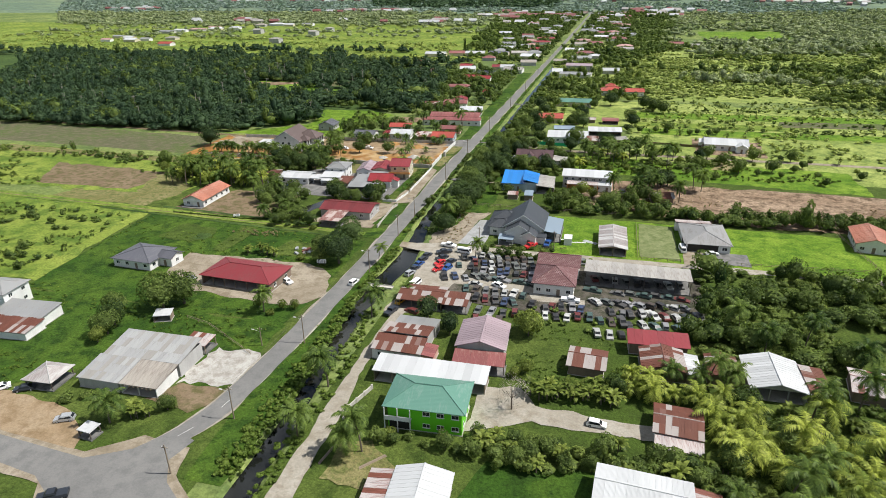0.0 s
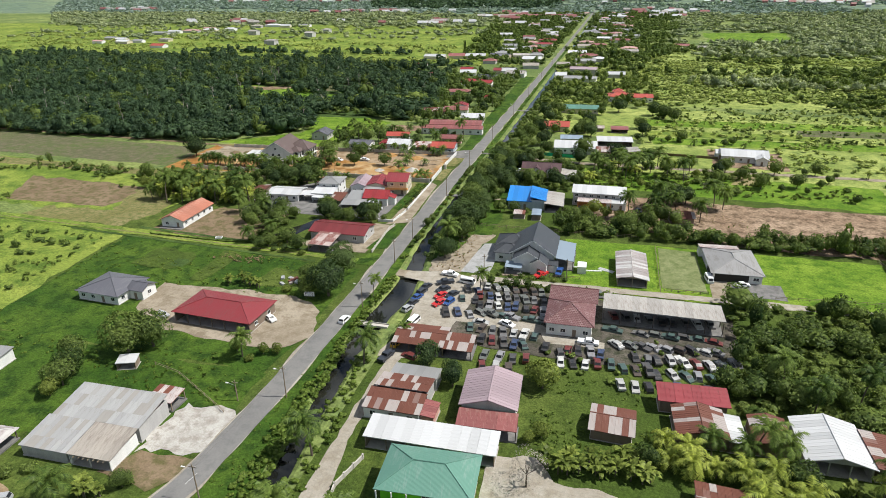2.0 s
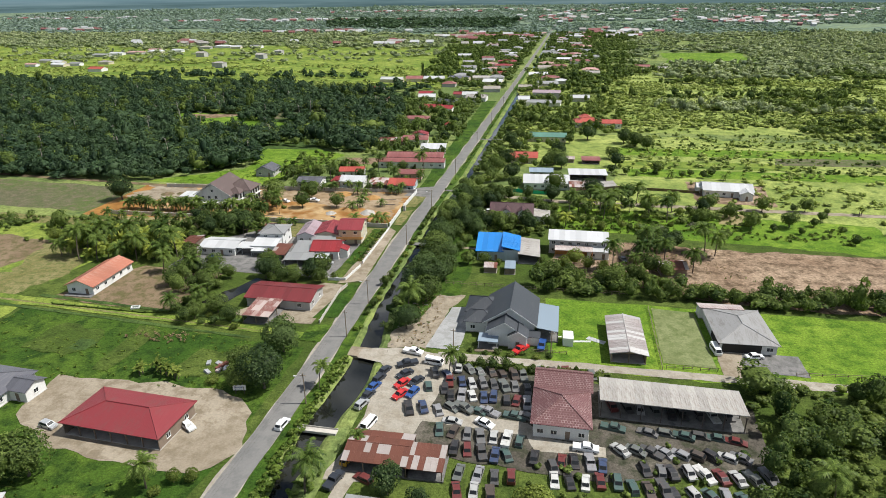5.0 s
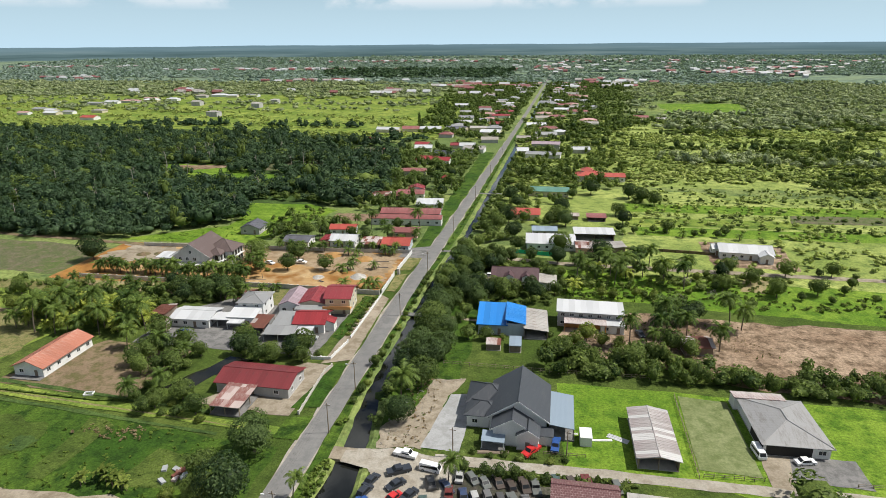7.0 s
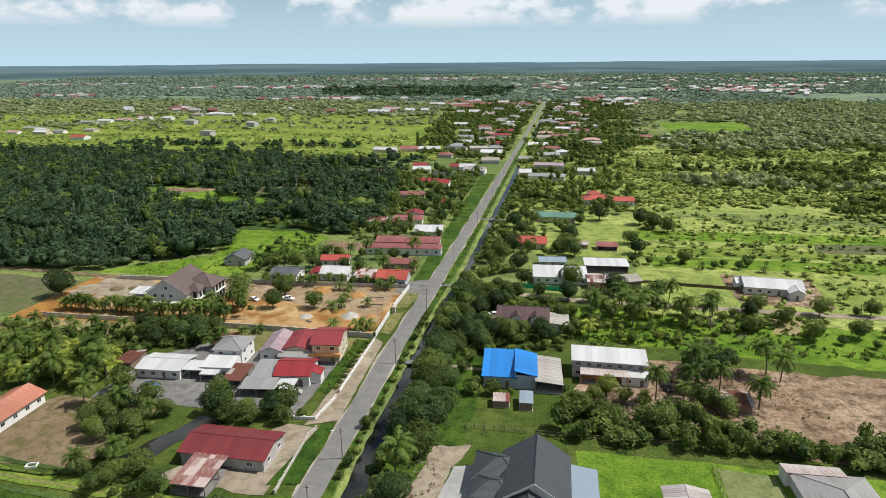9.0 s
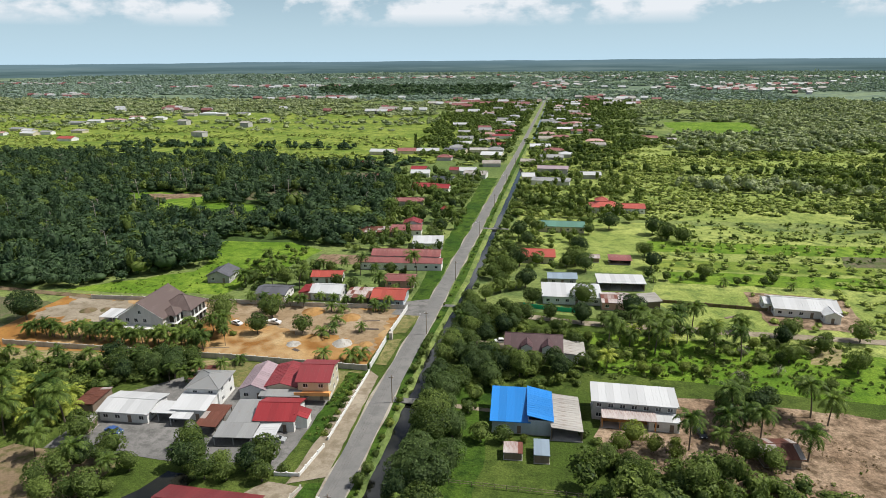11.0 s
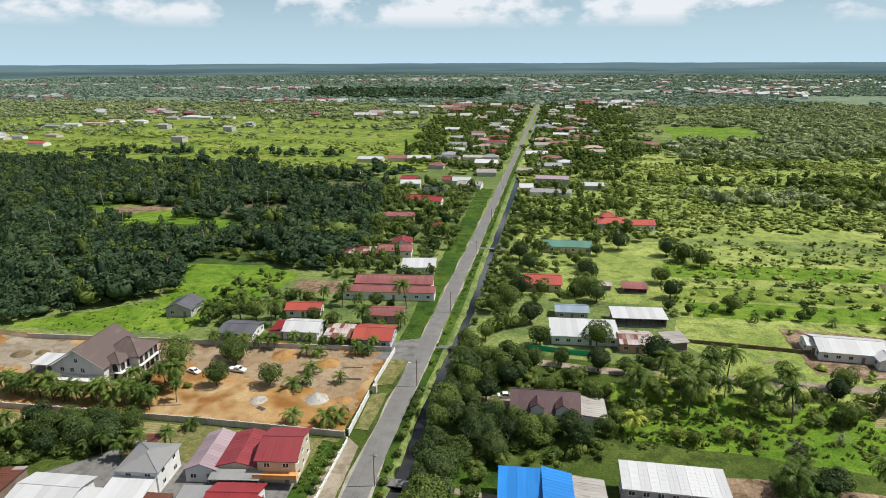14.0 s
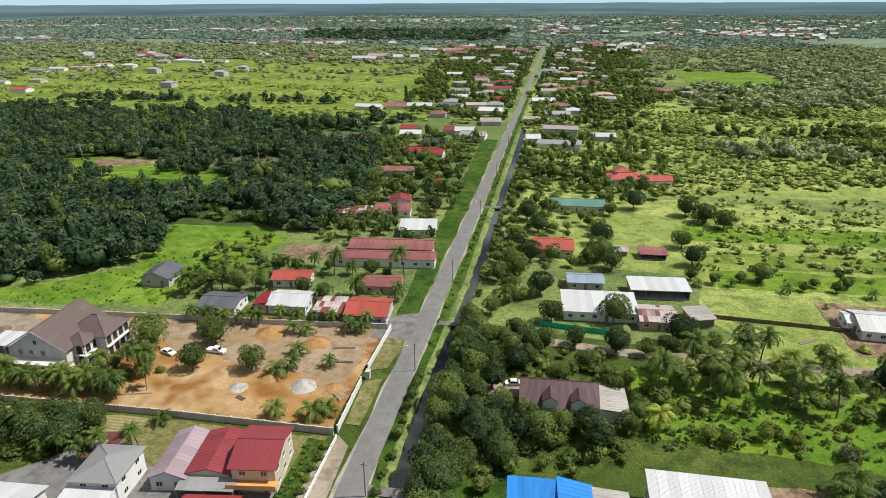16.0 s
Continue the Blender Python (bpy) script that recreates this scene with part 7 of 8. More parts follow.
# villages far out on the plain
for rmat in (R_WHITE, R_GREYOLD, R_PINK):
    s = Shape()
    for cx_, cy_, sx_, sy_, n_ in ((560, 2000, 170, 130, 34), (760, 2350, 260, 160, 24), (-1250, 1620, 120, 60, 10), (-1120, 2150, 160, 60, 14), (-800, 2200, 200, 70, 20),
                                    (-2000, 2450, 320, 90, 18), (-900, 3100, 420, 140, 30), (-480, 1520, 130, 40, 12), (-250, 1180, 90, 40, 8), (40, 2400, 130, 420, 26), (1150, 3000, 500, 260, 40),
                                    (300, 3200, 420, 220, 26), (-350, 3300, 500, 200, 26), (170, 1500, 60, 160, 14), (-600, 1180, 130, 40, 9), (-130, 1330, 60, 120, 12)):
        for i in range(n_ // 2):
            x, y, w, d = cx_ + frng.gauss(0, 0.6) * sx_, cy_ + frng.gauss(0, 0.6) * sy_, frng.uniform(5, 10), frng.uniform(3.5, 6)
            s.box(x - w, y - d, 0, x + w, y + d, 5)
            s.v += [(x - w - 1, y - d - 1, 5), (x + w + 1, y - d - 1, 5), (x + w + 1, y + d + 1, 5), (x - w - 1, y + d + 1, 5), (x - w - 1, y, 8.5), (x + w + 1, y, 8.5)]
            n = len(s.v) - 6
            s.f += [(n, n + 1, n + 5, n + 4), (n + 2, n + 3, n + 4, n + 5), (n + 1, n + 2, n + 5), (n + 3, n, n + 4), (n + 3, n + 2, n + 1, n)]
    tagged(new("distant_village", s.mesh("distant_village", rmat)), "pale houses of far villages on the plain", "village", kind="stuff")

# ---- vegetation: single plants ----
BIG, MID, DARK, SMALL, BUSH, LIMET = (["%s%d" % (k_, i) for i in range(3)] for k_ in ("big", "mid", "dark", "small", "bush", "lime"))
PALM, YPALM, SPALM, BAN = ["palm0", "palm1", "palm2"], ["ypalm0", "ypalm1", "ypalm2"], ["spalm0", "spalm1"], ["ban0", "ban1"]
# west of the road
plants(BIG, [(-40.2, 127.4, 1.1), (-36, 131), (-3.8, 166), (-6, 182), (-9.5, 166, 0.8)])
plants(MID, [(-46.8, 116.4), (-50, 121), (-10.2, 88.8, 0.6), (-13, 173), (-45.4, 112, 1.1)])
plants(LIMET, [(-45, 108, 0.8), (-7.1, 134.3, 0.6), (-3.7, 135.4, 0.6), (-14, 134, 0.5)])
plants(PALM, [(-19.2, 82.2), (-11.4, 132.0, 0.8)])
plants(BAN, [(-15.3, 85.1), (-13.2, 85.6), (-16.6, 86.4), (-30, 167), (-33, 168), (-36, 166.5), (-27, 166)])
plants(BUSH, [(-22, 86), (-10, 90), (-34, 86), (-30, 88), (-9, 131), (-17, 166)])
plants(MID, [(-56.1, 216.9), (-52.9, 208.8), (-61.2, 230.3), (-29.2, 226.9), (-33.6, 231.5), (-13.5, 228.2), (-34.1, 199.1), (-38.8, 194.4, 0.8), (-45, 212), (-50, 226)])
plants(DARK, [(-54, 221), (-58, 213), (-31, 224), (-16, 226)])
plants(BIG, [(-64.2, 303, 1.05), (-133.7, 292.2)])
plants(PALM, [(-57.6, 290.6, 1.05), (-62.6, 293, 0.75), (-66, 287.5, 0.7), (-70.5, 285, 0.72), (-63.5, 284, 0.74), (-58.5, 279.6, 0.85), (-53.5, 284, 0.6)], group="palms on the building site")
plants(BUSH + SMALL, [(-73, 288), (-70, 290, 0.9), (-67, 291), (-64.5, 289), (-61, 288, 0.8), (-60, 294, 0.9), (-55, 292, 0.8), (-68, 294, 0.9)])
plants(["palm1"], [(-62 + 5.2 * i, 322.4 if i > 4 else 318.6, 0.62) for i in range(11)], group="palm row by a wall")
plants(MID, [(-48, 306.8, 1.05), (-47.4, 294.1, 1.0), (-32.6, 296.5, 0.95), (-52.5, 311, 0.9), (-64.3, 267.5), (-67.8, 265.0), (-57.1, 270.7), (-60, 268), (-72, 268)])
fill(YPALM + YPALM + PALM, [(-112, 228), (-92, 226), (-74, 229), (-68, 236), (-72, 246), (-96, 250), (-114, 246)], 3.6, 13, 1.0, "palm grove", 46)
plants(SPALM, [(-18.9, 279.3, 1.2), (-10.5, 279.9, 1.3), (-7.8, 281.8, 1.2), (-42.9, 273), (-25.1, 295.9, 1.3), (-13.5, 300.9), (-23.9, 306.2), (-59.8, 293.5), (-25.6, 316.7), (-29.5, 316.1), (-10.7, 319.1), (-13.8, 318.6), (-22.7, 298.6)], 1.25)
for i in range(26):
    plant(PALM[1] if i % 3 else SPALM[0], -122 + 2.5 * i + PRNG.uniform(-.6, .6), 281.5 - 0.06 * i + PRNG.uniform(-.8, 1.2), PRNG.uniform(0.72, 0.98) if i % 3 else 1.4, "palm row by a wall")
for i in range(22):
    plant(PALM[i % 3], -118 + 3.6 * i + PRNG.uniform(-1, 1), 262 + PRNG.uniform(-3, 3), 0.62, "palms along a garden")
plants(DARK, [(-74, 262), (-69, 265), (-64, 262), (-60, 266), (-57, 262), (-79, 266), (-70, 258), (-55, 268)])
plants(BUSH, [(-4.6, 242 + 3.2 * i, 0.7) for i in range(10)], group="clipped bushes")
fill(SMALL + BUSH + BAN, [(-75, 252), (-60, 262), (-50, 270), (-75, 272), (-92, 262), (-90, 250)], 3.4, 3, limit=24)
fill(MID + SMALL + PALM, [(-70, 222), (-52, 228), (-40, 222), (-42, 200), (-48, 196), (-50, 220)], 4.0, 4, 0.8, limit=16)
fill(MID + SMALL + DARK, [(-32, 226), (-8, 228), (-8, 223), (-30, 219)], 4.2, 5, 0.8, limit=8)
fill(SMALL + MID + PALM, [(-75, 334), (-4, 336), (-4, 342), (-75, 342)], 5, 6, 0.9, limit=14)
fill(SMALL + MID + PALM, [(-75, 350), (-28, 352), (-4, 356), (-6, 362), (-75, 362)], 5.5, 7, 0.9, limit=14)
fill(SMALL + BUSH, [(-120, 236), (-92, 240), (-92, 262), (-120, 262)], 5, 11, limit=18)
fill(DARK + LIMET, [(-130, 236), (-105, 240), (-108, 262), (-135, 262)], 7, 12, 0.9, limit=8)
# east of the road, by the canal
plants(BIG, [(22.1, 242.8), (24.5, 216), (17.9, 289.8), (27.1, 277.7, 0.8), (32.3, 272.3, 0.7), (21.7, 308.7), (18.5, 228, 0.8), (20, 233), (24, 224), (27, 232, 0.8)])
plants(DARK, [(17.5, 281.6), (18, 273, 0.9), (26.3, 276.6), (31.1, 275.6), (29.6, 280), (36.4, 285.8, 0.8), (49.7, 283.1), (51.7, 279), (19, 296), (23, 302), (19, 313), (26, 283), (44, 283, 0.8), (40, 279)])
plants(BIG, [(75.6, 326.7, 0.9), (58.6, 319.5, 0.8), (59.4, 337.0, 0.9), (103.9, 431.9), (77, 447), (110, 425, 0.8), (98, 440, 0.9)])
plants(MID, [(27.0, 306.1), (32.5, 322.8), (19, 328.5), (21, 322), (28.6, 345.1), (41.6, 334), (37.6, 283), (38.5, 433.1), (89.3, 400.3), (109.3, 372.7), (26.6, 374.0), (54.1, 380.4), (25, 318), (31, 314), (36, 316), (24, 336), (28, 352), (24, 360)])
plants(PALM, [(21.2, 206.7), (20, 104.6), (20.8, 87.8), (18.6, 136.2), (24.5, 150, 0.6), (32.7, 85.2), (35.1, 86.6), (20.5, 305.0), (20, 201, 0.8), (8.9, 168.5, 0.7), (38, 180, 0.8)])
plants(PALM, [(80.6, 249.8), (96.6, 273.5), (95.7, 261.4), (113.2, 269.3), (90.5, 257.4), (93, 262), (98, 257, 0.9), (116, 266), (106, 250), (88, 252, 0.8)])
plants(DARK, [(103.0, 271.0), (94.5, 270.0), (100, 268), (92, 266)], 0.9)
plants(PALM + YPALM, [(64.9, 288.5), (74.0, 309.9), (81.4, 313.6), (87.7, 312.1), (94.8, 321.1), (102.6, 322.4), (104.4, 298.9), (72.9, 303.8), (78.7, 304.7), (84.4, 305.7), (97.7, 318.3), (68, 312), (91, 309)], 0.9)
plants(MID, [(129.7, 308.2), (144.6, 318.1), (149.8, 300.2), (161.9, 320.9), (118, 300), (135, 296), (124, 318)])
plants(LIMET, [(45.0, 285.2), (60.1, 305.1), (68.0, 293.0), (74.3, 286.2), (78.5, 285.1), (86.0, 288.1), (92.4, 287.3), (110.6, 308.6), (42.9, 247.0, 0.6), (40, 246, 0.5)], 0.7)
plants(LIMET, [(68, 250.5, 1.0), (64.5, 247, 0.8), (72.5, 247.5, 0.8), (77, 246, 0.7)])
plants(MID, [(38, 246, 0.6), (58, 286, 0.7), (61, 291, 0.7), (92, 247, 1.0), (97, 245, 0.9), (61, 240), (66, 238, 0.9), (86, 240, 0.9), (80, 236)])
plants(BUSH, [(60, 249), (78, 252), (82, 244), (57, 252, 0.8)])
plants(DARK, [(33.7, 138.6), (41.3, 132.5, 0.8), (40, 136, 0.7)], 0.9)
plants(LIMET, [(61.0, 136.3, 1.3), (59.5, 139, 1.0), (62.5, 120, 0.6), (60, 118, 0.5)])
plants(PALM, [(117, 141, 1.1), (127, 146), (137, 139, 1.1), (150, 152), (112, 147, 0.9), (160, 146, 1.1), (131, 121, 1.1), (121, 116)], group="palms in a thicket")
plants(["grey0"], [(61.3, 106.2), (118, 108, 0.8), (100, 284, 0.5), (112, 290, 0.5), (106, 302, 0.5)])
plants(BAN, [(67.3, 111.6), (70.3, 111.8), (73.3, 112.1), (76.8, 112.9), (79.4, 113.2), (72, 114.6), (75, 115), (68.6, 114), (82, 113), (64.5, 113), (81, 116), (78, 117)], 1.1)
fill(SMALL + BUSH + BAN + SMALL, [(56, 90), (70, 90), (102, 92), (102, 99), (66, 97), (56, 96)], 2.8, 21, 1.0, limit=40)
fill(YPALM + PALM + LIMET + BAN + MID, [(100, 82), (124, 84), (150, 96), (190, 124), (150, 122), (122, 118), (104, 118), (102, 104)], 5, 22, 1.0, limit=44)
fill(PALM + YPALM + MID, [(82, 116), (106, 115), (106, 128), (84, 124)], 3.8, 23, 0.9, limit=20)
fill(SMALL + BUSH + BAN, [(60, 282), (190, 284), (190, 322), (60, 324)], 8, 27, 1.0, limit=30)
fill(SPALM + SMALL, [(86, 366), (140, 362), (140, 372), (86, 374)], 5, 30, limit=12)
fill(SMALL + BUSH, [(23, 236), (33, 236), (33, 270), (22, 270)], 5, 33, limit=6)
fill(BUSH + SMALL, [(8.4, 204), (10, 204), (10.4, 300), (8.6, 300)], 4, 34, 0.7, limit=22)

plants(BIG, [(21, 262, 0.9), (24, 268, 0.8), (20, 250), (26, 246, 0.7), (19, 221, 0.9), (22.5, 199, 0.7)])
plants(DARK, [(18, 258), (23, 256, 0.9), (17.5, 266), (22, 284), (31, 290, 0.8), (24, 292), (28, 298), (33, 306), (20, 318), (30, 284), (35, 279)])
fill(BUSH + SMALL, [(36, 90), (56, 91), (57, 94), (37, 93.5)], 2.4, 71, 0.9, limit=9)
fill(BUSH, [(40, 188.5), (62, 189.5), (62, 192), (40, 191)], 3.0, 72, 0.7, limit=7)
fill(BUSH + SMALL, [(40, 183), (58, 183), (58, 185.5), (40, 185.5)], 3.0, 73, 0.8, limit=6)
fill(SMALL + BUSH + MID, [(-34, 196), (-24, 193), (-22, 190), (-46, 192), (-46, 200), (-36, 204)], 3.6, 74, 0.8, limit=10)
plants(YPALM, [(126.2, 97), (119.1, 98), (112.1, 97), (105.6, 99), (122, 103), (116, 105), (130, 104), (109, 104), (128, 92), (121, 91), (133, 98), (102, 110), (108, 111)], 1.25)
plants(DARK + MID, [(44, 303), (36, 309), (50, 311), (66, 319), (72, 321), (84, 325), (92, 327), (98, 311), (56, 300), (29, 318), (40, 318), (48, 321), (110, 322), (120, 312)], 0.85)
plants(PALM, [(70, 306), (77, 317), (84, 310), (90, 316), (98, 304), (66, 300), (108, 312), (80, 300)], 1.05)
plants(BIG + MID, [(38, 352), (30, 366), (34, 378), (58, 384), (62, 376), (30, 392), (36, 410), (31, 424), (60, 400), (56, 420), (66, 436), (34, 448), (90, 384), (106, 440)], 0.85)
plants(DARK + PALM, [(-24, 450), (-16, 446), (-10, 430), (-8, 452), (-20, 470), (-30, 446), (-12, 480), (-22, 486), (-36, 470), (-44, 452), (-30, 512), (-16, 506), (-50, 520), (-26, 552)], 1.0)
# ---- vegetation: what nobody could count ----
for q in ((-236, 468, -172, 500), (-190, 440, -120, 468), (-150, 490, -110, 512), (-108, 560, -78, 600), (-64, 366, -36, 386), (-158, 574, -76, 600), (138, 140, 168, 158), (53, 99, 92, 108)):
    keep_clear(*q)
for q in ((20, 319, 62, 327), (60, 316, 210, 323.5), (89, 324, 121, 352), (27, 288, 36, 301), (188, 905, 300, 1055), (330, 690, 420, 720), (150, 640, 230, 662)):
    keep_clear(*q)
FOREST = [(-117, 399), (-80, 402), (-62, 392), (-46, 398), (-42, 440), (-52, 480), (-75, 600), (-130, 632), (-600, 645), (-480, 480), (-330, 318), (-150, 322), (-107, 352), (-109, 372)]
woods("forest", "dense dark green forest", FOREST, 5.4, 1, 8.6, 4.3, 7, 115, 0.62, WOODS, 0.97, 1, 0.10)
woods("forest", "lighter green trees in the forest", FOREST, 8.5, 64, 8.8, 4.0, 6, 110, 0.60, HEDGEL, 0.9, 1, 0.44)
woods("forest", "dark trees along the forest's front edge", [(-330, 316), (-146, 321), (-128, 331), (-113, 346), (-101, 363), (-104, 378), (-116, 396), (-126, 396), (-134, 352), (-162, 338), (-330, 334)], 4.6, 65, 7.6, 3.6, 6, 120, 0.48, WOODS, 0.95, 1)
woods("scrub", "rough bushes on a meadow's edge", [(-92, 352), (-68, 346), (-62, 388), (-78, 388)], 3.2, 66, 2.0, 1.7, 4, 60, 0.28, SCRUB, 0.75, 1, 0.4, False, 0.5)
snags = Shape()
srng = random.Random(8)
for i in range(70):
    x, y = srng.uniform(-420, -60), srng.uniform(335, 600)
    if inside(x, y, FOREST):
        h, lx, ly = srng.uniform(8.5, 12.5), srng.uniform(-0.8, 0.8), srng.uniform(-0.8, 0.8)
        snags.tube((x, y, 0), (x + lx, y + ly, h), 0.26, 0.12, 6)
        for q in range(5):
            a, z = srng.uniform(0, 6.283), h * srng.uniform(0.7, 1.0)
            snags.tube((x + lx * z / h, y + ly * z / h, z), (x + lx + 1.9 * math.cos(a), y + ly + 1.9 * math.sin(a), z + srng.uniform(0.6, 1.8)), 0.09, 0.03, 4, False)
tagged(new("bare_trunks", snags.mesh("bare_trunks", TWIG)), "pale bare trunks standing out of the forest", "tree trunks", kind="stuff")
woods("garden_trees", "dark garden trees between village houses", [(-62, 384), (-4, 384), (0, 500), (-8, 600), (-78, 600), (-54, 470)], 6.0, 60, 6.5, 3.1, 6, 150, 0.40, HEDGEL, 0.85)
woods("garden_trees", "garden trees between houses", [(22, 330), (62, 372), (62, 440), (110, 480), (100, 600), (26, 600)], 7.5, 61, 6, 2.9, 6, 200, 0.36, SCRUB, 0.75)
woods("forest_edge", "lighter shrubs along the forest edge", [(-117, 402), (-80, 404), (-62, 394), (-50, 420), (-55, 480), (-75, 600), (-130, 632), (-480, 645), (-330, 320), (-150, 324), (-108, 354), (-110, 374)], 6, 13, 4.5, 3.0, 5, 80, 0.45, HEDGEL, 0.7, 1, 0.45)
woods("woods", "tree belt at the edge of the meadow", [(-70, 630), (-60, 660), (-1200, 715), (-900, 640)], 8, 2, 7, 5, 5, 60, 0.95, WOODS, 0.8, 1, 0.42)
woods("scrub", "patchy green scrub", [(24, 470), (300, 460), (500, 800), (26, 800)], 4.6, 3, 2.2, 3.0, 3, 40, 0.52, LIGHTSCRUB, 0.95, 1, 0.42)
woods("woods", "dark trees scattered over scrubland", [(24, 470), (320, 460), (560, 860), (26, 860)], 7.0, 33, 6, 4.2, 5, 70, 0.70, HEDGEL, 0.95, 1, 0.72)
woods("woods", "long dark band of trees across scrubland", [(112, 545), (280, 552), (292, 588), (118, 582)], 7, 54, 6.5, 4.4, 4, 65, 0.68, MIDLEAF_HAZY, 0.9, gaps=0.3)
woods("woods", "dark woods behind scrubland", [(150, 740), (480, 760), (700, 1300), (600, 1600), (330, 1180), (190, 900)], 10, 55, 7, 7, 5, 50, 1.15, MIDLEAF_HAZY, 0.95, 1, 0.45)
woods("scrub", "patchy green scrub", [(92, 322), (230, 330), (320, 462), (100, 460)], 5.0, 4, 2.0, 1.9, 3, 40, 0.40, LIGHTSCRUB, 0.7, gaps=0.45)
woods("scrub", "low crops and bushes", [(-330, 640), (-20, 640), (-16, 800), (-900, 1000), (-900, 660)], 8, 34, 2.2, 3.6, 3, 30, 0.86, LIGHTSCRUB, 0.7, 1, 0.45)
woods("woods", "orchards and trees round the village", [(16, 620), (130, 700), (200, 1500), (28, 1500)], 7.5, 5, 6, 4.2, 4, 45, 0.85, HEDGEL, 0.85, 1, 0.2)
woods("woods", "orchards and trees round the village", [(4, 640), (12, 1500), (-180, 1500), (-90, 700)], 7.5, 35, 6, 4.2, 4, 45, 0.85, HEDGEL, 0.85, 1, 0.2)
woods("woods", "distant orchards", [(130, 800), (180, 1500), (1000, 1500), (520, 800)], 13, 36, 6, 9, 4, 35, 1.7, MIDLEAF_HAZY, 0.95, 1, 0.46)
woods("woods", "distant orchards", [(-150, 1080), (-100, 1500), (-1400, 1500), (-1000, 1080)], 13, 6, 6, 9, 4, 35, 1.7, MIDLEAF_HAZY, 0.95, 1, 0.36)
# far woods, their haze painted into the leaf colour
woods("woods", "distant woods on the plain", [(-1400, 1500), (1050, 1500), (1900, 2800), (-2600, 2800)], 23, 7, 4.5, 17, 3, 18, 3.4, FARLEAF_HAZY, 0.95, 1, 0.30, False, 5.0)
woods("woods", "distant woods on the plain", [(-2600, 2800), (1900, 2800), (2900, 4500), (-3200, 4500)], 46, 8, 5, 34, 3, 14, 6.5, FARLEAF_HAZY, 0.95, 1, 0.30, False, 9.0)
woods("woods", "thicket of trees on the plain", [(380, 600), (520, 700), (900, 1300), (600, 1100)], 12, 15, 8, 7.0, 4, 35, 1.5, MIDLEAF_HAZY, 0.9, 1, 0.15)
woods("woods", "dark plantation beside the road", [(-560, 1700), (-80, 1700), (-100, 2250), (-760, 2250)], 22, 37, 10, 15, 3, 20, 3.2, WOODS, 0.98)
woods("scrub", "scrub across open fields", [(-330, 133), (-98, 138), (-100, 190), (-330, 190)], 2.6, 16, 1.0, 1.3, 3, 45, 0.26, SCRUB, 0.8, 0, 0.5, False, 0.5)
woods("scrub", "dark bushes across open fields", [(-330, 133), (-98, 138), (-100, 190), (-330, 190)], 5, 116, 2.2, 1.9, 4, 70, 0.28, HEDGEL, 0.7, 1, 0.6, False, 0.5)
woods("scrub", "scrub across garden land", [(-330, 240), (-96, 240), (-96, 266), (-330, 266)], 3, 17, 1.8, 1.6, 4, 55, 0.28, SCRUB, 0.8, 1, 0.35)
woods("scrub", "dark bushes across garden land", [(-330, 236), (-96, 238), (-96, 268), (-330, 268)], 5, 117, 3.2, 2.2, 5, 80, 0.30, HEDGEL, 0.6, 1, 0.45)
woods("scrub", "scrub across garden land", [(-330, 204), (-110, 208), (-110, 240), (-330, 240)], 3, 38, 1.3, 1.4, 3, 52, 0.27, SCRUB, 0.7, 0, 0.48)
THICKET = [(92, 134), (126, 135), (200, 146), (235, 194), (130, 188), (106, 184), (104, 154)]
woods("thicket", "dense thicket of dark trees", THICKET, 5.2, 18, 6.6, 3.4, 8, 330, 0.27, HEDGEL, 0.9, 2, 0.2)
woods("thicket", "dense thicket of light green bushes", THICKET, 2.9, 118, 2.6, 2.0, 5, 110, 0.24, SCRUB, 0.85)
woods("thicket", "dense thicket of bushes", [(98, 84), (126, 82), (190, 110), (200, 146), (126, 134), (130, 118), (104, 118)], 2.8, 39, 2.2, 1.9, 5, 120, 0.22, SCRUB, 0.85)
woods("scrub", "low bushes beside a lane", [(38, 183.2), (74, 184.6), (74, 187), (38, 185.6)], 2.0, 95, 1.3, 1.1, 3, 50, 0.22, HEDGEL, 0.8)
woods("scrub", "weeds between scrap cars", [(58, 139), (104, 143), (106, 166), (84, 162), (60, 150)], 3.0, 96, 1.3, 1.2, 3, 50, 0.22, HEDGEL, 0.4)
woods("scrub", "bushes behind a scrapyard house", [(60, 181.5), (76, 182), (76, 186), (60, 185)], 2.2, 97, 1.6, 1.2, 3, 50, 0.22, HEDGEL, 0.7)
woods("thicket", "garden undergrowth", [(56, 88), (104, 90), (104, 97), (58, 94)], 2.4, 40, 2.4, 1.6, 5, 140, 0.23, SCRUB, 0.85)
woods("tufts", "rough grass in a garden", [(60, 116), (70, 117), (88, 121), (88, 142), (62, 143), (60, 130)], 1.5, 41, 0.45, 0.8, 3, 22, 0.18, GRASSB, 0.8, 0, 0.3, False, 0.3)
woods("thicket", "garden thicket", [(56, 227), (108, 229), (108, 236), (78, 243), (56, 241)], 3.0, 19, 4.8, 2.5, 6, 220, 0.27, HEDGEL, 0.92)
woods("hedge", "thick green hedge of bushes", [(104, 225), (230, 233), (230, 246), (140, 238), (106, 236)], 2.8, 20, 4.6, 2.5, 6, 220, 0.27, HEDGEL, 0.97)
woods("scrub", "overgrown gardens with bushes", [(58, 282), (200, 284), (200, 320), (60, 322)], 2.4, 21, 0.9, 1.3, 4, 78, 0.22, SCRUB, 0.85, 0, 0.42)
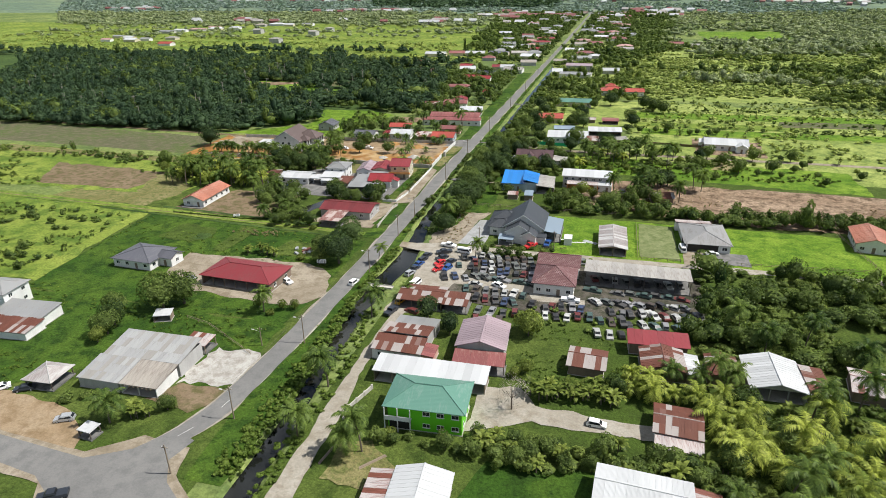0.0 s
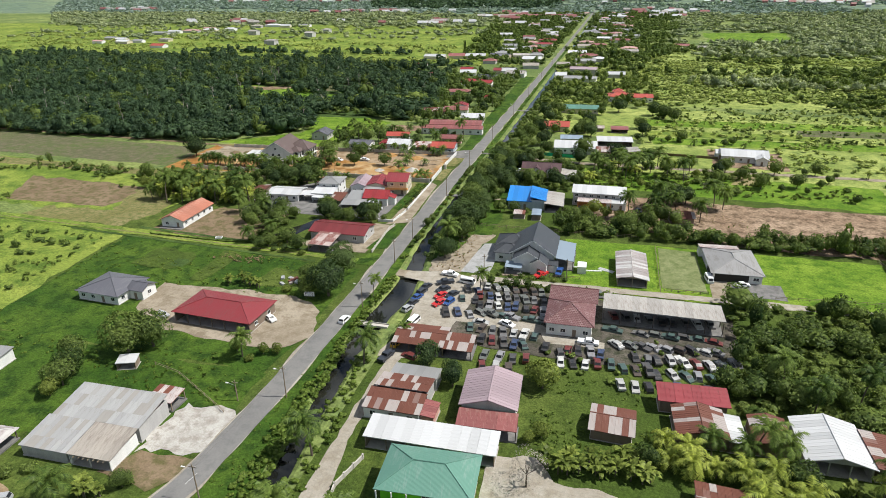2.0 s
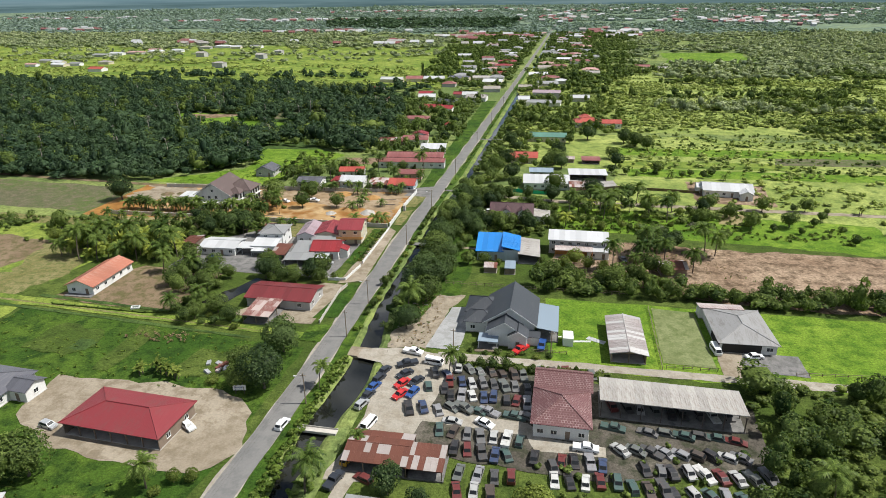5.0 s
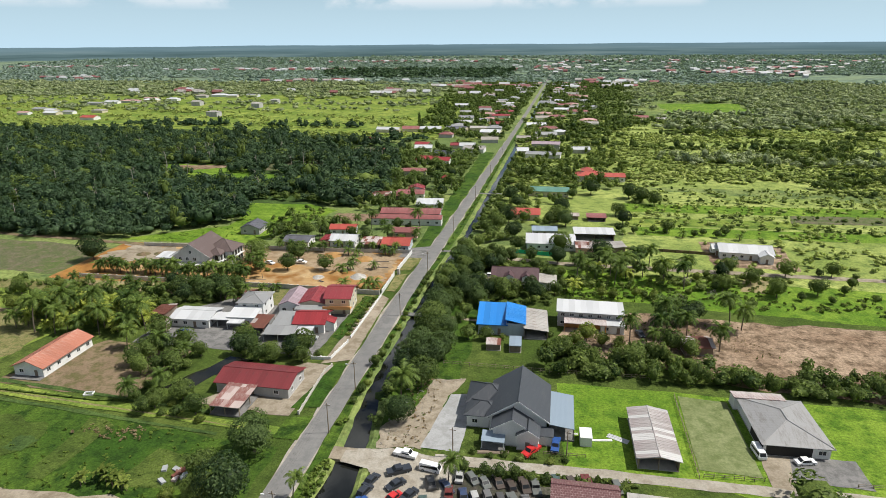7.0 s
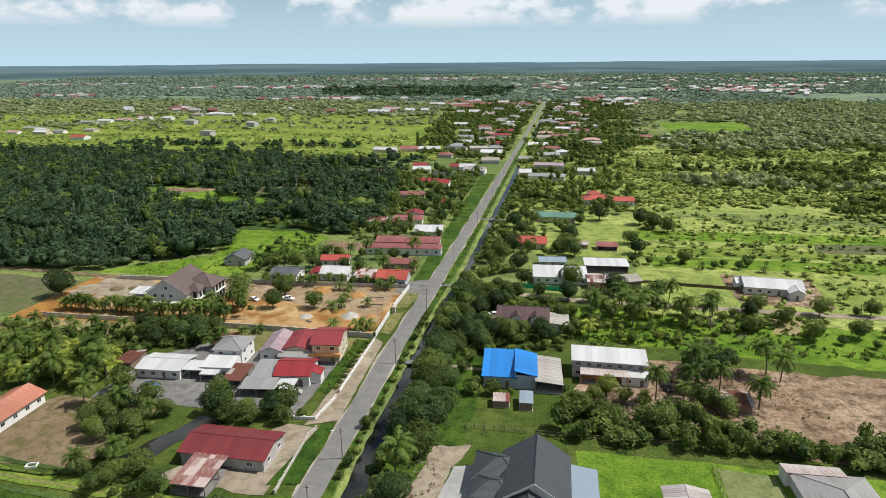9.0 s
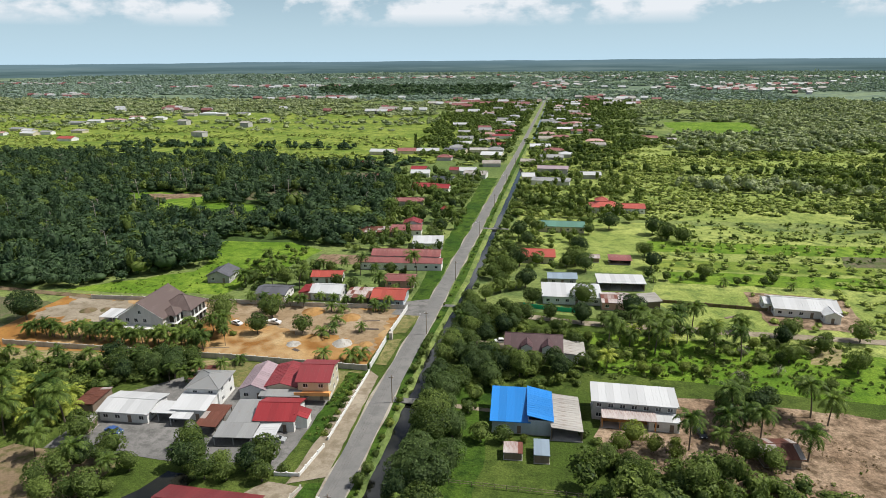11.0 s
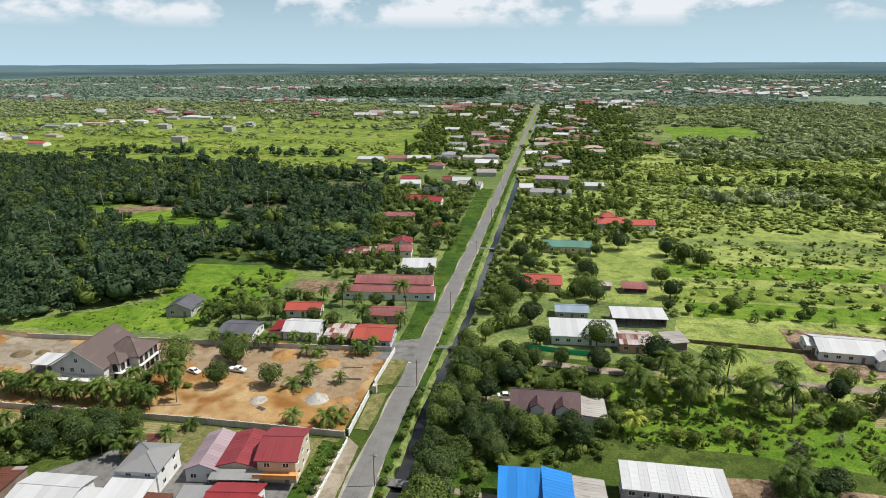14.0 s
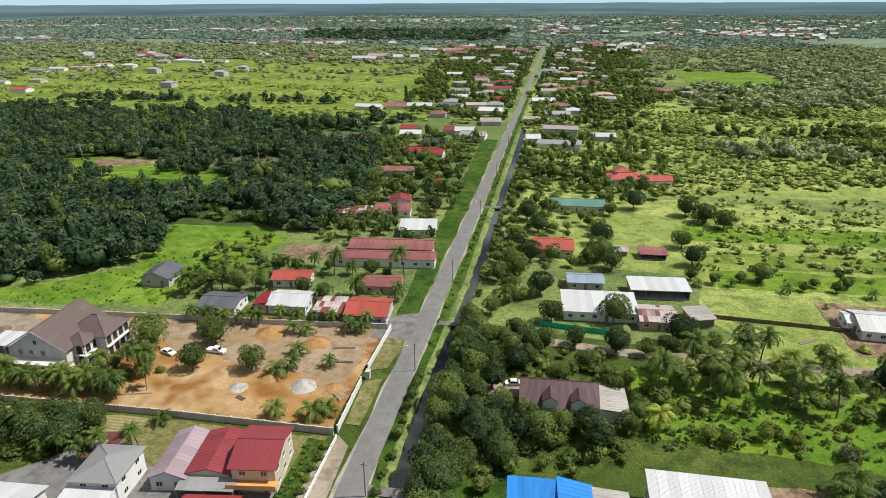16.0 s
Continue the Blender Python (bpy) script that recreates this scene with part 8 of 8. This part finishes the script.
woods("thicket", "garden shrubs under trees", [(58, 292), (90, 296), (130, 300), (140, 320), (62, 322)], 3.4, 56, 3.2, 2.0, 5, 125, 0.24, SCRUB, 0.75, 1, 0.55)
woods("thicket", "dense shrubs round a brown house", [(28, 268), (56, 272), (58, 286), (44, 300), (30, 300), (20, 290)], 3.2, 57, 3.6, 2.3, 5, 125, 0.24, SCRUB, 0.7, 1, 0.35)
woods("thicket", "dense shrubs behind the canal", [(17, 298), (58, 300), (58, 322), (18, 324)], 3.2, 58, 3.2, 2.2, 5, 125, 0.24, SCRUB, 0.75, 1, 0.3)
woods("thicket", "dense trees and shrubs between village houses", [(-66, 352), (-42, 352), (-40, 368), (-6, 372), (-8, 384), (-64, 388)], 4.0, 59, 4.6, 2.6, 5, 125, 0.30, HEDGEL, 0.7)
woods("thicket", "dense trees and palms behind village villas", [(-104, 246), (-74, 250), (-54, 263), (-50, 270), (-62, 272), (-104, 262)], 3.6, 52, 4.0, 2.4, 5, 125, 0.29, HEDGEL, 0.75)
woods("thicket", "low trees behind a garden wall", [(-78, 330), (-62, 330), (-60, 352), (-72, 358)], 4.0, 53, 3.6, 2.2, 5, 110, 0.29, HEDGEL, 0.7)
woods("scrub", "overgrown canal gardens", [(16.5, 270), (34, 272), (42, 284), (34, 306), (30, 330), (17, 330)], 3.0, 42, 2.6, 2.0, 4, 85, 0.29, HEDGEL, 0.85)
woods("bank_plants", "leafy plants along the canal bank", [(9.4, 74), (15.4, 74), (15.4, 84), (14.8, 98), (13, 123), (11.7, 141), (11.4, 158), (12.4, 182), (9.4, 182), (8.8, 141), (9.4, 98)], 1.0, 22, 1.0, 0.95, 3, 42, 0.17, GRASSB, 0.95, free=True)
woods("bank_plants", "leafy plants along the canal bank", [(19.4, 70), (23.0, 70), (22.4, 96), (21.4, 122), (20, 141), (14.8, 141), (15.8, 123), (17.3, 98), (18.6, 82)], 1.35, 23, 1.0, 0.85, 3, 40, 0.16, GRASSB, 0.7, free=True)
woods("bank_plants", "leafy plants along the canal bank", [(8.6, 190), (10.2, 190), (10, 240), (10.6, 330), (14, 440), (15.6, 600), (12.4, 600), (11, 440), (9.2, 330)], 2.0, 43, 0.9, 0.8, 3, 40, 0.19, GRASSB, 0.6)
woods("bank_plants", "bushes along the canal bank", [(15.6, 192), (19, 192), (19, 330), (22, 440), (26, 600), (23, 600), (20, 440), (15.4, 330)], 2.6, 44, 2.6, 1.9, 4, 75, 0.27, HEDGEL, 0.8)
for q in ((-54, 132, 0, 162), (-90, 192, -44, 224), (30, 189, 41, 218), (20, 70, 29, 140), (105, 192, 128, 205), (-62, 70, -18, 86), (-16, 88, 3, 113)):
    keep_clear(*q)
woods("rubble", "rubble and dry brush beside the canal", [(22, 190), (30, 190), (33, 214), (26, 224), (20, 212)], 1.6, 91, 0.5, 0.9, 3, 20, 0.16, DRYB, 0.7, 0)
woods("garden_beds", "garden beds with low green plants", [(-8.8, 241), (-5.2, 240), (-4.8, 272), (-8.6, 272.6)], 1.1, 121, 0.9, 0.6, 3, 26, 0.16, SCRUB, 0.7, 0, 0.3, True, 0.3)
woods("scrub", "weeds along a lane and a scrapyard", [(40, 182.4), (74, 183), (76, 186.6), (40, 184.8)], 1.3, 122, 0.9, 0.9, 3, 34, 0.18, SCRUB, 0.9, 0)
woods("tufts", "rough grass along the road's edge", [(5.6, 80), (9.4, 80), (9.2, 118), (8.2, 150), (8.6, 180), (7.4, 180), (7.2, 150), (5.8, 114), (4.6, 93)], 1.3, 123, 0.35, 0.5, 3, 16, 0.13, GRASSB, 0.6, 0, 0.35, True, 0.2)
woods("rubble", "scattered stones and litter beside yards", [(18, 186), (33, 189), (35, 222), (22, 222)], 1.2, 124, 0.3, 0.5, 3, 8, 0.16, TWIG, 0.35, 0)
woods("brush_heap", "heap of cut brush", [(-52, 180), (-34, 181), (-36, 186), (-50, 186)], 1.4, 92, 0.7, 0.9, 3, 25, 0.16, DRYB, 0.8, 0)
woods("brush_heap", "heaps of brush on rough ground", [(104, 334), (120, 333), (120, 339), (106, 340)], 1.6, 93, 0.6, 0.9, 3, 25, 0.16, DRYB, 0.7, 0)
woods("brush", "dry brush in furrows on cleared ground", [(84, 240), (112, 232), (200, 230), (240, 276), (86, 272)], 1.9, 94, 0.5, 0.9, 3, 25, 0.19, DRYB, 0.75, 0, 0.55)
woods("woods", "row of trees across a far meadow", [(-430, 712), (-150, 722), (-150, 745), (-430, 738)], 7, 62, 6.5, 4.5, 5, 60, 0.86, WOODS, 0.75, 1, 0.3)
woods("woods", "rows of trees across a far meadow", [(-900, 850), (-120, 860), (-110, 1080), (-900, 1080)], 12, 63, 5, 6, 4, 35, 1.1, MIDLEAF_HAZY, 0.85, 1, 0.62)
woods("tufts", "tufts of tall grass in a meadow", [(-90, 128), (-4, 128), (-4, 186), (-96, 190)], 2.2, 45, 0.5, 0.7, 3, 20, 0.16, GRASSB, 0.5, 0, 0.45)
woods("tufts", "tufts of tall grass in a meadow", [(-120, 84), (-64, 82), (-40, 98), (-6, 114), (-4, 126), (-90, 128)], 2.0, 46, 0.6, 0.8, 3, 25, 0.17, GRASSB, 0.7, 0, 0.45)
woods("tufts", "tufts of tall grass in a meadow", [(-126, 320), (-110, 362), (-84, 394), (-64, 390), (-68, 356), (-78, 326)], 2.6, 47, 0.5, 0.8, 3, 20, 0.22, GRASSB, 0.5, 0, 0.4)
for q, (y_, xa_, xb_) in enumerate(((381.5, 92, 260), (403, 92, 280), (437, 94, 300), (466, 100, 320), (500, 110, 340), (540, 100, 360), (590, 110, 400), (650, 120, 440), (720, 130, 480))):
    woods("hedgerow", "bushes along a field ditch", [(xa_, y_ - 1.5), (xb_, y_ + 4), (xb_, y_ + 7), (xa_, y_ + 1.5)], 3.2, 80 + q, 1.8, 1.6, 3, 40, 0.36, SCRUB, 0.8)
woods("tufts", "tall grass over rough pasture", [(26, 480), (300, 470), (480, 800), (28, 800)], 4.6, 90, 0.9, 1.5, 3, 20, 0.43, GRASSB, 0.55, 0, 0.3)
woods("tufts", "tufts of tall grass in a pasture", [(92, 372), (330, 380), (330, 470), (96, 466)], 4.2, 48, 0.7, 1.2, 3, 20, 0.29, GRASSB, 0.6, 0, 0.4)
woods("tufts", "weeds on cleared ground", [(60, 244), (84, 240), (112, 232), (200, 230), (240, 276), (86, 272)], 3.2, 49, 0.6, 0.8, 3, 20, 0.19, GRASSB, 0.35, 0, 0.45)
woods("tufts", "dry brush on cleared ground", [(62, 244), (84, 240), (112, 232), (200, 230), (240, 276), (86, 272)], 2.2, 50, 0.35, 0.8, 3, 25, 0.16, DRYB, 0.6, 0, 0.45)
woods("tufts", "weeds in a garden", [(20, 190), (33, 190), (33, 272), (18, 272)], 2.0, 51, 0.4, 0.7, 3, 20, 0.14, GRASSB, 0.4, 0, 0.4)

for i in range(16):
    plant(PRNG.choice(MID + SMALL + DARK), along(CANAL, 334 + 14 * i)[1] + PRNG.uniform(2.6, 5), 334 + 14 * i, 0.7, "trees along the canal")

for src in PLANTS.values():
    for o in (*src.children_recursive, src):
        bpy.data.objects.remove(o)
